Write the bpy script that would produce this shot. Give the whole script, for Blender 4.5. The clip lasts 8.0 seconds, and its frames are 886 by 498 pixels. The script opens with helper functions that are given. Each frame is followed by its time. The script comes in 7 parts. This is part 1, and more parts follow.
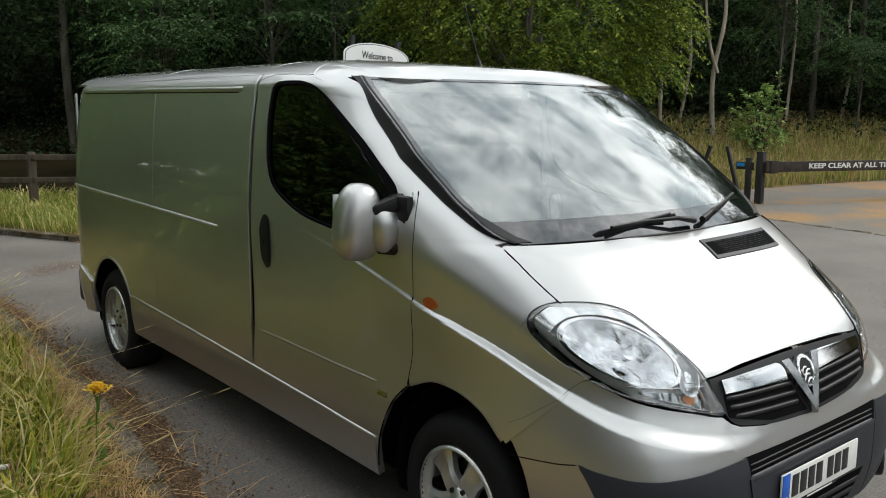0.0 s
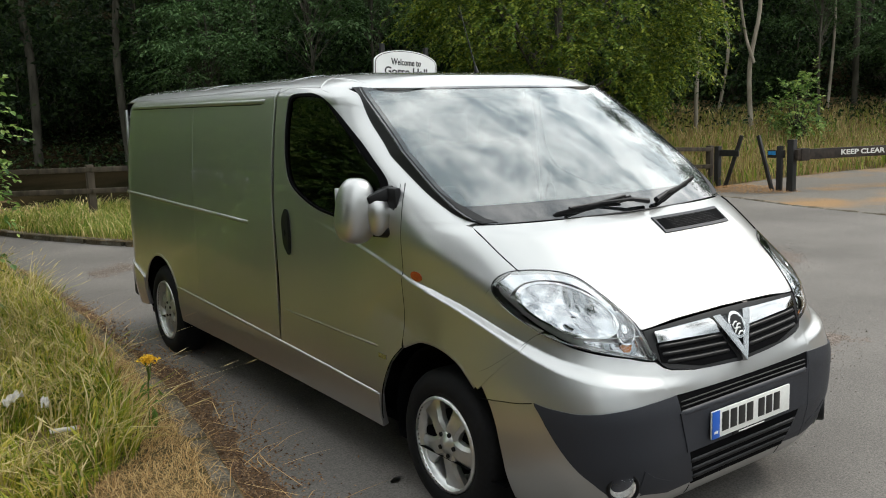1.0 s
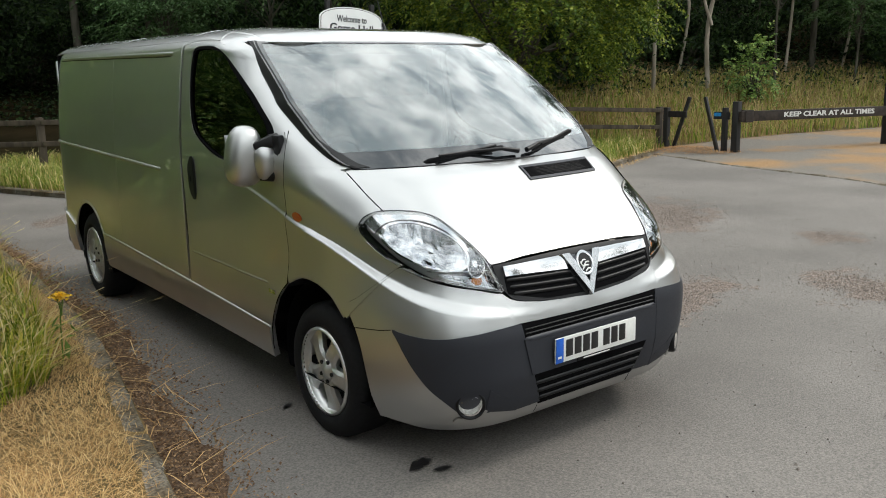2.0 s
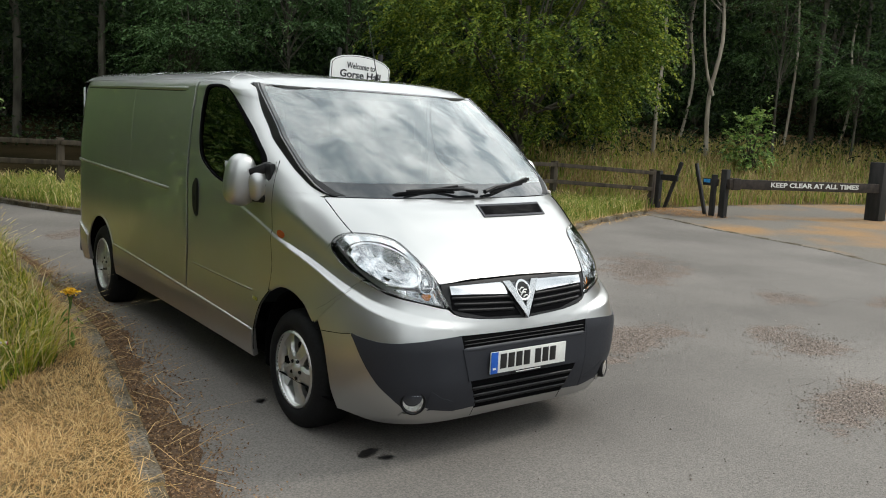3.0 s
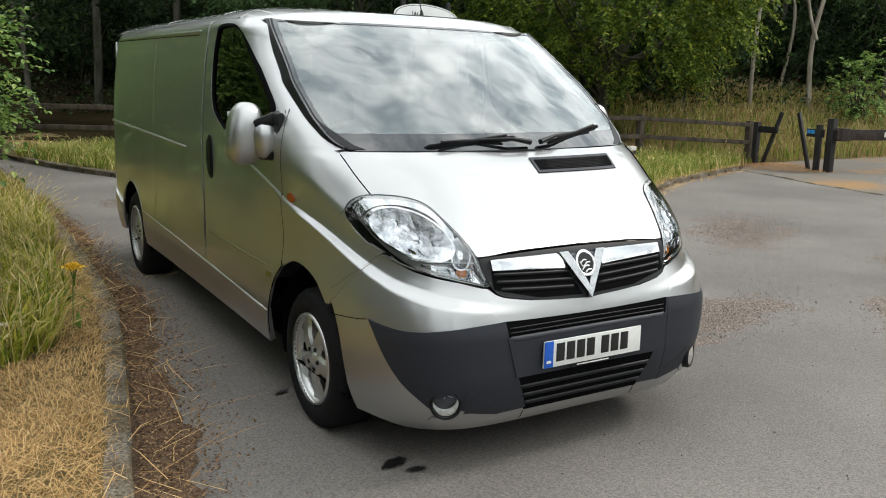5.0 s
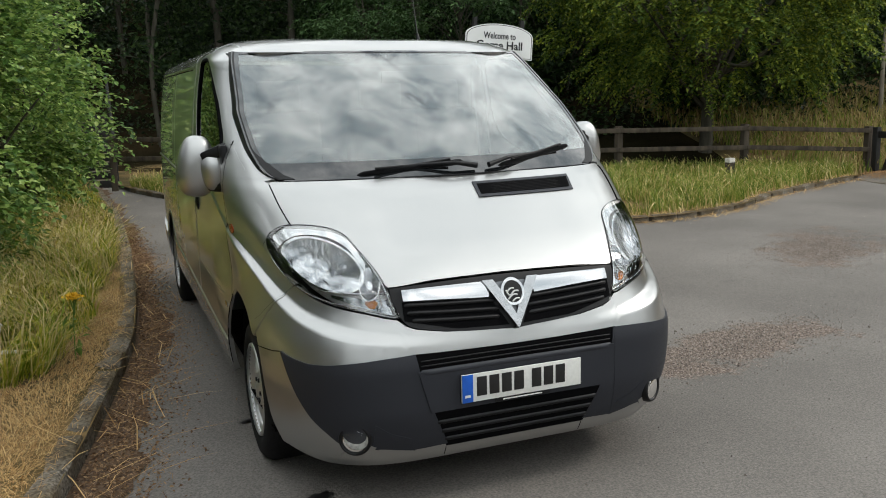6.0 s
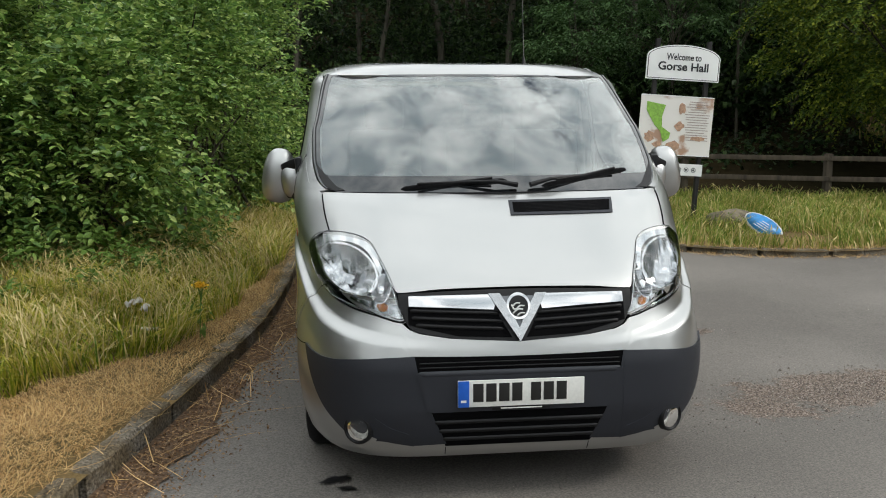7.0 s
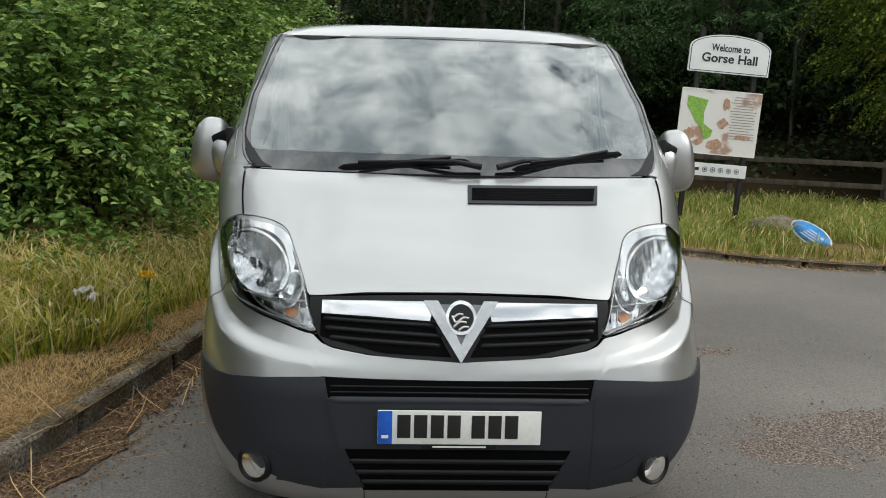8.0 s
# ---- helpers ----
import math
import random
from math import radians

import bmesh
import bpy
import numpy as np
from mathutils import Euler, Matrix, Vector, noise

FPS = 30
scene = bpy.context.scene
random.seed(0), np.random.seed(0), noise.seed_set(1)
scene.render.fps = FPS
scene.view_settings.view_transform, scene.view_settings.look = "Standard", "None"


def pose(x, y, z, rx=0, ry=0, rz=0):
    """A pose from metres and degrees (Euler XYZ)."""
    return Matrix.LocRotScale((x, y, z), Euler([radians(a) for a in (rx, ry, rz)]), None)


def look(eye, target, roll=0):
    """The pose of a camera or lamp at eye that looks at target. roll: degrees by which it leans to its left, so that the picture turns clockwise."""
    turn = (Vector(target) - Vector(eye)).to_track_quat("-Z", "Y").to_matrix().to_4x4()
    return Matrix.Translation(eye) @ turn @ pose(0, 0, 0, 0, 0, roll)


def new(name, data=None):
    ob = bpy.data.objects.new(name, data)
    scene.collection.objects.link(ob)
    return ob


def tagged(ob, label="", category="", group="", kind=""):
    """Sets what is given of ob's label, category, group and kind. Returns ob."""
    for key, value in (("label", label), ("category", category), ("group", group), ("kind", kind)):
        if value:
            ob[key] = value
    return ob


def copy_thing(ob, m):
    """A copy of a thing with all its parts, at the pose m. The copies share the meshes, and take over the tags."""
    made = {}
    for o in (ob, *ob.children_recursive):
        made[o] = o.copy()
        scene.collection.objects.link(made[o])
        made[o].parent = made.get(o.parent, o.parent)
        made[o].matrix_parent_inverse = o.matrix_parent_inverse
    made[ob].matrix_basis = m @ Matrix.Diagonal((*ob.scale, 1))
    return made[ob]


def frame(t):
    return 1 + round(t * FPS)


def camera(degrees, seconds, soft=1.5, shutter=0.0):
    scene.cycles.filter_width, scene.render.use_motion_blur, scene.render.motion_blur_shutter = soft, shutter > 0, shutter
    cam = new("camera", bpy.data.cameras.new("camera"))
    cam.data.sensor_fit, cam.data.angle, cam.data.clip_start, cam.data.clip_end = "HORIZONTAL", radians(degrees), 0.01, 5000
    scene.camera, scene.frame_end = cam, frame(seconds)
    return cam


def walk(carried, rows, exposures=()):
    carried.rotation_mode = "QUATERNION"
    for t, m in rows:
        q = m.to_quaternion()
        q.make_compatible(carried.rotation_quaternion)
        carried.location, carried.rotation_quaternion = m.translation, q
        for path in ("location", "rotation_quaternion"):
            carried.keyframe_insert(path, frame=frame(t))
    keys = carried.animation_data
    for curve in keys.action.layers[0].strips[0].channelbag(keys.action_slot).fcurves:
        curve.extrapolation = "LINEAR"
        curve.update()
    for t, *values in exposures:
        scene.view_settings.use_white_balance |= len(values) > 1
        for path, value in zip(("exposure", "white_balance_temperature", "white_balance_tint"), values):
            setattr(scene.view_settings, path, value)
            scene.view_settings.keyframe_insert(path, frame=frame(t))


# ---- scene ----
cam = camera(55.3, 8.0, soft=1.0)
PATH = [
    (0, (-2.732, -1.309, 1.671), (-1.477, 0.216, 1.357), 0.3),
    (0.5, (-2.823, -1.729, 1.683), (-1.615, -0.167, 1.364), -1.7),
    (1, (-2.872, -1.922, 1.677), (-1.712, -0.323, 1.366), -1.9),
    (1.5, (-2.785, -2.091, 1.697), (-1.63, -0.488, 1.383), -1.9),
    (1.7, (-2.715, -2.217, 1.663), (-1.512, -0.663, 1.293), -1.4),
    (2.8, (-2.871, -3.018, 1.625), (-1.689, -1.462, 1.198), -1.1),
    (3, (-2.935, -3.095, 1.638), (-1.735, -1.522, 1.346), 2.9),
    (3.5, (-3.01, -3.187, 1.652), (-1.846, -1.575, 1.429), 3.0),
    (4, (-2.878, -3.139, 1.616), (-1.754, -1.5, 1.395), 2.1),
    (4.5, (-2.577, -2.878, 1.573), (-1.51, -1.216, 1.258), 1.9),
    (5, (-2.283, -2.552, 1.534), (-1.26, -0.877, 1.146), 1.2),
    (5.2, (-2.161, -2.543, 1.546), (-1.158, -0.855, 1.163), 0.6),
    (6.3, (-1.182, -3.007, 1.563), (-0.627, -1.113, 1.234), -1.6),
    (6.5, (-1.02, -3.105, 1.572), (-0.601, -1.175, 1.255), -1.4),
    (7, (-0.674, -3.267, 1.554), (-0.458, -1.301, 1.259), -0.2),
    (7.5, (-0.372, -3.042, 1.502), (-0.225, -1.071, 1.199), 0.3),
    (8, (-0.201, -2.584, 1.439), (-0.099, -0.609, 1.138), 1.6),
]
walk(cam, [(t, look(eye, target, roll)) for t, eye, target, roll in PATH],
     exposures=[(0, -0.2), (0.5, -0.13), (1.0, -0.04), (1.5, 0.02), (1.7, 0.02), (2.8, -0.15), (3.0, -0.13), (3.5, 0.06), (4.0, 0.14), (4.5, 0.21), (5.0, 0.02), (6.5, -0.34), (7.0, -0.3), (7.5, -0.26), (8.0, -0.35)])

# ---- world, sun and exposure ----
SUN_DIR = Vector((0.73, -0.20, 0.65)).normalized()
world = bpy.data.worlds.new("sky")
scene.world = world
world.use_nodes = True
wn, wl = world.node_tree.nodes, world.node_tree.links
wn.clear()
w_out, w_bg = wn.new("ShaderNodeOutputWorld"), wn.new("ShaderNodeBackground")
w_sky = wn.new("ShaderNodeTexSky")
w_sky.sky_type, w_sky.sun_disc = "NISHITA", False
w_sky.sun_elevation = math.asin(SUN_DIR.z)
w_sky.sun_rotation = math.atan2(SUN_DIR.x, SUN_DIR.y)
w_sky.dust_density = 2.0
w_co, w_map = wn.new("ShaderNodeTexCoord"), wn.new("ShaderNodeMapping")
w_map.inputs["Scale"].default_value = (1.15, 1.5, 1.3)
w_map.inputs["Location"].default_value = (0.35, 0.2, 0.1)
w_n1, w_n2 = wn.new("ShaderNodeTexNoise"), wn.new("ShaderNodeTexNoise")
w_n1.inputs["Scale"].default_value, w_n1.inputs["Detail"].default_value, w_n1.inputs["Distortion"].default_value = 5.0, 10.0, 0.5
w_n2.inputs["Scale"].default_value, w_n2.inputs["Detail"].default_value, w_n2.inputs["Distortion"].default_value = 7.0, 10.0, 0.35
w_n1.inputs["Roughness"].default_value, w_n2.inputs["Roughness"].default_value = 0.62, 0.64
w_r1, w_r2 = wn.new("ShaderNodeMapRange"), wn.new("ShaderNodeMapRange")
for node, low, high in ((w_r1, 0.28, 0.38), (w_r2, 0.37, 0.63)):
    node.inputs["From Min"].default_value, node.inputs["From Max"].default_value = low, high
w_c, w_m = wn.new("ShaderNodeMix"), wn.new("ShaderNodeMix")
w_c.data_type = w_m.data_type = "RGBA"
w_c.inputs["A"].default_value, w_c.inputs["B"].default_value = (11.5, 13.2, 14.2, 1), (32.0, 32.8, 32.6, 1)
wl.new(w_co.outputs["Generated"], w_map.inputs["Vector"])
for node in (w_n1, w_n2):
    wl.new(w_map.outputs["Vector"], node.inputs["Vector"])
wl.new(w_n1.outputs["Fac"], w_r1.inputs["Value"])
wl.new(w_n2.outputs["Fac"], w_r2.inputs["Value"])
wl.new(w_r2.outputs["Result"], w_c.inputs["Factor"])
wl.new(w_r1.outputs["Result"], w_m.inputs["Factor"])
wl.new(w_sky.outputs["Color"], w_m.inputs["A"])
wl.new(w_c.outputs["Result"], w_m.inputs["B"])
wl.new(w_m.outputs["Result"], w_bg.inputs["Color"])
w_bg.inputs["Strength"].default_value = 0.082
wl.new(w_bg.outputs["Background"], w_out.inputs["Surface"])

sun = new("sun", bpy.data.lights.new("sun", "SUN"))
sun.data.energy, sun.data.angle, sun.data.color = 1.8, radians(12), (1.0, 0.95, 0.87)
sun.matrix_world = look(SUN_DIR * 50, (0, 0, 0))


# ---- materials ----
class Mat:
    """A small builder of node materials."""

    def __init__(self, name, rough=0.6, metal=0.0, spec=0.5):
        self.m = bpy.data.materials.new(name)
        self.m.use_nodes = True
        self.n, self.l = self.m.node_tree.nodes, self.m.node_tree.links
        self.b = self.n["Principled BSDF"]
        self.b.inputs["Roughness"].default_value = rough
        self.b.inputs["Metallic"].default_value = metal
        self.b.inputs["Specular IOR Level"].default_value = spec
        self.co = self.n.new("ShaderNodeTexCoord")

    def noise(self, scale, detail=4.0, stretch=(1, 1, 1), space="Object"):
        mp, nz = self.n.new("ShaderNodeMapping"), self.n.new("ShaderNodeTexNoise")
        mp.inputs["Scale"].default_value = stretch
        nz.inputs["Scale"].default_value, nz.inputs["Detail"].default_value = scale, detail
        self.l.new(self.co.outputs[space], mp.inputs["Vector"])
        self.l.new(mp.outputs["Vector"], nz.inputs["Vector"])
        return nz.outputs["Fac"]

    def ramp(self, src, *stops):
        rp = self.n.new("ShaderNodeValToRGB")
        while len(rp.color_ramp.elements) < len(stops):
            rp.color_ramp.elements.new(0.5)
        for el, (at, col) in zip(rp.color_ramp.elements, stops):
            el.position, el.color = at, (*col, 1) if len(col) == 3 else col
        self.l.new(src, rp.inputs["Fac"])
        return rp.outputs["Color"]

    def mix(self, fac, a, b):
        mx = self.n.new("ShaderNodeMix")
        mx.data_type = "RGBA"
        for key, v in (("Factor", fac), ("A", a), ("B", b)):
            if isinstance(v, bpy.types.NodeSocket):
                self.l.new(v, mx.inputs[key])
            else:
                mx.inputs[key].default_value = v if isinstance(v, float) else (*v, 1)
        return mx.outputs["Result"]

    def island(self):
        return self.n.new("ShaderNodeNewGeometry").outputs["Random Per Island"]

    def rand(self):
        return self.n.new("ShaderNodeObjectInfo").outputs["Random"]

    def color(self, v):
        if isinstance(v, bpy.types.NodeSocket):
            self.l.new(v, self.b.inputs["Base Color"])
        else:
            self.b.inputs["Base Color"].default_value = (*v, 1)
        return self

    def rough(self, src, low, high):
        mr = self.n.new("ShaderNodeMapRange")
        mr.inputs["To Min"].default_value, mr.inputs["To Max"].default_value = low, high
        self.l.new(src, mr.inputs["Value"])
        self.l.new(mr.outputs["Result"], self.b.inputs["Roughness"])
        return self

    def bump(self, src, strength, dist):
        bp = self.n.new("ShaderNodeBump")
        bp.inputs["Strength"].default_value, bp.inputs["Distance"].default_value = strength, dist
        self.l.new(src, bp.inputs["Height"])
        self.l.new(bp.outputs["Normal"], self.b.inputs["Normal"])
        return self

    def coat(self, weight, rough=0.03):
        self.b.inputs["Coat Weight"].default_value = weight
        self.b.inputs["Coat Roughness"].default_value = rough
        return self

    def trans(self, weight, ior=1.45):
        self.b.inputs["Transmission Weight"].default_value = weight
        self.b.inputs["IOR"].default_value = ior
        return self

    def leafy(self, amount=0.35):
        """Lets part of the light through, as thin leaves do."""
        tr, mx = self.n.new("ShaderNodeBsdfTranslucent"), self.n.new("ShaderNodeMixShader")
        mx.inputs["Fac"].default_value = amount
        src = self.b.inputs["Base Color"].links[0].from_socket
        self.l.new(src, tr.inputs["Color"])
        self.l.new(self.b.outputs["BSDF"], mx.inputs[1])
        self.l.new(tr.outputs["BSDF"], mx.inputs[2])
        self.l.new(mx.outputs["Shader"], self.n["Material Output"].inputs["Surface"])
        return self


def plain(name, col, rough=0.5, metal=0.0, spec=0.5, grain=40.0, amount=0.12):
    """A colour with fine grain and slow drift."""
    a = Mat(name, rough, metal, spec)
    f = a.noise(grain, 5.0)
    lo, hi = tuple(c * (1 - amount) for c in col), tuple(min(1.0, c * (1 + amount)) for c in col)
    a.color(a.ramp(f, (0.3, lo), (0.7, hi)))
    a.rough(a.noise(6.0, 4.0), max(0.0, rough - 0.06), min(1.0, rough + 0.08))
    return a


paint = Mat("silver_paint", 0.30, 0.92)
paint.color(paint.mix(paint.noise(2.2, 3.0), (0.44, 0.445, 0.44), (0.48, 0.48, 0.475)))
paint.rough(paint.noise(9.0, 6.0), 0.33, 0.42).coat(1.0, 0.03)
chrome = Mat("chrome", 0.07, 1.0)
chrome.color((0.57, 0.575, 0.585)).rough(chrome.noise(14.0, 4.0), 0.04, 0.12)
satin = plain("satin_chrome", (0.40, 0.41, 0.42), 0.22, 1.0, grain=30.0, amount=0.1)
satin_dark = plain("dark_satin_metal", (0.15, 0.155, 0.165), 0.30, 1.0, grain=30.0, amount=0.1)
bumper_grey = plain("bumper_plastic", (0.020, 0.022, 0.029), 0.50, spec=0.38, grain=300.0)
bumper_grey.bump(bumper_grey.noise(900.0, 2.0), 0.25, 0.001)
black_plastic = plain("black_plastic", (0.006, 0.006, 0.007), 0.45, spec=0.28, grain=200.0, amount=0.2)
black_matt = plain("black_matt", (0.0025, 0.0025, 0.003), 0.9, spec=0.06)
rubber = plain("tyre_rubber", (0.008, 0.008, 0.009), 0.75, spec=0.2, grain=60.0, amount=0.25)
alloy = plain("alloy_silver", (0.60, 0.60, 0.59), 0.30, 0.8, grain=30.0, amount=0.06)
frit = Mat("frit_black", 0.0)
frit.color(frit.ramp(frit.noise(20.0), (0.3, (0.006, 0.007, 0.008)), (0.7, (0.010, 0.011, 0.012)))).coat(1.0, 0.0)
glass = Mat("windscreen_glass", 0.0, 0.0)
glass.color((0.60, 0.70, 0.68)).trans(1.0, 1.52).coat(1.0, 0.0)
glass.b.inputs["Coat IOR"].default_value = 1.8
side_glass = Mat("tinted_side_glass", 0.0, 0.0)
side_glass.color((0.06, 0.07, 0.07)).trans(1.0, 1.32)
lamp_glass = Mat("lamp_lens", 0.0, 0.0)
lamp_glass.color((0.97, 0.98, 0.98)).trans(1.0, 1.45)
fog_silver = plain("fog_reflector", (0.50, 0.50, 0.48), 0.30, 0.15, grain=60.0, amount=0.35)
reflector = Mat("lamp_reflector", 0.04, 1.0)
reflector.color(reflector.ramp(reflector.noise(18.0, 2.0), (0.35, (0.26, 0.27, 0.285)), (0.65, (0.56, 0.57, 0.59)))).bump(reflector.noise(34.0, 1.0, (1, .22, .22)), 0.45, 0.012)
amber = plain("amber_plastic", (0.58, 0.19, 0.03), 0.2, grain=80.0)
red_amber = plain("repeater_lens", (0.30, 0.055, 0.012), 0.15, grain=80.0)
plate_white = plain("plate_white", (0.74, 0.74, 0.71), 0.35, grain=90.0, amount=0.05)
plate_black = plain("plate_black", (0.012, 0.012, 0.012), 0.4)
plate_blue = plain("plate_blue", (0.01, 0.10, 0.50), 0.35, amount=0.08)
dash = plain("dashboard_plastic", (0.075, 0.078, 0.082), 0.8, grain=150.0)
seat_cloth = plain("seat_cloth", (0.04, 0.04, 0.045), 0.95, grain=250.0, amount=0.3)

# the place
asphalt = Mat("asphalt", 0.85, 0.0, 0.35)
tone = asphalt.mix(asphalt.ramp(asphalt.noise(0.45, 7.0), (0.38, (0, 0, 0)), (0.64, (1, 1, 1))), (0.128, 0.117, 0.106), (0.186, 0.171, 0.155))
chips = asphalt.ramp(asphalt.noise(95.0, 5.0), (0.36, (0.74, 0.74, 0.74)), (0.50, (1.0, 1.0, 1.0)), (0.74, (1.42, 1.39, 1.35)))
mul = asphalt.n.new("ShaderNodeMix")
mul.data_type, mul.blend_type = "RGBA", "MULTIPLY"
mul.inputs["Factor"].default_value = 1.0
asphalt.l.new(tone, mul.inputs["A"])
asphalt.l.new(chips, mul.inputs["B"])


def math_node(mat, op, a, b):
    nd = mat.n.new("ShaderNodeMath")
    nd.operation = op
    for i, v in enumerate((a, b)):
        if isinstance(v, float):
            nd.inputs[i].default_value = v
        else:
            mat.l.new(v, nd.inputs[i])
    return nd.outputs["Value"]


# worn places of the road: middle, half lengths and turn
WORN = [(5.3, 3.6, 1.15, .55, 40), (5.35, 1.7, .42, .28, 30), (2.15, 1.22, .95, .34, 12), (3.6, .55, .52, .36, 25), (2.35, -.55, .62, .30, 15), (1.82, 2.68, .22, .10, 0), (6.6, .9, .7, .3, -10), (3.0, -2.0, .5, .25, 20), (-.2, 8.4, .5, .3, 60)]
away = None
for wx, wy, wa, wb, wt in WORN:
    mp, ln = asphalt.n.new("ShaderNodeMapping"), asphalt.n.new("ShaderNodeVectorMath")
    mp.vector_type, ln.operation = "TEXTURE", "LENGTH"
    mp.inputs["Location"].default_value, mp.inputs["Rotation"].default_value, mp.inputs["Scale"].default_value = (wx, wy, 0), (0, 0, radians(wt)), (wa, wb, 1)
    asphalt.l.new(asphalt.co.outputs["Object"], mp.inputs["Vector"])
    asphalt.l.new(mp.outputs["Vector"], ln.inputs[0])
    away = ln.outputs["Value"] if away is None else math_node(asphalt, "MINIMUM", away, ln.outputs["Value"])
frayed = math_node(asphalt, "ADD", away, math_node(asphalt, "MULTIPLY", math_node(asphalt, "SUBTRACT", asphalt.noise(2.6, 8.0), 0.5), 2.6))
frayed = math_node(asphalt, "ADD", frayed, math_node(asphalt, "MULTIPLY", math_node(asphalt, "SUBTRACT", asphalt.noise(24.0, 4.0), 0.5), 1.3))
worn = asphalt.ramp(frayed, (0.68, (1, 1, 1)), (1.05, (0, 0, 0)))
loose = asphalt.ramp(asphalt.noise(85.0, 4.0), (0.34, (0.058, 0.042, 0.033)), (0.50, (0.155, 0.118, 0.094)), (0.68, (0.38, 0.32, 0.275)))
asphalt.color(asphalt.mix(worn, mul.outputs["Result"], loose))
asphalt.bump(math_node(asphalt, "MULTIPLY", asphalt.noise(150.0, 4.0), math_node(asphalt, "ADD", math_node(asphalt, "MULTIPLY", worn, 2.2), 1.0)), 0.7, 0.006)

pebble = Mat("pebble", 0.85, 0.0, 0.3)
pebble.color(pebble.ramp(pebble.island(), (0.0, (0.10, 0.085, 0.075)), (0.6, (0.22, 0.19, 0.165)), (1.0, (0.42, 0.38, 0.34))))
gutter_dirt = Mat("gutter_soil", 0.95, 0.0, 0.15)
gutter_dirt.color(gutter_dirt.ramp(gutter_dirt.noise(60.0, 6.0), (0.3, (0.060, 0.038, 0.025)), (0.7, (0.19, 0.125, 0.080))))
gutter_dirt.bump(gutter_dirt.noise(70.0, 6.0), 1.0, 0.015)
dirt = plain("verge_soil", (0.11, 0.075, 0.04), 0.95, spec=0.1, grain=25.0, amount=0.45)
dirt.color(dirt.mix(dirt.ramp(dirt.noise(0.7, 5.0), (0.42, (0, 0, 0)), (0.6, (1, 1, 1))), (0.075, 0.062, 0.028), (0.20, 0.135, 0.06)))
dirt.bump(dirt.noise(40.0, 6.0), 0.8, 0.03)
# soil darkened almost to black, so the colour carries the trees' shadow
shaded_wood_floor = Mat("shaded_woodland_floor", 1.0, 0.0, 0.0)
shaded_wood_floor.color(shaded_wood_floor.mix(shaded_wood_floor.ramp(shaded_wood_floor.noise(0.25, 6.0), (0.4, (0, 0, 0)), (0.62, (1, 1, 1))), (0.012, 0.011, 0.006), (0.034, 0.025, 0.013)))
shaded_wood_floor.bump(shaded_wood_floor.noise(6.0, 8.0), 1.0, 0.1)
track = Mat("track_gravel", 0.9, 0.0, 0.2)
needle = track.ramp(track.noise(0.45, 5.0), (0.46, (0, 0, 0)), (0.62, (1, 1, 1)))
track.color(track.mix(needle, track.ramp(track.noise(60.0, 4.0), (0.3, (0.105, 0.095, 0.082)), (0.7, (0.225, 0.205, 0.18))), track.ramp(track.noise(90.0, 4.0), (0.3, (0.18, 0.105, 0.05)), (0.7, (0.38, 0.24, 0.12)))))
track.bump(track.noise(90.0, 5.0), 0.7, 0.01)
concrete = Mat("kerb_concrete", 0.9, 0.0, 0.25)
mossy = concrete.ramp(concrete.noise(3.0, 6.0), (0.42, (0, 0, 0)), (0.62, (1, 1, 1)))
concrete.color(concrete.mix(mossy, concrete.ramp(concrete.noise(70.0, 6.0), (0.36, (0.065, 0.056, 0.045)), (0.50, (0.19, 0.170, 0.140)), (0.66, (0.34, 0.305, 0.255))), concrete.ramp(concrete.noise(60.0, 5.0), (0.35, (0.05, 0.038, 0.024)), (0.65, (0.17, 0.135, 0.085)))))
concrete.bump(concrete.noise(50.0, 7.0), 1.0, 0.02)
weathered = Mat("weathered_wood", 0.85, 0.0, 0.2)
weathered.color(weathered.ramp(weathered.noise(9.0, 6.0, (1, 1, .12)), (0.3, (0.036, 0.030, 0.023)), (0.7, (0.105, 0.084, 0.062))))
weathered.bump(weathered.noise(30.0, 5.0, (1, 1, .06)), 0.6, 0.008)
black_wood = Mat("black_painted_wood", 0.6, 0.0, 0.35)
black_wood.color(black_wood.ramp(black_wood.noise(12.0, 6.0, (1, 1, .2)), (0.35, (0.006, 0.006, 0.006)), (0.72, (0.022, 0.020, 0.019))))
black_wood.bump(black_wood.noise(40.0, 5.0, (1, 1, .1)), 0.4, 0.005)
dark_beam = Mat("dark_stained_beam", 0.7, 0.0, 0.3)
dark_beam.color(dark_beam.ramp(dark_beam.noise(8.0, 6.0), (0.35, (0.018, 0.014, 0.012)), (0.75, (0.06, 0.045, 0.035))))
white_paint = plain("white_lettering", (0.60, 0.60, 0.57), 0.6, grain=60.0, amount=0.15)
board_white = plain("sign_white", (0.74, 0.75, 0.74), 0.35, grain=4.0, amount=0.05)
sign_ink = plain("sign_ink", (0.015, 0.016, 0.02), 0.4)
panel = Mat("map_panel", 0.35)
rust = panel.ramp(panel.noise(3.1, 7.0, space="Object"), (0.58, (0, 0, 0)), (0.66, (1, 1, 1)))
panel.color(panel.mix(rust, (0.72, 0.70, 0.66), (0.40, 0.25, 0.17)))
map_green = plain("map_green", (0.22, 0.42, 0.06), 0.4, grain=30.0, amount=0.3)
map_brown = plain("map_stain", (0.42, 0.26, 0.17), 0.5, grain=25.0, amount=0.4)
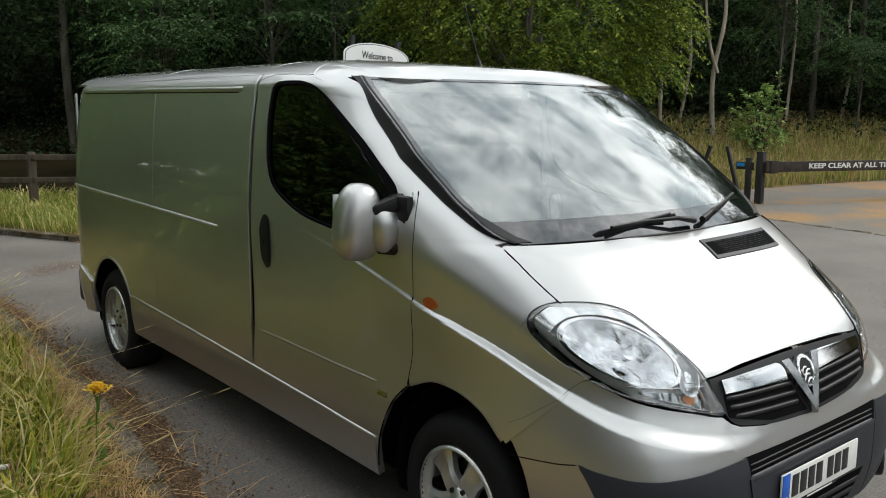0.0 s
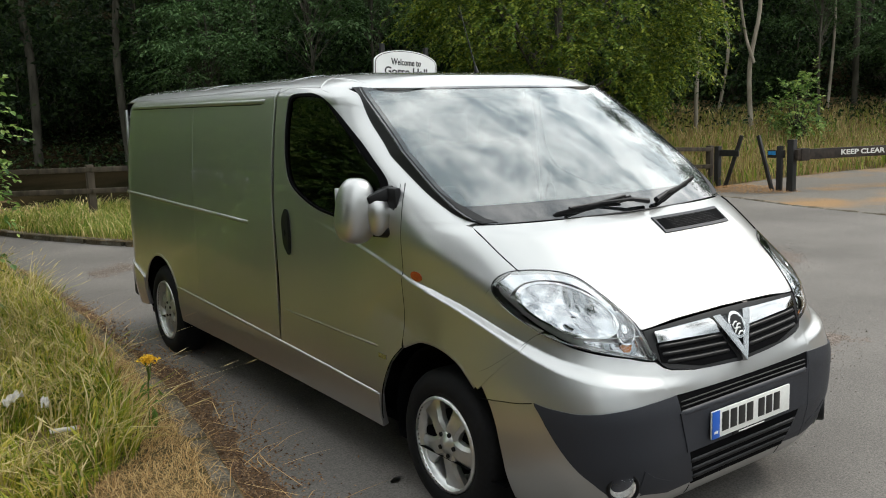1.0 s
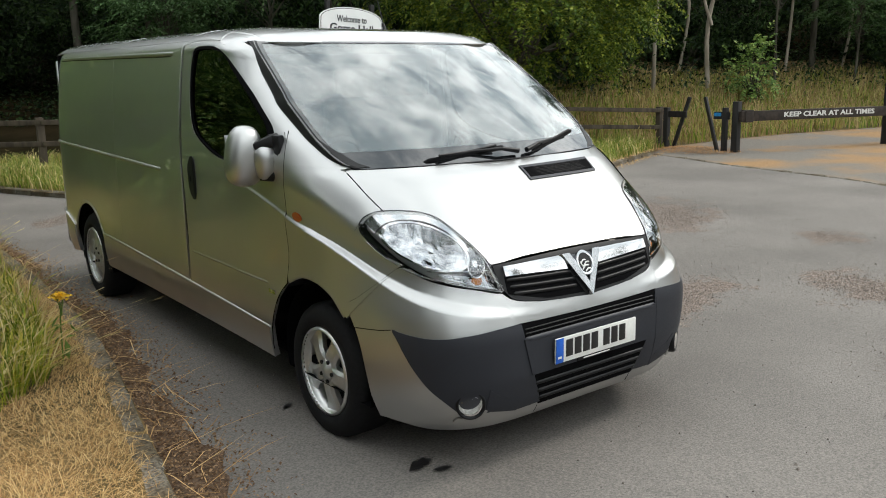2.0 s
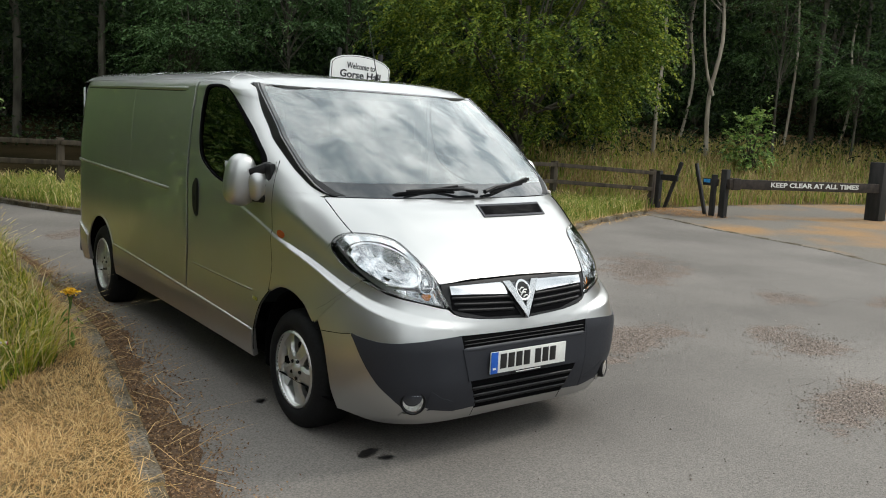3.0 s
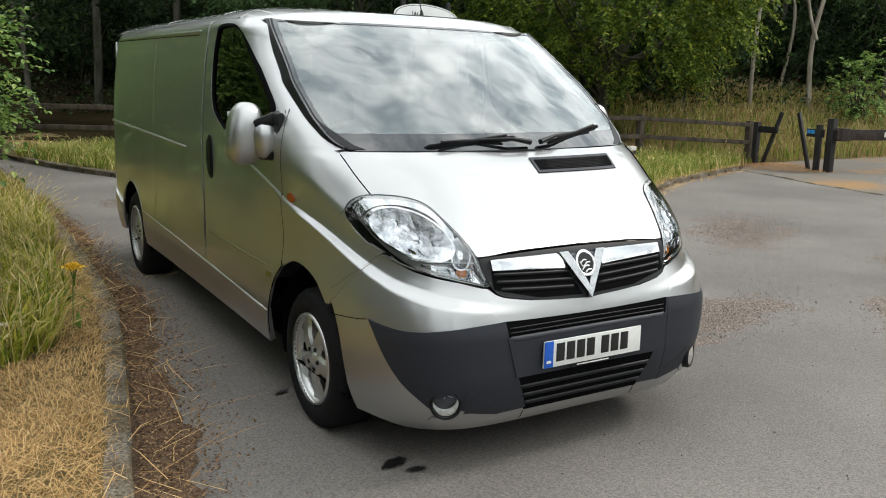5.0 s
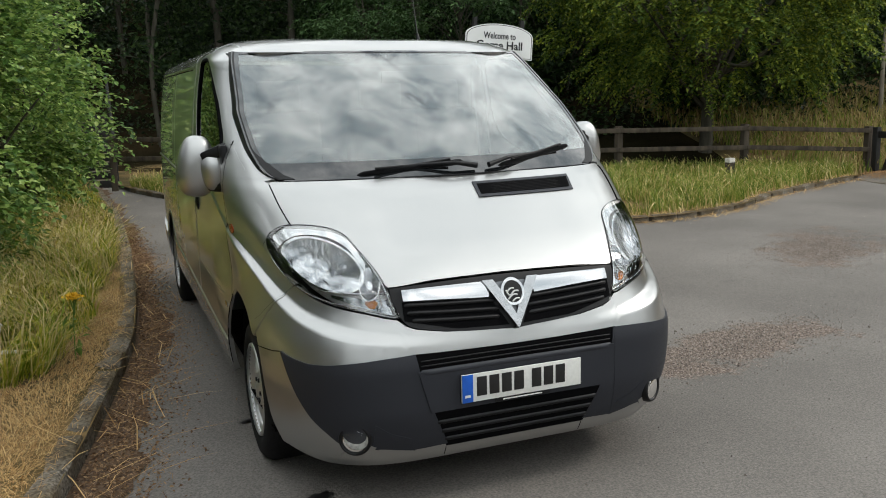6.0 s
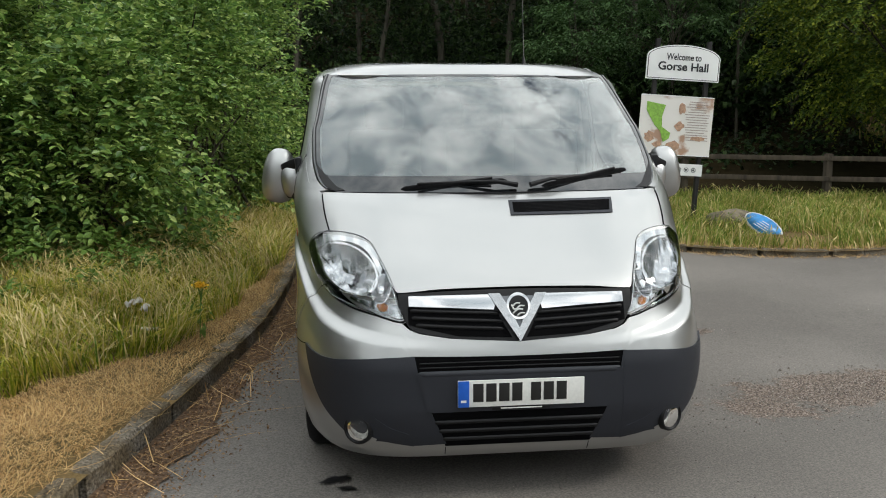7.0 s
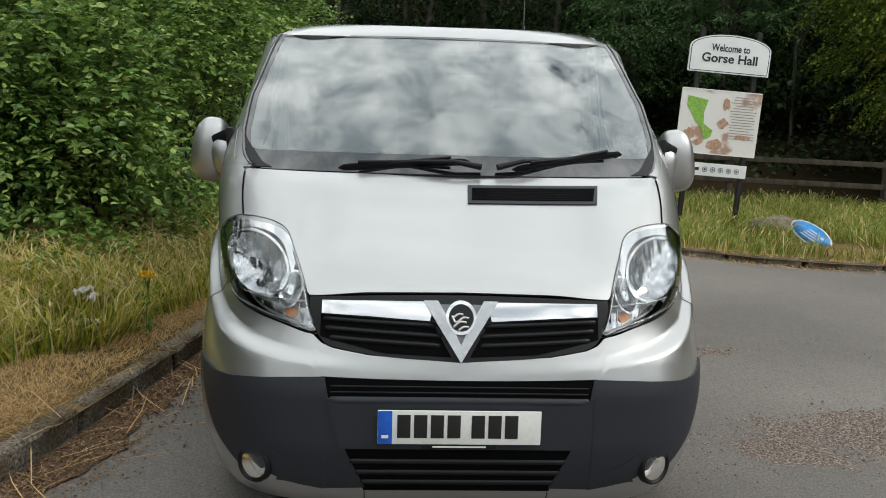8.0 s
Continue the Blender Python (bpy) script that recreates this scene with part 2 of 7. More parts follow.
map_grey = plain("map_lines", (0.33, 0.27, 0.24), 0.5, grain=60.0, amount=0.3)
stone = Mat("rough_stone", 0.9, 0.0, 0.2)
stone.color(stone.ramp(stone.noise(14.0, 6.0), (0.3, (0.09, 0.075, 0.05)), (0.7, (0.21, 0.18, 0.13))))
stone.bump(stone.noise(16.0, 7.0), 0.9, 0.03)
plaque_blue = plain("plaque_blue", (0.02, 0.20, 0.48), 0.3, grain=18.0, amount=0.3)
oil = plain("oil_stain", (0.014, 0.013, 0.013), 0.35, grain=30.0)
litter_white = plain("litter_white", (0.60, 0.57, 0.53), 0.5, grain=40.0, amount=0.2)
litter_red = plain("litter_red", (0.36, 0.10, 0.07), 0.5)
flower_yellow = plain("flower_yellow", (0.80, 0.47, 0.01), 0.7, grain=120.0, amount=0.3)
bark = Mat("bark", 0.9, 0.0, 0.15)
bark.color(bark.ramp(bark.noise(5.0, 7.0, (1, 1, .25)), (0.3, (0.030, 0.028, 0.021)), (0.7, (0.105, 0.096, 0.075))))
bark.bump(bark.noise(14.0, 6.0, (1, 1, .2)), 1.0, 0.03)
pale_bark = Mat("pale_bark", 0.85, 0.0, 0.2)
pale_bark.color(pale_bark.ramp(pale_bark.noise(5.0, 7.0, (1, 1, .3)), (0.3, (0.16, 0.135, 0.10)), (0.7, (0.36, 0.32, 0.26))))
pale_bark.bump(pale_bark.noise(14.0, 6.0, (1, 1, .25)), 0.8, 0.02)


def leaf_mat(name, *stops, rough=0.45, through_=0.35, spec=0.16):
    a = Mat(name, rough, 0.0, spec)
    k = 1.0 / max(1, len(stops) - 1)
    a.color(a.ramp(a.island(), *[(i * k, c) for i, c in enumerate(stops)]))
    return a.leafy(through_)


hedge_leaf = leaf_mat("hedge_leaf", (0.055, 0.120, 0.030), (0.125, 0.225, 0.052), (0.23, 0.355, 0.085), (0.40, 0.49, 0.15), rough=0.36, through_=0.36, spec=0.3)
bush_leaf = leaf_mat("hawthorn_leaf", (0.035, 0.070, 0.013), (0.070, 0.120, 0.018), (0.14, 0.20, 0.026), (0.30, 0.33, 0.04), through_=0.30)
# near-black greens: the wood's shade is put into the leaf colour
shaded_wood_leaf = leaf_mat("shaded_woodland_leaf", (0.006, 0.014, 0.005), (0.018, 0.038, 0.012), (0.060, 0.100, 0.030))
young_leaf = leaf_mat("young_leaf", (0.035, 0.075, 0.026), (0.065, 0.125, 0.042), (0.115, 0.19, 0.07), through_=0.25)
weed_leaf = leaf_mat("weed_leaf", (0.09, 0.17, 0.03), (0.14, 0.24, 0.05), (0.20, 0.29, 0.07))
grass_green = leaf_mat("grass_green", (0.085, 0.140, 0.011), (0.21, 0.265, 0.020), (0.40, 0.375, 0.042), (0.60, 0.475, 0.12), rough=0.6)
bank_green = leaf_mat("bank_grass", (0.08, 0.15, 0.02), (0.16, 0.23, 0.033), (0.27, 0.30, 0.055), (0.42, 0.37, 0.12), rough=0.6)
slope_dry = leaf_mat("slope_dry_grass", (0.18, 0.135, 0.05), (0.31, 0.235, 0.10), (0.46, 0.35, 0.17), rough=0.7)
needle_mat = leaf_mat("pine_needles", (0.20, 0.10, 0.04), (0.34, 0.19, 0.08), (0.48, 0.30, 0.15), rough=0.8, through_=0.1)
seed_mat = leaf_mat("seed_heads", (0.16, 0.17, 0.05), (0.27, 0.24, 0.09), (0.36, 0.31, 0.14))
grass_dry = leaf_mat("grass_dry", (0.36, 0.28, 0.11), (0.58, 0.46, 0.20), (0.74, 0.62, 0.34), rough=0.7)
leaf_brown = leaf_mat("dead_leaf", (0.085, 0.048, 0.026), (0.20, 0.118, 0.062), (0.38, 0.25, 0.14), rough=0.85, through_=0.1)
straw = leaf_mat("straw", (0.30, 0.17, 0.065), (0.52, 0.33, 0.14), (0.70, 0.50, 0.24), rough=0.8, through_=0.15)


# ---- building helpers ----
def mesh_ob(name, verts, faces, material, smooth=True, normals=None):
    me = bpy.data.meshes.new(name)
    me.from_pydata(np.asarray(verts, float).tolist(), [], faces if isinstance(faces, list) else faces.tolist())
    me.materials.append(material.m)
    if smooth:
        me.shade_smooth()
    if normals is not None:
        me.normals_split_custom_set_from_vertices(np.asarray(normals, float).tolist())
    return new(name, me)


def under(ob, parent, label=""):
    if parent is not None:
        ob.parent = parent
    if label:
        ob["label"] = label
    return ob


def bm_ob(name, bm, material, smooth=False):
    me = bpy.data.meshes.new(name)
    bm.to_mesh(me)
    bm.free()
    me.materials.append(material.m)
    if smooth:
        me.shade_smooth()
        me.set_sharp_from_angle(angle=radians(38))
    return new(name, me)


def part(name, bm, material, parent, label="", smooth=True):
    return under(bm_ob(name, bm, material, smooth), parent, label)


def box(sx, sy, sz, at=(0, 0, 0), bevel=0.0, turn=None, seg=2):
    bm = bmesh.new()
    bmesh.ops.create_cube(bm, size=1.0, matrix=Matrix.Diagonal((sx, sy, sz, 1)))
    if bevel:
        bmesh.ops.bevel(bm, geom=bm.edges[:], offset=bevel, segments=seg, affect="EDGES", profile=0.6)
    bmesh.ops.transform(bm, matrix=Matrix.Translation(at) @ (turn or Matrix()), verts=bm.verts[:])
    return bm


def rod(a, b, r0, r1=None, seg=10):
    """A tapered round bar from a to b."""
    a, b = Vector(a), Vector(b)
    bm = bmesh.new()
    m = Matrix.Translation((a + b) / 2) @ (b - a).to_track_quat("Z", "Y").to_matrix().to_4x4()
    bmesh.ops.create_cone(bm, cap_ends=True, segments=seg, radius1=r0, radius2=r0 if r1 is None else r1, depth=(b - a).length, matrix=m)
    return bm


def joined(*bms):
    out = bmesh.new()
    for bm in bms:
        me = bpy.data.meshes.new("tmp")
        bm.to_mesh(me)
        bm.free()
        out.from_mesh(me)
        bpy.data.meshes.remove(me)
    return out


def lathe(profile, seg, axis="x"):
    """Turns a list of (radius, along) round an axis."""
    n = len(profile)
    a = np.linspace(0, 2 * np.pi, seg, endpoint=False)
    r, h = np.array(profile, float).T
    v = np.stack([np.repeat(h[None], seg, 0), r[None] * np.cos(a)[:, None], r[None] * np.sin(a)[:, None]], -1).reshape(-1, 3)
    f = [[i * n + j, i * n + j + 1, (i + 1) % seg * n + j + 1, (i + 1) % seg * n + j] for i in range(seg) for j in range(n - 1)]
    if axis == "z":
        v = v[:, [1, 2, 0]]
    return v, f


def thing(name, label, category, at=(0, 0, 0), group="", kind=""):
    ob = new(name)
    ob.location = at
    return tagged(ob, label, category, group, kind)


# ---- the surface of the van's body ----
def curve(v, tab):
    v = np.asarray(v, float)
    x, y = np.array(tab, float).T
    d = np.diff(y) / np.diff(x)
    m = np.empty_like(y)
    m[0], m[-1] = d[0], d[-1]
    m[1:-1] = np.where(d[:-1] * d[1:] > 0, 2 * d[:-1] * d[1:] / (d[:-1] + d[1:] + 1e-12), 0)
    i = np.clip(np.searchsorted(x, v) - 1, 0, len(x) - 2)
    h = x[i + 1] - x[i]
    t = np.clip((v - x[i]) / h, 0, 1)
    return y[i] * (2 * t**3 - 3 * t**2 + 1) + h * m[i] * (t**3 - 2 * t**2 + t) + y[i + 1] * (3 * t**2 - 2 * t**3) + h * m[i + 1] * (t**3 - t**2)


NOSE = [(.15, .10), (.22, .05), (.30, .02), (.42, .0), (.56, .0), (.66, .02), (.76, .06), (.82, .085), (.87, .112), (.95, .19), (1.076, .355), (1.2, .53), (1.245, .62), (1.35, .762), (1.6, 1.095), (1.8, 1.352), (1.93, 1.54), (1.97, 1.63)]
WIDE = [(.15, .86), (.22, .90), (.35, .935), (.5, .953), (.8, .955), (1.15, .952), (1.3, .945), (1.6, .915), (1.78, .885)]
# the nose is a little narrower than the doors
WIDE_NOSE = [(.15, .859), (.22, .899), (.35, .934), (.5, .943), (.8, .929), (1.0, .945), (1.15, .952), (1.3, .945), (1.6, .915), (1.78, .885)]
FULL = [(.15, .78), (.3, .82), (.6, .85), (.9, .96), (1.2, 1.06), (1.3, 1.13), (1.6, 1.5), (1.97, 1.98)]
BEND = [(.2, 5.2), (.6, 6.4), (.8, 6.0), (1.0, 5.1), (1.1, 4.7), (1.25, 4.4), (1.45, 4.4), (1.7, 5.2), (1.9, 8.0), (2.0, 8.0)]


def ease(t):
    t = np.clip(t, 0, 1)
    return t * t * (3 - 2 * t)


def outline(z):
    z = np.asarray(z, float)
    top = np.clip((z - 1.78) / 0.18, 0, 0.99999)
    return curve(z, NOSE), curve(np.minimum(z, 1.78), WIDE_NOSE) * (1 - top**2) ** (1 / 6), curve(z, FULL), curve(z, BEND)


def widen(y, z):
    """What the doors are wider than the nose."""
    low = np.minimum(z, 1.78)
    return (curve(low, WIDE) - curve(low, WIDE_NOSE)) * ease((y - .98) / .6)


def sag(y):
    return 1 - 0.075 * np.clip((2.25 - y) / 0.65, 0, 1.3) ** 2


def crown(y):
    """How flat the roof's crown lies: lower over the cab than at the tail."""
    return 0.80 + 0.13 * np.clip((y - 2.3) / 2.6, 0, 1)


def lower(y, z):
    a = np.where(z > 1.25, 1.25 + (z - 1.25) * sag(y), z)
    return np.where(a > 1.78, 1.78 + (a - 1.78) * crown(y), a)


def raise_(y, z):
    a = np.where(z > 1.78, 1.78 + (z - 1.78) / crown(y), z)
    return np.where(a > 1.25, 1.25 + (a - 1.25) / sag(y), a)


# the crest that runs from the door over the wing and round the nose: the way round, and its height
SHOULDER = [(0, .662), (.088, .686), (.15, .700), (.225, .714), (.33, .738), (.437, .766), (.5, .790), (.576, .824), (.643, .860), (.72, .904), (.773, .930), (.88, .970), (1, 1.007), (1.065, 1.029), (1.38, 1.118), (1.65, 1.176), (2.2, 1.28)]
CREST_WIDE = [(0, .04), (.15, .046), (.3, .052), (.5, .048), (.62, .036), (.75, .026), (.9, .020), (1.0, .018), (2.2, .018)]
CREST_OUT = [(0, 0), (.1, .005), (.225, .010), (.45, .012), (.7, .012), (.9, .007), (1.0, .003), (1.4, .001), (1.9, 0), (2.2, 0)]
CREST_IN = [(0, 0), (.05, .004), (.12, .014), (.225, .024), (.45, .028), (.65, .024), (.85, .016), (1.0, .008), (1.4, .005), (1.75, .001), (2.2, 0)]


def ledge(s, z):
    """How far the sheet metal stands out below the crest or lies in above it."""
    h = z - curve(s, SHOULDER)
    w = curve(s, CREST_WIDE)
    b, d = curve(s, CREST_OUT), curve(s, CREST_IN)
    return (b - (b + d) * ease((h + .55 * w) / w)) * (1 - ease((h - .04) / .19)) * ease((1.235 - z) / .06)


def round_nose(a, y, f, z):
    """The shift along the outward normal, in plan, for the angle a round the nose."""
    d = ledge(a / (np.pi / 2) + np.clip(y - f, 0, 3), z)
    return np.sin(a) * d, -np.cos(a) * d


def front_at(x, z):
    """The body's front over (x, z); z as built, before the roof's fall to the screen."""
    n, w, f, p = outline(z)
    c = np.sqrt(np.clip(1 - (np.abs(x) / w) ** p, 0, 1))
    y = f - (f - n) * c
    dx, dy = round_nose(np.arccos(c), y, f, z)
    return np.stack([x + np.sign(x) * dx, y + dy, lower(y, z)], -1)


def side_at(y, z):
    """The body's right flank over (y, z), z as it stands."""
    u = np.minimum(raise_(y, z), 1.9599)
    n, w, f, p = outline(u)
    c = np.clip((f - y) / (f - n), 0, 1)
    x = w * (1 - c**2) ** (1 / p) + widen(y, u)
    x = x - 0.125 * np.clip((y - 4.78) / 0.37, 0, 1) ** 3
    dx, dy = round_nose(np.arccos(c), y, f, u)
    return np.stack([-x - dx, y + dy, z], -1)


def y_of(x, z):
    """Where the nose meets (x, z), before the crest's shift."""
    n, w, f, p = outline(z)
    return float(f - (f - n) * np.sqrt(max(0.0, 1 - (x / w) ** p)))


def wrap_at(s, z):
    """Round the nose: s from 0 at the middle to 1 where the flank is full, on the right-hand side (-x)."""
    n, w, f, p = outline(z)
    a = np.clip(s, -1, 1) * np.pi / 2
    x = w * np.sign(a) * np.abs(np.sin(a)) ** (2 / p)
    y = f - (f - n) * np.cos(a)
    dx, dy = round_nose(np.abs(a), y, f, z)
    return np.stack([-x - np.sign(a) * dx, y + dy, lower(y, z)], -1)


def spread(pts, n):
    """n points along a polyline, by its own steps."""
    pts = np.array(pts, float)
    t = np.linspace(0, len(pts) - 1, n)
    i = np.minimum(t.astype(int), len(pts) - 2)
    return pts[i] + (pts[i + 1] - pts[i]) * (t - i)[:, None]


def rounded(pts, n, closed=False):
    """A smooth curve of n points through pts (Catmull-Rom)."""
    p = np.array(pts, float)
    k = len(p) if closed else len(p) - 1
    t = np.linspace(0, k, n, endpoint=not closed)
    i = np.minimum(t.astype(int), k - 1)
    f = (t - i)[:, None]
    g = (lambda j: p[j % len(p)]) if closed else (lambda j: p[np.clip(j, 0, len(p) - 1)])
    a, b, c, d = g(i - 1), g(i), g(i + 1), g(i + 2)
    return 0.5 * (2 * b + (c - a) * f + (2 * a - 5 * b + 4 * c - d) * f**2 + (3 * b - a - 3 * c + d) * f**3)


def skin(name, low, high, m, place, material, parent, out=0.0, thick=0.012, flip=False, closed=False, label="", bulge=0.0, dish=None):
    """A curved sheet between two lines of equally many points on a surface, with thickness and its own edges.
    out: metres by which it stands proud; bulge: more of that in its middle; dish: depth added row by row, from low to high."""
    low, high = np.asarray(low, float), np.asarray(high, float)
    n = len(low)
    v = np.linspace(0, 1, m)[:, None, None]
    uv = low[None] * (1 - v) + high[None] * v

    def pos(q):
        return place(q[..., 0], q[..., 1])

    e = 2e-3
    du = (pos(uv + [e, 0]) - pos(uv - [e, 0]))
    dv = (pos(uv + [0, e]) - pos(uv - [0, e]))
    nor = np.cross(du, dv)
    ln = np.linalg.norm(nor, axis=-1, keepdims=True)
    nor = nor / np.maximum(ln, 1e-12) * (-1 if flip else 1)
    p = pos(uv)
    lift = out + bulge * (np.sin(np.pi * np.linspace(0, 1, m))[:, None] ** 0.5 * (np.ones(n) if closed else np.sin(np.pi * np.linspace(0, 1, n)) ** 0.4)[None])
    if dish is not None:
        lift = lift + np.interp(np.linspace(0, 1, m), np.linspace(0, 1, len(dish)), dish)[:, None]
    p = p + nor * lift[..., None]
    if dish is not None:
        gu, gv = np.gradient(p, axis=1), np.gradient(p, axis=0)
        if closed:
            gu = (np.roll(p, -1, 1) - np.roll(p, 1, 1)) / 2
        nn = np.cross(gu, gv)
        nn /= np.maximum(np.linalg.norm(nn, axis=-1, keepdims=True), 1e-12)
        nor = np.where((nn * nor).sum(-1, keepdims=True) < 0, -nn, nn)
    back = p - nor * thick
    flat = p.reshape(-1, 3)
    count = m * n
    wrapn = n if closed else n - 1
    faces = []
    for j in range(m - 1):
        for i in range(wrapn):
            a, b = j * n + i, j * n + (i + 1) % n
            quad = [a, b, b + n, a + n]
            faces.append(quad)
    rim = [(0 * n + i) for i in range(n)], [((m - 1) * n + i) for i in range(n)]
    # which way the quads face
    a, b, c, d = faces[len(faces) // 2]
    mid = np.cross(flat[c] - flat[a], flat[d] - flat[b])
    turn = mid @ nor.reshape(-1, 3)[a] < 0
    if turn:
        faces = [f[::-1] for f in faces]
    verts, nors = [flat, back.reshape(-1, 3)], [nor.reshape(-1, 3), -nor.reshape(-1, 3)]
    faces = faces + [[q + count for q in f[::-1]] for f in faces]
    at = 2 * count
    loops = [list(rim[0]), list(rim[1])]
    if not closed:
        loops += [[j * n for j in range(m)], [j * n + n - 1 for j in range(m)]]
    fb = back.reshape(-1, 3)
    cen = flat.mean(0)
    for loop in loops:
        k = len(loop)
        vv = np.concatenate([flat[loop], fb[loop]])
        run = np.roll(flat[loop], -1, 0) - flat[loop] if closed else np.gradient(flat[loop], axis=0)
        nn = np.cross(run, nor.reshape(-1, 3)[loop])
        nn = nn / np.maximum(np.linalg.norm(nn, axis=-1, keepdims=True), 1e-9)
        if not closed and ((flat[loop] - cen) * nn).sum() < 0:
            nn = -nn
        verts.append(vv)
        nors.append(np.concatenate([nn, nn]))
        for i in range(k if closed else k - 1):
            a, b = i, (i + 1) % k
            q = [at + a, at + b, at + b + k, at + a + k]
            va, vb, vc = vv[a], vv[b], vv[b + k]
            if np.cross(vb - va, vc - va) @ nn[a] < 0:
                q = q[::-1]
            faces.append(q)
        at += 2 * k
    ob = mesh_ob(name, np.concatenate(verts), faces, material, True, np.concatenate(nors))
    return under(ob, parent, label)


def strip(name, line, width, height, place, material, parent, flip=False, label=""):
    """A rounded ridge along a line on a surface."""
    line = np.asarray(line, float)
    e = 2e-3
    p = place(line[:, 0], line[:, 1])
    du = place(line[:, 0] + e, line[:, 1]) - place(line[:, 0] - e, line[:, 1])
    dv = place(line[:, 0], line[:, 1] + e) - place(line[:, 0], line[:, 1] - e)
    nor = np.cross(du, dv)
    nor /= np.linalg.norm(nor, axis=-1, keepdims=True)
    nor = -nor if flip else nor
    run = np.gradient(p, axis=0)
    run /= np.linalg.norm(run, axis=-1, keepdims=True)
    sid = np.cross(nor, run)
    k = 7
    a = np.linspace(0, np.pi, k)
    taper = np.minimum(1, np.minimum(np.arange(len(p)), np.arange(len(p))[::-1]) / 1.5 + 0.25)
    v = p[:, None] + sid[:, None] * (np.cos(a) * width / 2)[None, :, None] + nor[:, None] * ((np.sin(a) * height)[None, :, None] * taper[:, None, None] - 0.002)
    f = [[i * k + j, (i + 1) * k + j, (i + 1) * k + j + 1, i * k + j + 1] for i in range(len(p) - 1) for j in range(k - 1)]
    va = v.reshape(-1, 3)
    a0, b0, c0, _ = f[len(f) // 2]
    if np.cross(va[b0] - va[a0], va[c0] - va[a0]) @ nor[len(p) // 2] < 0:
        f = [q[::-1] for q in f]
    return under(mesh_ob(name, va, f, material), parent, label)


def mirrored(place):
    return lambda a, b: place(a, b) * np.array([-1, 1, 1])


# ---- the van ----
van = thing("van", "silver long panel van with dark grey bumper, parked on asphalt", "van")
RIGHT, LEFT = (side_at, True), (mirrored(side_at), False)
NOSE_R, NOSE_L = (wrap_at, True), (mirrored(wrap_at), False)
FRONT_R, FRONT_L = (mirrored(front_at), True), (front_at, False)


def arch(yc, zc, r, a0, a1, n):
    a = np.radians(np.linspace(a0, a1, n))
    return [(yc + r * math.cos(q), zc + r * math.sin(q)) for q in a]


def edge_of_screen(z):
    """Half the width of the windscreen's opening at a height."""
    return curve(z, [(1.232, .70), (1.240, .752), (1.250, .783), (1.27, .808), (1.30, .826), (1.40, .848), (1.54, .852), (1.60, .842), (1.80, .812), (1.93, .775)])


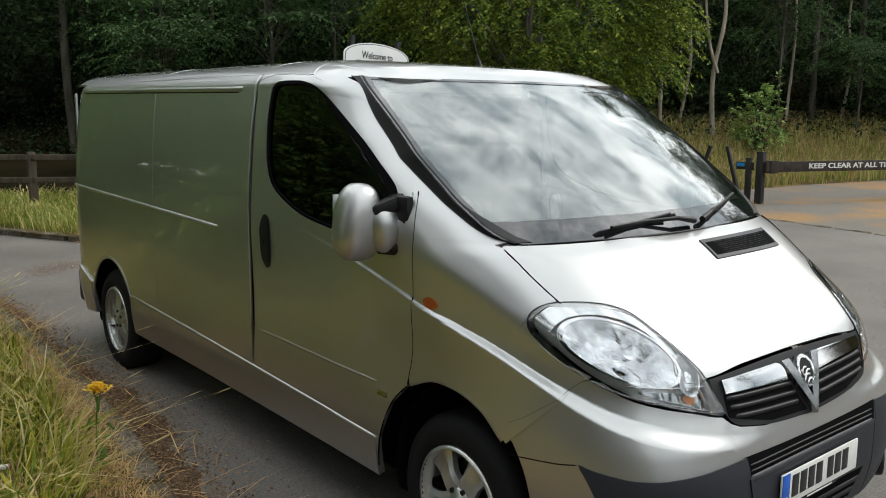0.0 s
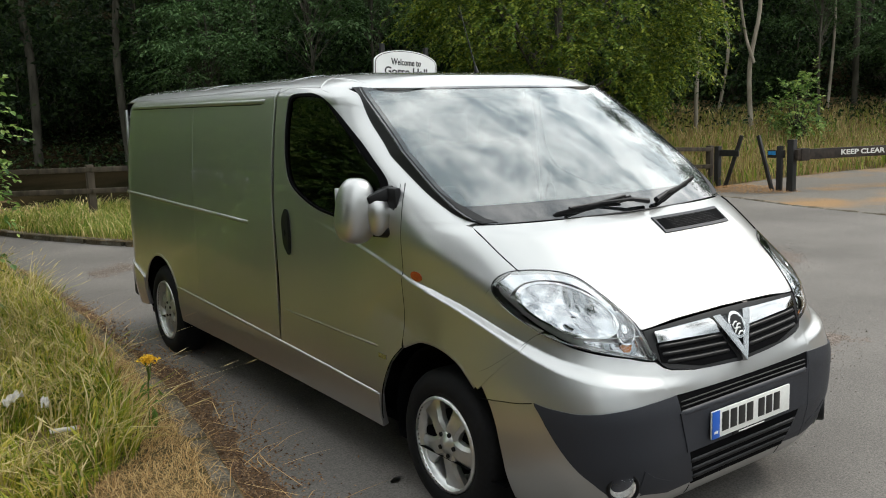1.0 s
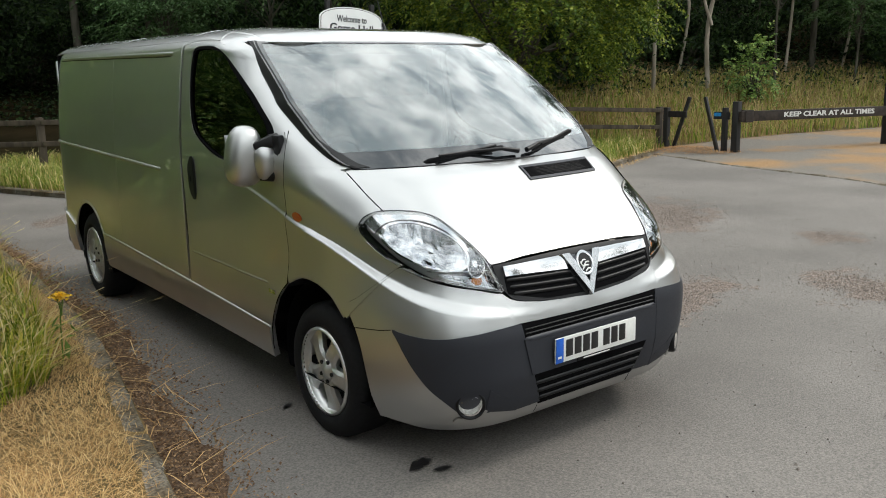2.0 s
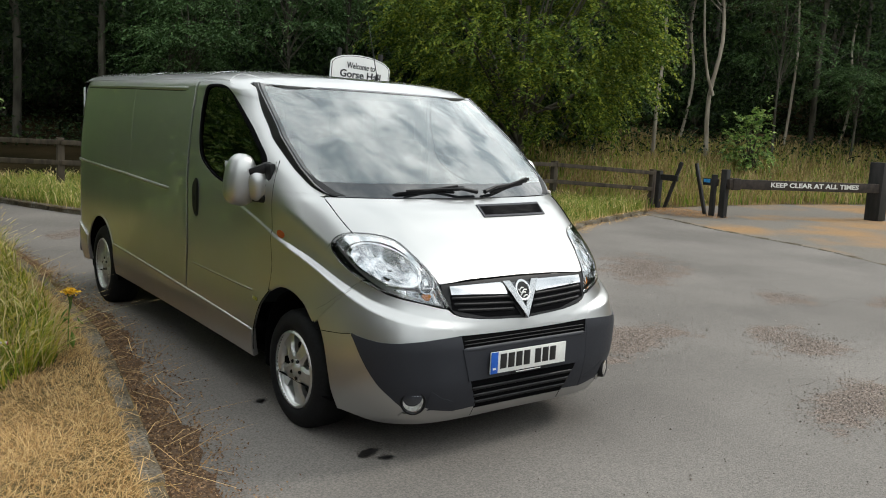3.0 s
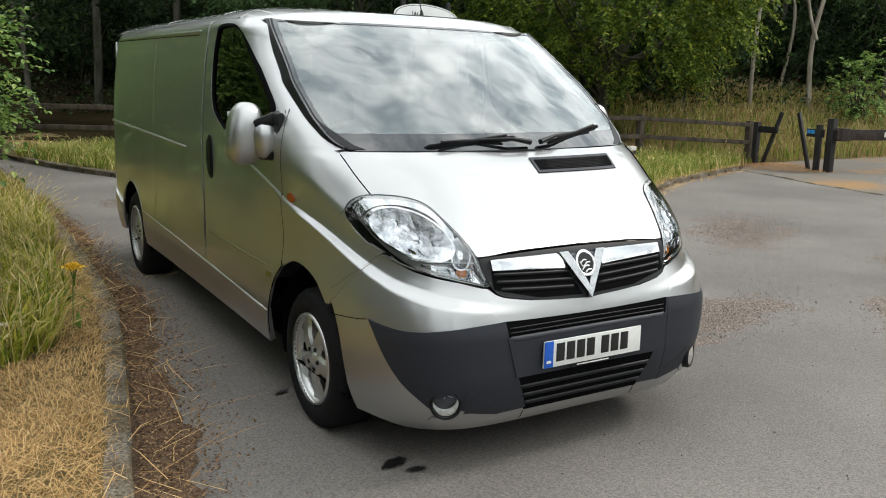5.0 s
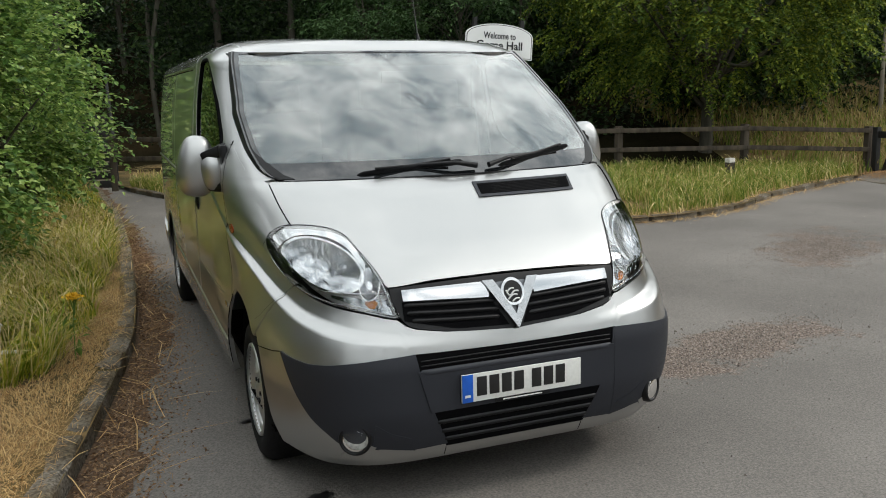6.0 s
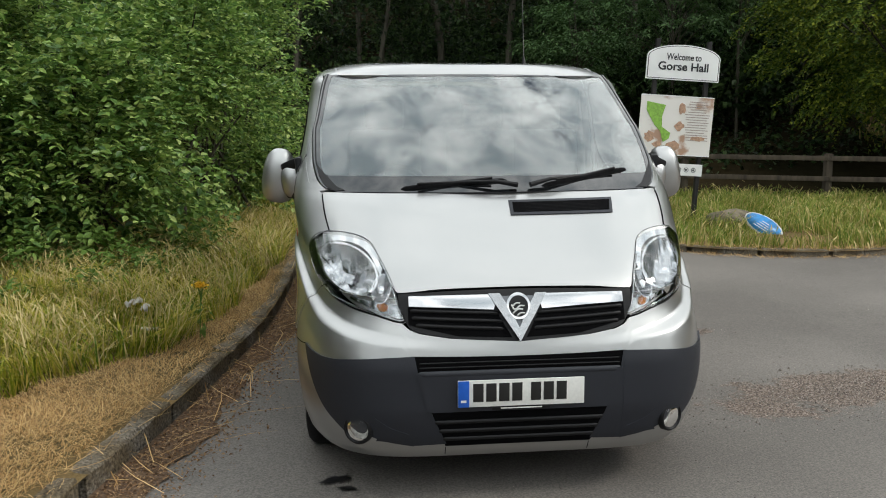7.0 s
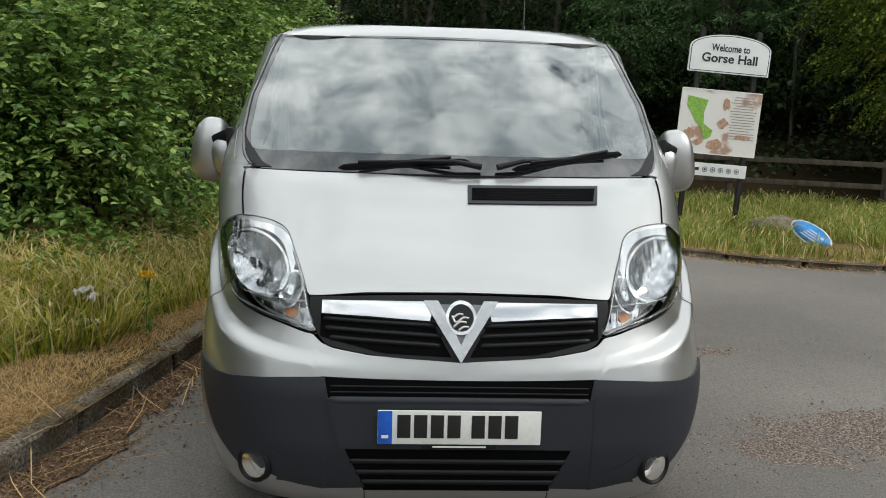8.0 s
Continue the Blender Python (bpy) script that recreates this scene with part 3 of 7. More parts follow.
def flank(place, flip, name_side):
    # front wing, from the door round the wheel to the bumper's seam
    low = [(1.062, .700), (1.020, .722), (.960, .742), (.884, .752), (.800, .748), (.732, .732), (.660, .700), (.607, .666), (.585, .648), (.562, .628)]
    top = [(1.078, 1.392), (1.000, 1.352), (.930, 1.312), (.860, 1.272)] + [(y_of(x, z), z) for x, z in ((.8035, 1.230), (.800, 1.19), (.793, 1.15), (.782, 1.11), (.772, 1.083), (.807, 1.072), (.836, 1.054), (.853, 1.029), (.861, 1.0), (.853, .951), (.836, .907), (.802, .877))]
    wing = skin("wing", spread(low, 60), spread(top, 60), 90, place, paint, van, out=.003, flip=flip, label="silver front wing")
    lip = rounded([(1.062, .700), (.960, .742), (.884, .752), (.800, .748), (.732, .732), (.660, .700), (.577, .632)], 30)
    strip("arch_lip", lip, .022, .006, place, paint, wing, flip)
    # repeater
    a = np.linspace(0, 2 * np.pi, 20, endpoint=False)
    rep = np.stack([.938 + .036 * np.cos(a) + .006 * np.sin(a), 1.022 + .021 * np.sin(a)], -1)
    skin("repeater", rep * .02 + np.array([.938, 1.022]) * .98, rep, 6, place, red_amber, wing, out=.006, thick=.008, flip=flip, closed=True, label="orange side repeater lens")
    # door, below the window
    front_edge = [(1.270, .300), (1.240, .450), (1.165, .600), (1.072, .692), (1.040, .860), (1.031, 1.035), (1.019, 1.17)]
    rear_edge = [(2.262, .300), (2.262, .49), (2.240, .70), (2.236, .82), (2.246, 1.03), (2.252, 1.12), (2.254, 1.17)]
    low, top = spread(front_edge, 150), spread(rear_edge, 150)
    door = skin("door", low, top, 44, place, paint, van, flip=flip, label="silver front door")
    # door frame round the window
    pillar = [(1.019, 1.17), (1.016, 1.228), (1.05, 1.33), (1.095, 1.398), (1.25, 1.51), (1.42, 1.630), (1.60, 1.742), (1.74, 1.806), (1.88, 1.834), (2.02, 1.843), (2.17, 1.843), (2.272, 1.822)]
    outer = [(1.019, 1.17), (1.016, 1.228), (1.05, 1.33), (1.095, 1.398), (1.25, 1.51), (1.42, 1.630), (1.60, 1.742), (1.74, 1.806), (1.88, 1.834), (2.02, 1.843), (2.17, 1.843), (2.272, 1.822), (2.274, 1.79), (2.262, 1.60), (2.256, 1.42), (2.254, 1.17), (2.0, 1.17), (1.72, 1.17), (1.40, 1.17), (1.12, 1.17)]
    win = [(1.180, 1.212), (1.146, 1.262), (1.138, 1.345), (1.163, 1.408), (1.29, 1.497), (1.425, 1.587), (1.616, 1.706), (1.755, 1.778), (1.88, 1.808), (1.99, 1.814), (2.085, 1.812), (2.128, 1.797), (2.146, 1.762), (2.150, 1.64), (2.125, 1.457), (2.049, 1.344), (1.831, 1.257), (1.60, 1.220), (1.36, 1.200), (1.25, 1.198)]
    outer_loop, win_loop = spread(outer + outer[:1], 241)[:-1], rounded(win, 240, True)
    mid = np.array([1.72, 1.50])
    skin("door_frame", win_loop, outer_loop, 20, place, paint, door, flip=flip, closed=True)
    seal = mid + (win_loop - mid) * (.955 - .07 * ease((1.80 - win_loop[:, :1]) / .25) * ease((win_loop[:, 1:] - 1.30) / .1))
    skin("window_seal", seal, mid + (win_loop - mid) * .997, 8, place, black_matt, door, out=-.003, thick=.020, flip=flip, closed=True, label="black rubber window seal")
    skin("window_pane", mid + (seal - mid) * .02, mid + (seal - mid) * 1.01, 14, place, side_glass, door, out=-.013, thick=.004, flip=flip, closed=True, label="dark side window")
    # pillar between the door frame and the screen, up to the roof
    edge_xz = [(float(edge_of_screen(z)) + .004, z) for z in np.linspace(1.245, 1.845, 40)] + [(x, float(curve(x, [(0, 1.893), (.5, 1.890), (.7, 1.885), (.80, 1.872), (.86, 1.855)]))) for x in (.812, .83, .848)]
    e3 = front_at(np.array([q[0] for q in edge_xz]), np.array([q[1] for q in edge_xz]))
    high_line = np.concatenate([e3[:, 1:], [(y, float(lower(y, 1.866))) for y in (1.90, 1.97, 2.05, 2.16, 2.275)]])
    low_line = np.array([(.80, 1.225), (.87, 1.262), (.95, 1.310), (1.03, 1.355)] + pillar[3:], float)
    run = lambda q: np.r_[0, np.cumsum(np.hypot(*np.diff(q, axis=0).T))] / np.hypot(*np.diff(q, axis=0).T).sum()
    even = lambda q, n: np.stack([np.interp(np.linspace(0, 1, n), run(q), q[:, k]) for k in (0, 1)], -1)
    skin("a_pillar", even(low_line, 80), even(high_line, 80), 8, place, paint, van, out=.0015, flip=flip, label="silver windscreen pillar")
    # dark linings behind the shut lines
    for name_, a0, a1, b0, b1 in (("pillar_lining", (2.20, .33), (2.20, 1.77), (2.36, .33), (2.36, 1.77)), ("hinge_lining", (.98, .74), (.99, 1.24), (1.12, .74), (1.12, 1.24))):
        skin(name_, spread([a0, a1], 24), spread([b0, b1], 24), 4, place, black_matt, van, out=-.022, thick=.006, flip=flip)
    skin("corner_panel", spread([(.86, 1.225), (1.0, 1.23), (1.10, 1.24), (1.16, 1.25)], 14), spread([(.86, 1.275), (1.0, 1.355), (1.10, 1.405), (1.16, 1.44)], 14), 8, place, paint, van, out=-.005, thick=.01, flip=flip)
    # shut line between wing and door
    strip("shut_line", rounded([(1.074, .690), (1.052, .78), (1.040, .86), (1.033, 1.0), (1.026, 1.12), (1.022, 1.22), (1.030, 1.29), (1.052, 1.36), (1.076, 1.402)], 60), .0065, .0062, place, black_matt, wing, flip, "dark shut line")
    strip("shut_line", rounded([(1.270, .31), (1.238, .45), (1.165, .60), (1.074, .690)], 30), .0065, .004, place, black_matt, wing, flip, "dark shut line")
    # handle
    hp = rounded([(2.155, 1.175), (2.125, 1.222), (2.080, 1.205), (2.066, 1.10), (2.072, 1.005), (2.105, .985), (2.140, 1.03), (2.152, 1.10)], 36, True)
    hc = np.array([2.11, 1.10])
    skin("door_handle", hc + (hp - hc) * .05, hp, 7, place, black_plastic, door, out=.004, thick=.02, flip=flip, closed=True, label="black recessed door handle", bulge=.012)
    # lines pressed into the sheet metal
    strip("crease", rounded([(2.20, .677), (1.6, .668), (1.25, .660)], 24), .014, .004, place, paint, door, flip)
    skin("badge_strip", spread([(1.19, .612), (1.25, .614)], 6), spread([(1.19, .632), (1.25, .634)], 6), 4, place, chrome, door, out=.004, thick=.004, flip=flip, label="small chrome model badge")
    # cargo side
    arch_r = arch(4.27, .34, .40, 10, 172, 26)
    low = [(5.10, .33), (4.80, .32)] + arch_r + [(3.86, .30), (3.4, .295), (2.9, .295), (2.5, .295), (2.272, .30)]
    low = spread(low, 120)
    top = np.stack([np.clip(np.interp(np.arange(120), [0, 8, 60, 100, 119], [5.12, 4.72, 3.87, 3.3, 2.272]), 2.272, 5.12), np.full(120, 1.868)], -1)
    top[:, 0] = spread([(5.12, 0), (4.82, 0)] + [(y, 0) for y in np.linspace(4.7, 3.9, 26)] + [(3.84, 0), (3.4, 0), (2.9, 0), (2.5, 0), (2.288, 0)], 120)[:, 0]
    top[:, 1] = lower(top[:, 0], 1.866)
    cargo = skin("cargo_side", low, top, 60, place, paint, van, flip=flip, label="silver cargo side panel")
    strip("arch_lip", np.array(arch_r), .024, .007, place, paint, cargo, flip)
    strip("waist_line", spread([(2.614, 1.114), (3.5, 1.136), (4.78, 1.167), (5.05, 1.175)], 50), .024, .013, place, paint, cargo, flip)
    strip("weld_seam", spread([(3.50, .53), (3.47, .83), (3.48, 1.385), (3.53, 1.84)], 24), .010, .0035, place, paint, cargo, flip)
    strip("seam", spread([(2.315, .32), (2.292, .49), (2.275, .82), (2.292, 1.42), (2.30, 1.72), (2.315, 1.86)], 30), .010, .004, place, paint, cargo, flip)
    strip("gutter", spread([(2.43, 1.785), (3.54, 1.800), (4.85, 1.815)], 40), .026, .012, place, paint, cargo, flip)
    # black strip that draws in the shadow below the gutter
    strip("gutter_shadow", spread([(2.44, 1.770), (3.54, 1.785), (4.85, 1.800)], 40), .006, .004, place, black_matt, cargo, flip, "dark strip drawn in as the gutter's shadow")
    strip("rear_edge", spread([(5.08, 1.80), (5.085, 1.175), (5.085, .70)], 30), .02, .006, place, paint, cargo, flip)
    # sill
    low = spread([(1.275, .272), (1.7, .282), (2.3, .292), (3.1, .300), (3.93, .300)], 60)
    top = spread([(1.262, .436), (1.64, .459), (2.265, .487), (3.06, .519), (3.90, .549)], 60)
    sill = skin("sill", low, top, 14, place, paint, van, out=.006, thick=.03, flip=flip, label="silver sill panel")
    strip("sill_ledge", top + [0, -.006], .022, .010, place, paint, sill, flip)
    for y in (2.28, 2.20):
        strip("sill_joint", spread([(y + .02, .31), (y, .485)], 10), .006, .006, place, black_matt, sill, flip)
    # rear bumper end
    low = spread([(4.66, .30), (4.9, .28), (5.13, .28)], 16)
    top = spread([(4.66, .52), (4.9, .60), (5.13, .62)], 16)
    skin("rear_bumper_end", low, top, 10, place, paint, van, out=.012, thick=.03, flip=flip)


flank(*RIGHT, "right")
flank(*LEFT, "left")

# roof, header above the screen, and tail


def roof_at(x, y):
    z = 1.78 + .18 * np.sqrt(np.clip(1 - (np.abs(x) / .885) ** 6, 0, 1))
    return np.stack([x, y, lower(y, z) - .02 * np.clip((y - 5.0) / .15, 0, 1) ** 2], -1)


hx = np.sin(np.linspace(-1, 1, 81) * np.pi / 2) * .853
z_low = curve(np.abs(hx), [(0, 1.893), (.5, 1.890), (.7, 1.885), (.80, 1.872), (.86, 1.855)])


def header_at(x, q):
    lo = np.interp(x, hx, z_low)
    hi = 1.78 + .18 * np.sqrt(np.clip(1 - (np.abs(x) / .886) ** 6, 0, 1)) - .0002
    return front_at(x, lo + (hi - lo) * (1 - (1 - np.clip(q, 0, 1)) ** 2))


header = skin("roof_header", np.stack([hx, np.full(81, .004)], -1), np.stack([hx, np.full(81, .994)], -1), 24, header_at, paint, van, label="silver roof edge above the windscreen")
for s in (-1, 1):
    strip("roof_ditch", np.stack([s * np.array([.735, .74, .745, .748]), np.linspace(.2, .95, 4)], -1), .02, .008, header_at, paint, header)

xs = hx * .9912
roof_front = front_at(xs, 1.78 + .18 * np.sqrt(1 - (np.abs(xs) / .886) ** 6) - .0002)[:, 1] - .002
roof = skin("roof", np.stack([xs, roof_front], -1), np.stack([xs, np.full(81, 5.13)], -1), 80, roof_at, paint, van, label="silver roof")
for x in (-.62, -.31, 0, .31, .62):
    strip("roof_rib", np.stack([np.full(40, x), np.linspace(2.6, 4.9, 40)], -1), .06, .004, roof_at, paint, roof)
for y in (3.55, 2.30):
    strip("roof_joint", np.stack([np.linspace(-.83, .83, 40), np.full(40, y)], -1), .016, .004, roof_at, paint, roof)

part("rear_door", box(.855, .035, 1.42, (-.434, 5.14, 1.10), .02), paint, van, "silver rear door")
part("rear_door", box(.855, .035, 1.42, (.434, 5.14, 1.10), .02), paint, van, "silver rear door")
part("rear_lining", box(1.70, .02, 1.50, (0, 5.09, 1.10)), black_matt, van)
part("rear_bumper", box(1.80, .10, .26, (0, 5.14, .42), .04, seg=3), bumper_grey, van, "dark grey rear bumper")
for s in (-1, 1):
    part("tail_lamp", box(.12, .03, .42, (s * .80, 5.165, 1.02), .02), red_amber, van, "red tail lamp")

# bonnet
bx = np.concatenate([-np.linspace(.805, 0, 70), np.linspace(0, .805, 70)[1:]])
b_low = curve(np.abs(bx), [(0, .884), (.30, .880), (.49, .868), (.505, .885), (.555, .985), (.591, 1.040), (.642, 1.060), (.735, 1.068), (.79, 1.068), (.806, 1.10)])
b_top = curve(np.abs(bx), [(0, 1.233), (.43, 1.234), (.70, 1.236), (.79, 1.236), (.806, 1.228)])
bonnet = skin("bonnet", np.stack([bx, b_low], -1), np.stack([bx, b_top], -1), 50, front_at, paint, van, label="silver bonnet")
vent_box = [(.040, 1.147), (.515, 1.151), (.535, 1.203), (.044, 1.197)]
vl, vt = spread([vent_box[0], vent_box[1]], 24), spread([vent_box[3], vent_box[2]], 24)
frame_v = skin("vent_frame", vl + [0, -.004], vt + [0, .004], 6, front_at, bumper_grey, bonnet, out=.005, thick=.01, label="grey plastic vent frame")
skin("vent_mesh", spread([(.056, 1.153), (.502, 1.157)], 24), spread([(.059, 1.191), (.520, 1.197)], 24), 6, front_at, black_matt, frame_v, out=.007, thick=.004, label="black air intake mesh")
for i in range(7):
    q = i / 6
    strip("vent_bar", spread([(.058 + .002 * q, 1.156 + .032 * q), (.505 + .013 * q, 1.160 + .034 * q)], 14), .003, .0095, front_at, black_plastic, frame_v)

for pl, fl in (FRONT_L, FRONT_R):
    strip("bonnet_joint", rounded([(.766, 1.076), (.775, 1.10), (.790, 1.15), (.799, 1.20), (.8025, 1.226)], 40), .0055, .0075, pl, black_matt, bonnet, fl, "dark shut line")

for pl, fl in (FRONT_L, FRONT_R):
    skin("corner_panel", spread([(.790, 1.205), (.805, 1.203), (.82, 1.200), (.838, 1.195)], 14), spread([(.800, 1.240), (.818, 1.262), (.832, 1.290), (.848, 1.330)], 14), 10, pl, paint, van, out=-.008, thick=.01, flip=fl)

# windscreen and its black edge


def screen_loop(inset_side, inset_low, inset_top, n=40):
    bottom = lambda x: 1.235 + .002 * (abs(x) / .8) ** 4 + inset_low
    top = lambda x: float(curve(abs(x), [(0, 1.891), (.5, 1.888), (.7, 1.882), (.80, 1.868), (.86, 1.85)])) - inset_top
    right = [(-(float(edge_of_screen(z)) - inset_side), z) for z in np.linspace(bottom(.78), top(.76), n)]
    xt = -right[-1][0]
    up = [(x, top(x)) for x in np.linspace(-xt, xt, n + 2)[1:-1]]
    left = [(-x, z) for x, z in right[::-1]]
    xb = -right[0][0]
    down = [(x, bottom(x)) for x in np.linspace(xb, -xb, n + 2)[1:-1]]
    return np.array(right + up + left + down)


# one smooth sheet of glass, fitted to the body round it
_x, _z = np.meshgrid(np.linspace(0, .80, 30), np.linspace(1.24, 1.89, 40))
_p = front_at(_x.ravel(), _z.ravel())


def _terms(x, z):
    u = (z - 1.5) / .3
    return np.stack([np.ones_like(x), u, u**2, x**2, x**2 * u], -1)


_w = 1 + 3 * (_p[:, 0] > .74)
_fit = np.linalg.lstsq(_terms(_p[:, 0], _p[:, 2]) * _w[:, None], _p[:, 1] * _w, rcond=None)[0]


def screen_at(x, z):
    """The glass over (x, z), z as built; front_at with its small waves taken out."""
    x, z = np.asarray(x, float), np.asarray(z, float)
    zz = front_at(x, z)[..., 2]
    bow = .020 * np.clip(1 - ((zz - 1.54) / .31) ** 2, 0, 1)
    return np.stack([x + 0 * zz, _terms(x + 0 * zz, zz) @ _fit - bow * .55, zz + bow * .83], -1)


edge0, edge1 = screen_loop(.0, .0, .0), screen_loop(.034, .070, .012)
half = 40
row_r, row_l = edge0[:half], edge0[2 * half:3 * half][::-1]
screen = skin("windscreen", row_r, row_l, 60, screen_at, glass, van, out=.001, thick=.005, label="windscreen reflecting a cloudy sky")
screen.visible_shadow = False
skin("windscreen_border", edge0, edge1, 4, screen_at, frit, screen, out=.0028, thick=.002, closed=True, label="black printed border of the glass")
seal_r0, seal_r1 = screen_loop(-.007, .004, .0)[:half], screen_loop(.014, .004, .0)[:half]


def trim_at(x, z):
    """From the pillar's sheet metal over to the glass."""
    w = ease((edge_of_screen(z) + .005 - np.abs(x)) / .017)[..., None]
    return front_at(x, z) * (1 - w) + screen_at(x, z) * w



trim_grow = .045 * ease((1.37 - seal_r0[:, 1:]) / .10) * [[1, 0]]
for pl, fl in ((trim_at, False), (mirrored(trim_at), True)):
    skin("pillar_trim", seal_r0, seal_r1 + trim_grow, 10, pl, black_plastic, van, out=.005, thick=.012, flip=fl, label="black trim strip along the windscreen")
cowl = skin("wiper_cowl", np.stack([bx * .89, b_top + .000], -1), np.stack([bx * .89, b_top + .009], -1), 4, screen_at, black_plastic, van, out=.002, thick=.01, label="black plastic wiper cowl")


def wiper(pivot, tip0, tip1, lift):
    """A wiper on the glass: pivot and the two ends of its blade, as (x, z)."""
    p = lambda q, o: Vector(screen_at(np.array(q[0]), np.array(q[1])).tolist()) + Vector((0, -.72, .69)) * o
    a, b, c = p(pivot, .025), p(tip0, .022), p(tip1, .022)
    mid = b.lerp(c, .5)
    arm = part("wiper_arm", joined(rod(a, a.lerp(mid, .35) + Vector((0, -.01, .012)), .013, .009), rod(a.lerp(mid, .35) + Vector((0, -.01, .012)), mid, .009, .005)), black_plastic, van, "black wiper arm")
    n = 20
    pts = [p((tip0[0] + (tip1[0] - tip0[0]) * i / n, tip0[1] + (tip1[1] - tip0[1]) * i / n), .012) for i in range(n + 1)]
    strip("wiper_blade", spread([tip0, tip1], 24), .015, .022, screen_at, rubber, arm)
    part("wiper_bridge", joined(rod(pts[3] + Vector((0, -.01, .014)), mid, .006), rod(mid, pts[17] + Vector((0, -.01, .014)), .006)), black_plastic, arm)


wiper((.10, 1.250), (-.44, 1.247), (.06, 1.283), .02)
wiper((.16, 1.250), (.22, 1.256), (.68, 1.325), .02)

# headlamps
LAMP = [(.462, .764, .772), (.484, .757, .81), (.501, .761, .879), (.53, .768, .945), (.555, .775, .989), (.591, .783, 1.046), (.642, .796, 1.070), (.688, .807, 1.078), (.735, .821, 1.081), (.776, .841, 1.079), (.807, .866, 1.070), (.835, .908, 1.052), (.852, .952, 1.028), (.860, .985, 1.002)]
lx, lb, lt = np.array(LAMP).T
qx = .462 + .398 * (.5 - .5 * np.cos(np.linspace(0, np.pi, 44)))
q_low, q_top = np.stack([qx, curve(qx, list(zip(lx, lb)))], -1), np.stack([qx, curve(qx, list(zip(lx, lt)))], -1)
mid_l = (q_low + q_top) / 2
loop = np.concatenate([q_low, q_top[::-1][1:-1]])
lc = np.array([.68, .93])
eye_top = np.array([p for p in q_top if .545 < p[0] < .845])
eye_low = np.stack([.69 + (eye_top[:, 0] - .69) * .93, eye_top[:, 1] - .030 - .02 * ((eye_top[:, 0] - .69) / .15) ** 2], -1)
for pl, fl in (FRONT_L, FRONT_R):
    deep = lambda x, z, pl=pl: pl(x, z) + np.array([0, .014, 0])
    lamp = skin("headlamp", mid_l + (q_low - mid_l) * .97, mid_l + (q_top - mid_l) * .97, 20, pl, alloy, van, out=-0.0560, thick=.01, flip=fl, label="clear headlamp with chrome reflector and amber bulb")
    shrink = lambda k: lc + (loop - lc) * k
    skin("lamp_eyelid", eye_low, eye_top - [0, .004], 6, pl, chrome, lamp, out=-0.0040, thick=.006, flip=fl, bulge=.004)
    strip("lamp_rim", np.stack([q_low[2:-3, 0], q_low[2:-3, 1] + .006], -1), .004, .014, deep, chrome, lamp, fl)
    a = np.linspace(0, 2 * np.pi, 48, endpoint=False)
    bc = np.array([.694, .948])
    bowl = bc + np.stack([.122 * np.cos(a) + .012 * np.sin(a), .090 * np.sin(a) + .014 * np.cos(a)], -1)
    skin("reflector", bc + (bowl - bc) * .04, bowl, 14, pl, reflector, lamp, out=-0.0160, thick=.004, flip=fl, closed=True, dish=[-.034, -.030, -.020, -.006, .010])
    skin("reflector_ring", bc + (bowl - bc) * .98, bc + (bowl - bc) * 1.055, 4, pl, chrome, lamp, out=-0.0020, thick=.012, flip=fl, closed=True)
    sh = bc + np.stack([.012 * np.cos(a), .015 * np.sin(a)], -1)
    skin("bulb_shield", bc + (sh - bc) * .05, sh, 6, pl, reflector, lamp, out=-0.0075, thick=.006, flip=fl, closed=True, bulge=.006)
    sc = np.array([.556, .880])
    small = sc + np.stack([.036 * np.cos(a) - .012 * np.sin(a), .052 * np.sin(a)], -1)
    skin("inner_reflector", sc + (small - sc) * .05, small, 8, pl, reflector, lamp, out=-0.0130, thick=.004, flip=fl, closed=True, dish=[-.022, -.016, -.006, .008])
    skin("reflector_ring", small, sc + (small - sc) * 1.10, 3, pl, chrome, lamp, out=-0.0030, thick=.010, flip=fl, closed=True)
    skin("bulb", sc + (small - sc) * .03, sc + (small - sc) * .30, 5, pl, chrome, lamp, out=-0.0080, thick=.006, flip=fl, closed=True, bulge=.006)
    low = spread([(.484, .772), (.583, .798), (.66, .820), (.715, .836)], 24)
    top = spread([(.496, .830), (.583, .836), (.66, .842), (.715, .846)], 24)
    skin("indicator_housing", low, top, 8, pl, reflector, lamp, out=-0.0360, thick=.005, flip=fl)
    ic = np.array([.562, .815])
    ind = ic + np.stack([.023 * np.cos(a) * (1 + .12 * np.sin(3 * a)), .017 * np.sin(a)], -1)
    skin("indicator_bulb", ic + (ind - ic) * .05, ind, 5, pl, amber, lamp, out=-0.0300, thick=.006, flip=fl, closed=True, bulge=.006, label="amber indicator bulb")
    for xr in (.52, .605, .65):
        strip("lens_rib", spread([(xr, .79 + (xr - .5) * .18), (xr + .004, .838)], 6), .004, .008, deep, chrome, lamp, fl)
    strip("divider", spread([(.492, .842), (.583, .847), (.66, .851), (.735, .858)], 24), .007, .014, deep, chrome, lamp, fl)
    inner_edge = np.array([(.475, .775), (.487, .800), (.507, .872), (.535, .938), (.562, .985)])
    strip("lamp_rim", spread(inner_edge, 24), .008, .016, deep, chrome, lamp, fl)
    lens = skin("lamp_lens", shrink(.03), shrink(1.0), 16, pl, lamp_glass, lamp, out=.006, thick=.003, flip=fl, closed=True, label="clear plastic lens")
    lens.visible_shadow = False
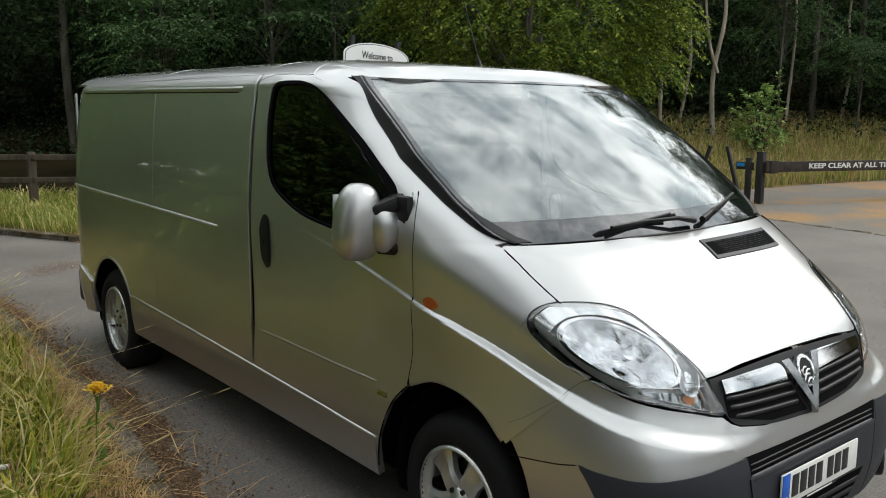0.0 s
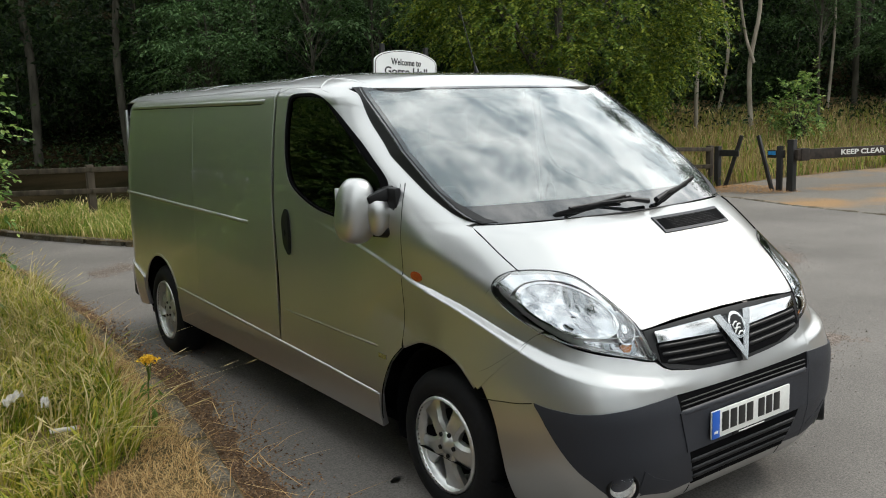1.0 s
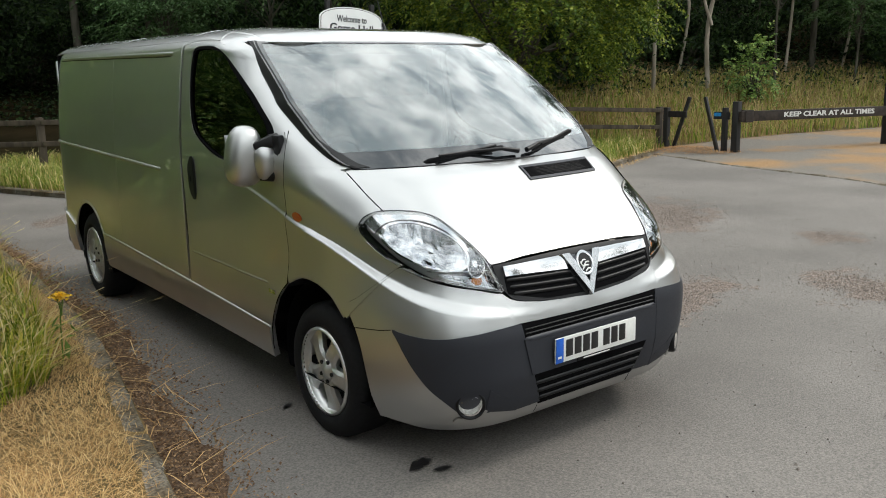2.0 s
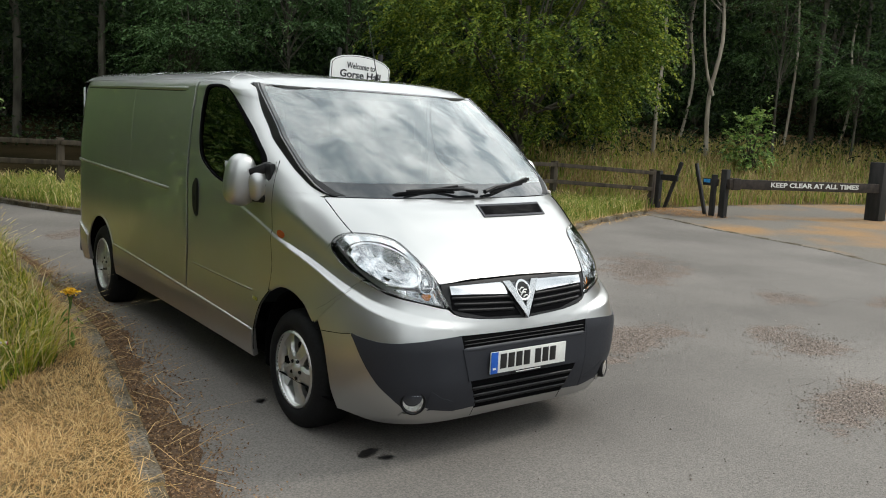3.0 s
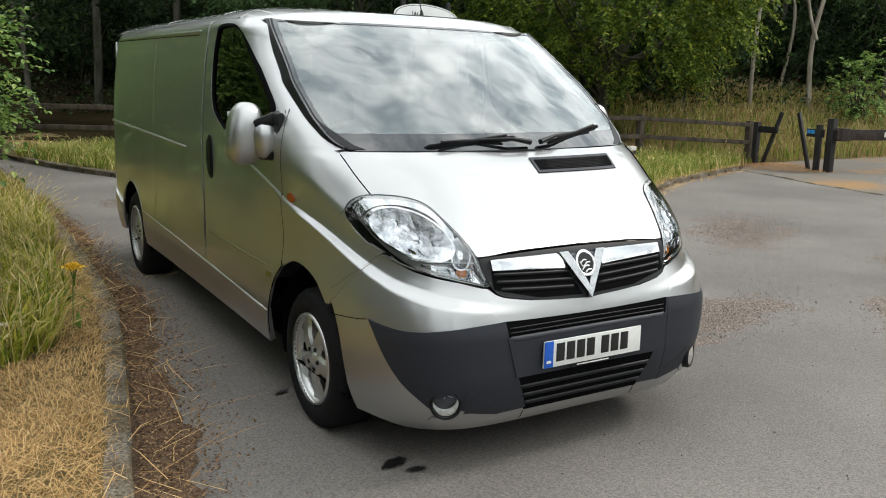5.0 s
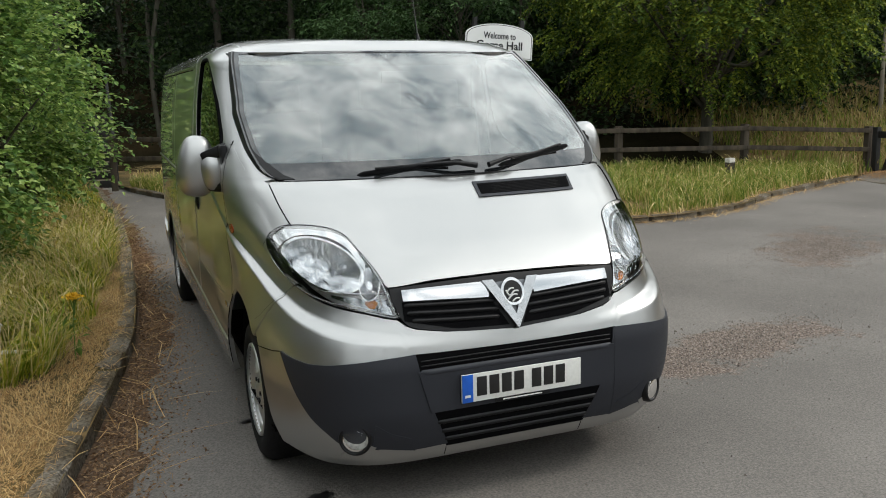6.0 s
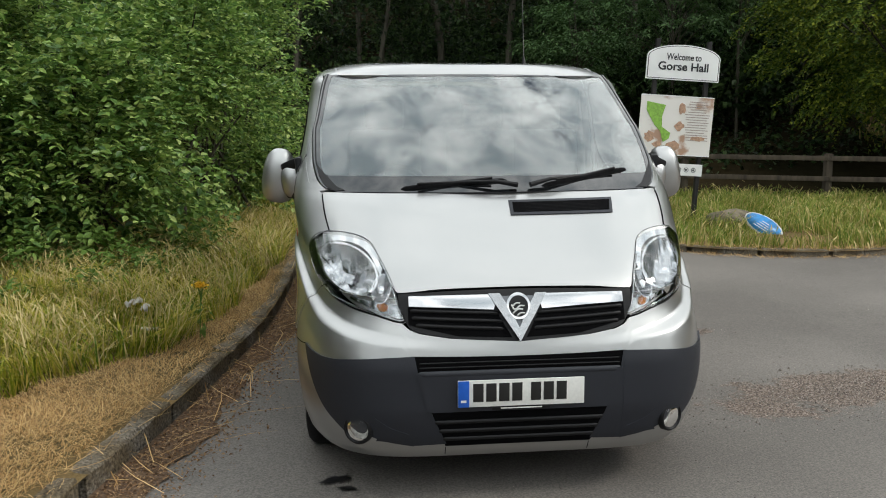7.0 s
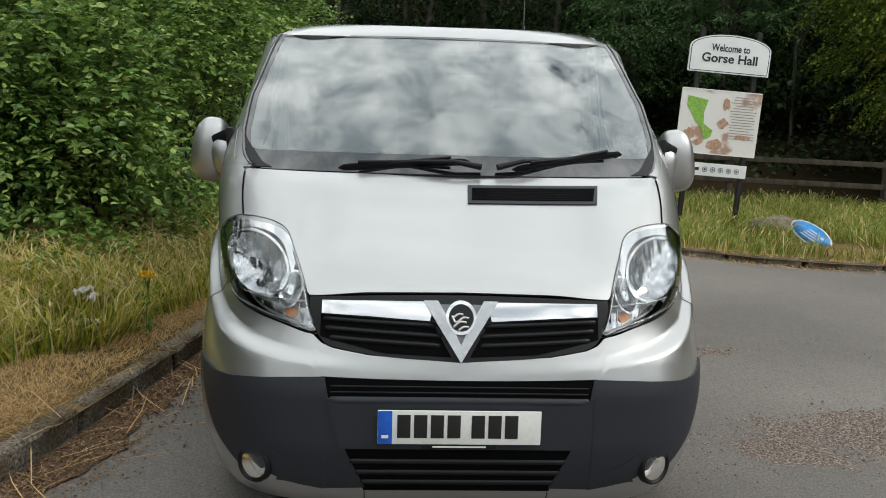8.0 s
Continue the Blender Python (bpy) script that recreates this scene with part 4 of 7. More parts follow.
    skin("lamp_edge", shrink(.994), shrink(1.009), 3, pl, black_plastic, lamp, out=.004, thick=.036, flip=fl, closed=True)

# bumper skin: silver, round the nose from wheel to wheel
def x_of(s, z):
    n, w, f, p = outline(z)
    return w * np.abs(np.sin(s * np.pi / 2)) ** (2 / p)


TOP_LINE = [(0, .674), (.208, .684), (.353, .704), (.441, .723), (.462, .752), (.484, .754), (.583, .779), (.688, .803), (.76, .830), (.801, .878), (.859, .808), (.905, .71), (.932, .640), (.96, .60)]


def bumper_at(u, q):
    """u: from the middle to the wheel arch; q: from the lip up."""
    q = np.clip(q, 0, 1)
    ze = .20 + .436 * q
    n, w, f, p = outline(ze)
    ye = curve(ze, [(.20, .435), (.277, .441), (.417, .457), (.575, .523), (.632, .580), (.67, .610)])
    s = np.clip(u, 0, 1.01) * np.arccos(np.clip((f - ye) / (f - n), 0, 1)) / (np.pi / 2)
    top = np.full(np.shape(s), .74)
    for _ in range(5):
        top = .5 * top + .5 * curve(x_of(s, top), TOP_LINE)
    low = .178 + .03 * ease((u - .6) / .4)
    return wrap_at(s, low + (top - low) * q)


uu = np.concatenate([np.linspace(0, .6, 30), np.linspace(.6, 1, 60)[1:]])
for pl, fl in ((bumper_at, True), (mirrored(bumper_at), False)):
    bumper = skin("bumper", np.stack([uu, np.zeros(len(uu)) + .004], -1), np.stack([uu, np.ones(len(uu)) * .996], -1), 90, pl, paint, van, flip=fl, thick=.015, label="silver front bumper")
    us = np.linspace(.3, 1, 400)
    ends = [u for u in us if abs(pl(np.array(u), np.array(.99))[0]) > .775][0]
    strip("bumper_joint", np.stack([np.linspace(ends, .975, 40), np.full(40, .9955)], -1), .0065, .0052, pl, black_matt, bumper, fl, "dark shut line")
    y0 = y_of(.862, .626)
    strip("bumper_joint", spread([(y0, .623), (y0 + .06, .612), (.548, .596)], 14), .005, .0035, side_at if fl else mirrored(side_at), black_matt, bumper, fl)
# dark lower trim, one side each
TRIM = [(.432, .245, .628), (.50, .258, .626), (.57, .270, .623), (.62, .268, .619), (.66, .262, .616), (.70, .295, .612), (.74, .335, .607), (.79, .394, .605), (.827, .470, .611), (.849, .545, .618), (.861, .615, .626)]
tx, tb, tt = np.array(TRIM).T
ux = .432 + (.861 - .432) * (1 - (1 - np.linspace(0, 1, 40)) ** 1.6)
for pl, fl in (FRONT_L, FRONT_R):
    trim = skin("bumper_trim", np.stack([ux, curve(ux, list(zip(tx, tb)))], -1), np.stack([ux, curve(ux, list(zip(tx, tt)))], -1), 26, pl, bumper_grey, van, out=.007, thick=.012, flip=fl, label="dark grey plastic bumper trim")
    # tapering piece towards the intakes
    skin("bumper_trim_inner", spread([(.30, .252), (.365, .396), (.384, .49), (.416, .556), (.430, .627)], 20), spread([(.436, .247), (.436, .35), (.436, .47), (.436, .55), (.436, .627)], 20), 8, pl, bumper_grey, trim, out=.006, thick=.012, flip=fl)
    # hollow beside the fog lamp
    skin("trim_hollow", spread([(.455, .300), (.52, .282), (.592, .290)], 12), spread([(.455, .304), (.53, .335), (.588, .378)], 12), 6, pl, bumper_grey, trim, out=.009, thick=.004, flip=fl)
    a = np.linspace(0, 2 * np.pi, 36, endpoint=False)
    fc = np.array([.660, .318])
    sgn = -1 if fl else 1
    slope = math.atan2(y_of(.72, .318) - y_of(.60, .318), .12)
    at_f = Matrix.Translation((sgn * .660, y_of(.660, .318) - .016, .318)) @ Matrix.Rotation(sgn * slope, 4, "Z")
    turned_y = lambda q: q[:, [1, 0, 2]]

    def fog_piece(name, prof, material, parent, label=""):
        v, f = lathe(prof, 40)
        ob = mesh_ob(name, turned_y(v), [q[::-1] for q in f], material)
        if parent is van:
            ob.matrix_basis = at_f
        return under(ob, parent, label)
    fog = fog_piece("fog_lamp", [(.0, .016), (.020, .012), (.040, .003), (.052, -.006)], fog_silver, van, "round fog lamp")
    fog_piece("fog_ring", [(.050, .0), (.052, -.012), (.058, -.014), (.063, -.006), (.066, .05)], black_plastic, fog)
    fog_piece("fog_glass", [(.0, -.018), (.025, -.017), (.042, -.013), (.052, -.006)], lamp_glass, fog).visible_shadow = False
    half_a = np.radians(np.linspace(205, 292, 24))
    cup0, cup1 = [fc + np.stack([r * np.cos(half_a), r * np.sin(half_a)], -1) for r in (.063, .088)]
    skin("fog_cup", cup0, cup1, 6, pl, paint, van, out=.009, thick=.02, flip=fl)

# intakes, plate carrier and slats in the middle of the bumper
cx = np.linspace(-.44, .44, 50)
intake = skin("upper_intake", np.stack([cx * .975, np.full(50, .562) - .0 * cx], -1), np.stack([cx, .620 + .009 * np.abs(cx / .44) ** 2], -1), 8, front_at, black_matt, van, out=.003, thick=.01, label="black upper air intake")
for z in (.582, .600):
    strip("slat", np.stack([cx * .96, np.full(50, z)], -1), .008, .008, front_at, black_plastic, intake)
carrier = skin("plate_carrier", np.stack([cx * .86, np.full(50, .398)], -1), np.stack([cx * .965, np.full(50, .562)], -1), 14, front_at, bumper_grey, van, out=.010, thick=.02, label="dark grey number plate carrier")
strip("carrier_edge", np.stack([cx * .955, np.full(50, .555)], -1), .03, .014, front_at, bumper_grey, carrier)
low_in = skin("lower_intake", np.stack([cx * .69, np.full(50, .240)], -1), np.stack([cx * .85, np.full(50, .398)], -1), 12, front_at, black_matt, van, out=.005, thick=.01, label="black lower air intake")
for z, k in ((.275, .73), (.312, .77), (.352, .81)):
    strip("slat", np.stack([cx * k, np.full(50, z)], -1), .022, .014, front_at, black_plastic, low_in)
for s in (-1, 1):
    strip("lip_joint", spread([(s * .302, .185), (s * .302, .235)], 8), .004, .004, front_at, black_matt, bumper)

# number plate: bars in place of its characters
plate = part("number_plate", box(.520, .008, .111, (0, -.022, .476), .003), plate_white, van, "white number plate with black bars and a blue band")
part("plate_band", box(.045, .002, .109, (-.2365, -.0268, .476), .0005), plate_blue, plate)
part("plate_bar", box(.022, .001, .010, (-.2365, -.0283, .446)), plate_white, plate)
x = -.198
for i in range(7):
    part("plate_bar", box(.042, .0016, .076, (x + .021, -.0268, .480), .0005), plate_black, plate)
    x += .053 + (.024 if i == 3 else 0)
part("dealer_strip", box(.24, .006, .014, (.0, -.020, .412), .002), black_plastic, plate)
part("dealer_bar", box(.17, .001, .005, (.0, -.0236, .412)), plate_white, plate)

# grille with chrome bars and V
gx = np.linspace(-.488, .488, 80)
g_top = .874 - .012 * (np.abs(gx) / .488) ** 2
g_low = curve(np.abs(gx), [(0, .676), (.208, .687), (.353, .706), (.425, .722), (.455, .745), (.470, .775), (.485, .80), (.489, .852)])
grille = skin("grille", np.stack([gx, np.minimum(g_low, g_top - .004)], -1), np.stack([gx, g_top], -1), 16, front_at, black_plastic, van, out=.003, thick=.02, label="black grille with chrome bar and V-shaped emblem")
for s in (-1, 1):
    for z0, z1, k in ((.800, .783, .447), (.772, .752, .440), (.744, .724, .425)):
        inner = .075 if z0 > .79 else .06
        strip("grille_slat", spread([(s * k, z0), (s * .25, (z0 + z1) / 2 - .001), (s * inner, z1)], 24), .020, .016, front_at, black_plastic, grille)
    skin("grille_void", spread([(s * .45, .745), (s * .25, .700), (s * .03, .690)], 24), spread([(s * .45, .812), (s * .25, .802), (s * .09, .792)], 24), 6, front_at, black_matt, grille, out=.005, thick=.004)
    low = spread([(s * .446, .814), (s * .30, .808), (s * .10, .796)], 24)
    top = spread([(s * .446, .852), (s * .30, .853), (s * .085, .853)], 24)
    skin("chrome_bar", low, top, 12, front_at, chrome, grille, out=.012, thick=.014, bulge=.013, label="chrome bar")
    v0 = spread([(s * .120, .853), (s * .062, .765), (s * .0, .672)], 20)
    v1 = spread([(s * .074, .853), (s * .034, .792), (s * .0, .722)], 20)
    skin("chrome_v", v0, v1, 8, front_at, satin, grille, out=.024, thick=.03, bulge=.007, label="chrome V emblem")
a = np.linspace(0, 2 * np.pi, 40, endpoint=False)
ec = np.array([0, .804])
er = lambda r, k=1.0: ec + np.stack([r * np.cos(a), r * k * np.sin(a)], -1)
skin("emblem_shield", spread([(-.078, .846), (0, .848), (.078, .846)], 13), spread([(-.003, .716), (0, .714), (.003, .716)], 13), 10, front_at, satin_dark, grille, out=.012, thick=.02, flip=True, bulge=.004)
skin("emblem_back", er(.002), er(.049), 6, front_at, black_plastic, grille, out=.026, thick=.016, closed=True)
skin("emblem_ring", er(.040), er(.050), 6, front_at, chrome, grille, out=.026, thick=.016, closed=True, bulge=.004, label="round chrome emblem")
emblem_face = lambda x, z: front_at(x, z) + np.array([0, -.0265, .0])
for dx, dz, ln, up in ((-.010, .017, .036, .010), (.006, .006, .040, .012), (-.004, -.007, .046, .012), (.008, -.020, .036, .008), (-.020, .004, .020, -.014)):
    strip("emblem_relief", rounded([(dx - ln / 2, ec[1] + dz - up), (dx, ec[1] + dz + up * .4), (dx + ln / 2, ec[1] + dz + up * .3)], 14), .009, .006, emblem_face, alloy, grille)


# mirrors
def door_mirror(s):
    def shell(cx, cy, cz, rx, ry, rz, tilt, power=3.2, n=22):
        bm = bmesh.new()
        bmesh.ops.create_uvsphere(bm, u_segments=32, v_segments=n, radius=1.0)
        for v in bm.verts:
            c = v.co.normalized()
            k = (abs(c.x) ** power + abs(c.y) ** power + abs(c.z) ** power) ** (-1 / power)
            c = c * k
            taper = 1 - .12 * c.z
            v.co = Vector((c.x * rx * taper, c.y * ry, c.z * rz))
        bmesh.ops.transform(bm, matrix=Matrix.Translation((cx, cy, cz)) @ pose(0, 0, 0, 0, tilt, 0), verts=bm.verts[:])
        return bm
    head = part("door_mirror", shell(s * 1.040, 1.235, 1.285, .086, .078, .142, s * -5, 2.7), paint, van, "silver door mirror on a black arm")
    housing = part("mirror_housing", shell(s * .958, 1.180, 1.262, .070, .066, .090, s * 14, 2.6), paint, head)
    part("housing_recess", shell(s * .922, 1.140, 1.250, .030, .046, .052, s * 10, 2.2), black_plastic, housing, "black opening")
    part("mirror_glass", box(.12, .004, .20, (s * 1.036, 1.312, 1.282), .001), chrome, head, "mirror glass")
    arm = box(.13, .075, .055, (s * .955, 1.160, 1.345), .016, pose(0, 0, 0, 0, s * 22, s * 24))
    part("mirror_arm", arm, black_plastic, head, "black mirror arm")
    part("mirror_arm", rod((s * .912, 1.12, 1.195), (s * .985, 1.185, 1.195), .034, .026, 14), black_plastic, head, "black mirror arm")
    part("mirror_foot", box(.035, .12, .22, (s * .925, 1.12, 1.275), .014, pose(0, 0, 0, 0, s * 4, 0)), black_plastic, head)


door_mirror(-1)
door_mirror(1)
part("aerial", joined(rod((.468, 2.262, 1.93), (.468, 2.277, 1.972), .014, .009), rod((.468, 2.277, 1.972), (.493, 2.46, 2.36), .0036, .0022, 6)), black_plastic, van, "thin black roof aerial")


# wheels
def wheel(x, y, s, z):
    v, f = lathe([(.205, -.02), (.217, -.016), (.219, -.004), (.212, .006), (.200, .012), (.196, .045), (.185, .16), (.0, .165)], 56)
    rim = mesh_ob("wheel", v * [1, 1, 1], f, alloy)
    v, f = lathe([(.214, .004), (.226, -.016), (.262, -.022), (.300, -.014), (.322, .004), (.333, .025), (.335, .06), (.335, .14), (.333, .18), (.320, .205), (.262, .222), (.200, .2)], 64)
    tyre = under(mesh_ob("tyre", v, f, rubber), rim, "black tyre")
    for k in range(5):
        bm = bmesh.new()
        rows = [(.030, .050, .014), (.070, .047, .004), (.105, .044, .006), (.140, .050, .014), (.175, .064, .020), (.207, .088, .018)]
        ring = []
        for r, hw, d in rows:
            ring.append([bm.verts.new((d + .028, -hw * .96, r)), bm.verts.new((d + .004, -hw, r)), bm.verts.new((d - .008, -hw * .62, r)), bm.verts.new((d - .003, 0, r)), bm.verts.new((d - .008, hw * .62, r)), bm.verts.new((d + .004, hw, r)), bm.verts.new((d + .028, hw * .96, r))])
        for p0, p1 in zip(ring, ring[1:]):
            for i in range(6):
                bm.faces.new((p0[i], p1[i], p1[i + 1], p0[i + 1]))
        bmesh.ops.recalc_face_normals(bm, faces=bm.faces[:])
        bmesh.ops.rotate(bm, cent=(0, 0, 0), matrix=Matrix.Rotation(radians(72 * k + 20), 3, "X"), verts=bm.verts[:])
        part("spoke", bm, alloy, rim)
        q = radians(72 * k + 56)
        nut = rod((.010, .052 * math.sin(q), .052 * math.cos(q)), (-.006, .052 * math.sin(q), .052 * math.cos(q)), .012, .010, 8)
        part("wheel_nut", nut, black_plastic, rim)
    v, f = lathe([(.0, -.012), (.022, -.011), (.028, -.004), (.062, .004), (.066, .03)], 32)
    under(mesh_ob("hub_cap", v, f, alloy), rim)
    v, f = lathe([(.0, .055), (.150, .055), (.152, .075), (.0, .08)], 40)
    under(mesh_ob("brake_disc", v, f, black_plastic), rim, "dark brake disc")
    rim.parent = van
    rim.matrix_basis = Matrix.Translation((x, y, z)) @ (Matrix() if s < 0 else Matrix.Rotation(math.pi, 4, "Z")) @ Matrix.Rotation(radians(11 * y), 4, "X") @ Matrix.Diagonal((1, (z + .018) / .335, (z + .018) / .335, 1))
    return rim


for s in (-1, 1):
    wheel(s * .880, .845, s, .303)
    wheel(s * .915, 4.290, s, .317)

# dark wheel housings, floor pan and cab
for y, r in ((.83, .385), (4.29, .395)):
    for s in (-1, 1):
        v, f = lathe([(r, .0), (r, .34), (.0, .345)], 40)
        v = v * [-s, 1, 1] + [s * (.885 if y < 2 else .915), y, .345]
        v[:, 2] = np.maximum(v[:, 2], .24)
        under(mesh_ob("wheel_housing", v[:, :], f, black_matt), van)
part("floor_pan", box(1.70, 4.1, .05, (0, 2.85, .30), .01), black_matt, van)
# lower pan and tray: unseen, added to block light under the van
part("floor_pan", box(1.16, 4.7, .07, (0, 2.6, .235), .01), black_matt, van)
part("shade_tray", box(1.10, .46, .03, (0, .40, .212), .01), black_matt, van)
part("axle_beam", box(1.30, .14, .10, (0, 4.33, .25), .03), black_matt, van)
part("bulkhead", box(1.70, .03, 1.48, (0, 2.34, 1.04)), dash, van)
part("headlining", box(1.30, .46, .02, (0, 2.10, 1.875), .008), dash, van)
part("dashboard", joined(box(1.62, .60, .10, (0, 1.12, 1.13), .04), box(1.62, .28, .42, (0, 1.32, .95), .05)), dash, van, "dark dashboard")
part("steering_wheel", joined(*[rod((-.42 + .19 * math.cos(q), 1.50 - .10 * math.sin(q), 1.16 + .16 * math.sin(q)), (-.42 + .19 * math.cos(q + .33), 1.50 - .10 * math.sin(q + .33), 1.16 + .16 * math.sin(q + .33)), .016) for q in np.arange(0, 6.28, .3142)]), black_plastic, van)
for x in (-.45, .18, .56):
    seat = part("seat", box(.46, .5, .16, (x, 1.85, .86), .05, seg=3), seat_cloth, van, "dark cloth seat")
    part("backrest", box(.46, .14, .62, (x, 2.12, 1.20), .05, pose(0, 0, 0, -10), seg=3), seat_cloth, seat)
    part("headrest", box(.26, .09, .18, (x, 2.19, 1.60), .04, seg=3), seat_cloth, seat)
part("sun_visor", box(.5, .16, .02, (-.42, 1.72, 1.83), .008, pose(0, 0, 0, 22)), dash, van)
part("sun_visor", box(.5, .16, .02, (.42, 1.72, 1.83), .008, pose(0, 0, 0, 22)), dash, van)
part("rear_view_mirror", box(.16, .02, .06, (.02, 1.43, 1.68), .01), black_plastic, van)


# ---- the ground ----
LEFT_KERB = [(-4.6, -9.0), (-3.22, -5.0), (-2.33, -2.2), (-2.02, -.8), (-1.80, .2), (-1.633, 1.06), (-1.475, 2.0), (-1.34, 2.95), (-1.285, 3.8), (-1.235, 5.7), (-1.22, 7.4), (-1.24, 10.0), (-1.40, 13.0), (-1.55, 15.6)]
FAR_KERB = [(-.95, 14.2), (-.62, 13.0), (-.28, 12.0), (.28, 10.6), (.8, 9.6), (1.6, 8.4), (2.4, 7.35), (3.0, 6.75), (3.6, 6.25), (4.4, 5.88), (5.2, 5.85), (6.0, 6.02), (6.8, 6.3), (7.6, 6.9), (9.0, 7.5), (10.9, 8.25)]
BANK = [(-2.3, 22.0), (-1.5, 17.0)] + FAR_KERB + [(11.7, 8.8), (12.6, 9.15), (14.5, 9.3), (17.5, 9.2), (22.0, 8.4), (28.0, 5.5), (36.0, -1.0), (46.0, -14.0), (56.0, -34.0)]
EDGE = [(8.0, -40.0), (8.0, -8.0), (8.3, -1.0), (9.1, 2.4), (9.75, 3.7), (10.02, 5.0), (10.25, 6.2), (10.75, 7.4), (10.95, 8.3), (11.3, 9.2)]


def dense(pts, step):
    pts = np.array(pts, float)
    run = np.r_[0, np.cumsum(np.hypot(*np.diff(pts, axis=0).T))]
    t = np.linspace(0, run[-1], max(2, int(run[-1] / step)))
    return np.stack([np.interp(t, run, pts[:, 0]), np.interp(t, run, pts[:, 1])], -1)


def gap_to(x, y, line):
    """The distance of points to a polyline."""
    p = np.stack([np.ravel(x), np.ravel(y)], -1)
    line = np.array(line, float)
    best = np.full(len(p), 1e9)
    for a, b in zip(line, line[1:]):
        t = np.clip(((p - a) @ (b - a)) / ((b - a) @ (b - a)), 0, 1)
        best = np.minimum(best, np.hypot(*(p - a - t[:, None] * (b - a)).T))
    return best.reshape(np.shape(x))


def lumps(x, y, k=1.0):
    return .5 * np.sin(x * 2.1 * k + 1.3 * np.sin(y * 1.7 * k)) + .5 * np.sin(y * 2.6 * k + 1.1 * np.sin(x * 1.9 * k + .7))


def bank_z(x, y):
    s = gap_to(x, y, BANK)
    begin = np.interp(x, [-5, 0, 5, 9, 13, 60], [2.0, 2.2, 6.0, 4.0, 1.2, 1.2])
    up = np.clip(s - begin, 0, 60)
    return np.interp(x, [10.9, 11.6], [.068, .0]) + .09 * np.clip(s / .9, 0, 1) * np.interp(x, [10.9, 11.6], [0, 1]) + .025 * np.minimum(s, 6) + .17 * up + .005 * up**2 + .02 * lumps(x, y) * np.clip(s, 0, 1)


def verge_z(x, y):
    s = gap_to(x, y, LEFT_KERB)
    return .098 + .03 * np.clip((s - .05) / .10, 0, 1) + .02 * np.minimum(s, 8) + .018 * lumps(x, y, 1.4) * np.clip(s * 2, 0, 1)


def sheet(name, low, high, rows, height, material, label, category, ease=2.0):
    """A ground sheet between two lines, finer near the first."""
    low, high = np.asarray(low, float), np.asarray(high, float)
    v = np.linspace(0, 1, rows)[:, None, None] ** ease
    p = low[None] * (1 - v) + high[None] * v
    z = height(p[..., 0], p[..., 1])
    n = len(low)
    f = [[j * n + i, j * n + i + 1, (j + 1) * n + i + 1, (j + 1) * n + i] for j in range(rows - 1) for i in range(n - 1)]
    va = np.concatenate([p, z[..., None]], -1).reshape(-1, 3)
    a, b, c, d = f[len(f) // 2]
    if np.cross(va[b] - va[a], va[c] - va[a])[2] < 0:
        f = [q[::-1] for q in f]
    return tagged(mesh_ob(name, va, f, material), label, category, kind="structure")


flat = lambda h: (lambda x, y: np.full(np.shape(x), h))
sheet("ground", [(-700, -700), (700, -700)], [(-700, 700), (700, 700)], 12, flat(-.08), dirt, "bare brown earth reaching to the horizon", "ground", 1.0)
lk = dense(LEFT_KERB, .25)
road_r = np.stack([np.interp(lk[:, 1], [p[1] for p in EDGE], [p[0] for p in EDGE]), lk[:, 1]], -1)
sheet("road", np.r_[[[-14, -40]], lk[:, :]] + [[.0, 0]], np.r_[[[8.0, -40]], road_r], 40, lambda x, y: .0012 * lumps(x, y, .5) - .003, asphalt, "worn grey asphalt with rough gravelly patches", "road", 1.0)
e2 = dense(EDGE, .5)
sheet("track", e2, np.stack([np.full(len(e2), 60.0), e2[:, 1] * 1.3 + 1], -1), 40, lambda x, y: -.006 + .0 * x, track, "pale gravel track strewn with orange pine needles", "track", 1.6)
bk = dense(BANK, .35)
far_pts = spread([(-60, 40), (-38, 72), (-15, 80), (10, 85), (30, 85), (50, 80), (68, 70), (85, 52), (98, 30), (108, 5), (116, -30), (120, -60)], len(bk))
# the near bank is rough grass, the slope behind it woodland floor with shade in its colour
t_mid = np.interp(bk[:, 0], [10.5, 12.5], [.05, .12])[:, None]
mid_pts = bk * (1 - t_mid) + far_pts * t_mid
near_fence = np.interp(bk[:, 0], [7.0, 12.0], [1, 0])[:, None]
mid_pts = mid_pts * (1 - near_fence) + (bk + np.array([1.7, 2.9])) * near_fence
sheet("bank", bk, mid_pts, 26, bank_z, dirt, "rough grass bank behind the kerb", "bank", 1.3)
sheet("wooded_slope", mid_pts, far_pts, 50, bank_z, shaded_wood_floor, "woodland floor coloured dark for shade, rising behind the fence", "slope", 1.5)
sheet("verge", lk, np.stack([np.full(len(lk), -45.0), lk[:, 1] * 1.6], -1), 60, verge_z, dirt, "grass verge with bare dry soil beside the kerb", "verge", 2.2)


# ---- leaves and grass ----
def turn_rows(rng, n, up):
    """n random unit frames whose normals lean upwards by up."""
    nor = rng.normal(size=(n, 3)) + [0, 0, up]
    nor /= np.linalg.norm(nor, axis=1, keepdims=True)
    t = rng.normal(size=(n, 3))
    t -= (t * nor).sum(1, keepdims=True) * nor
    t /= np.linalg.norm(t, axis=1, keepdims=True)
    return t, np.cross(nor, t), nor


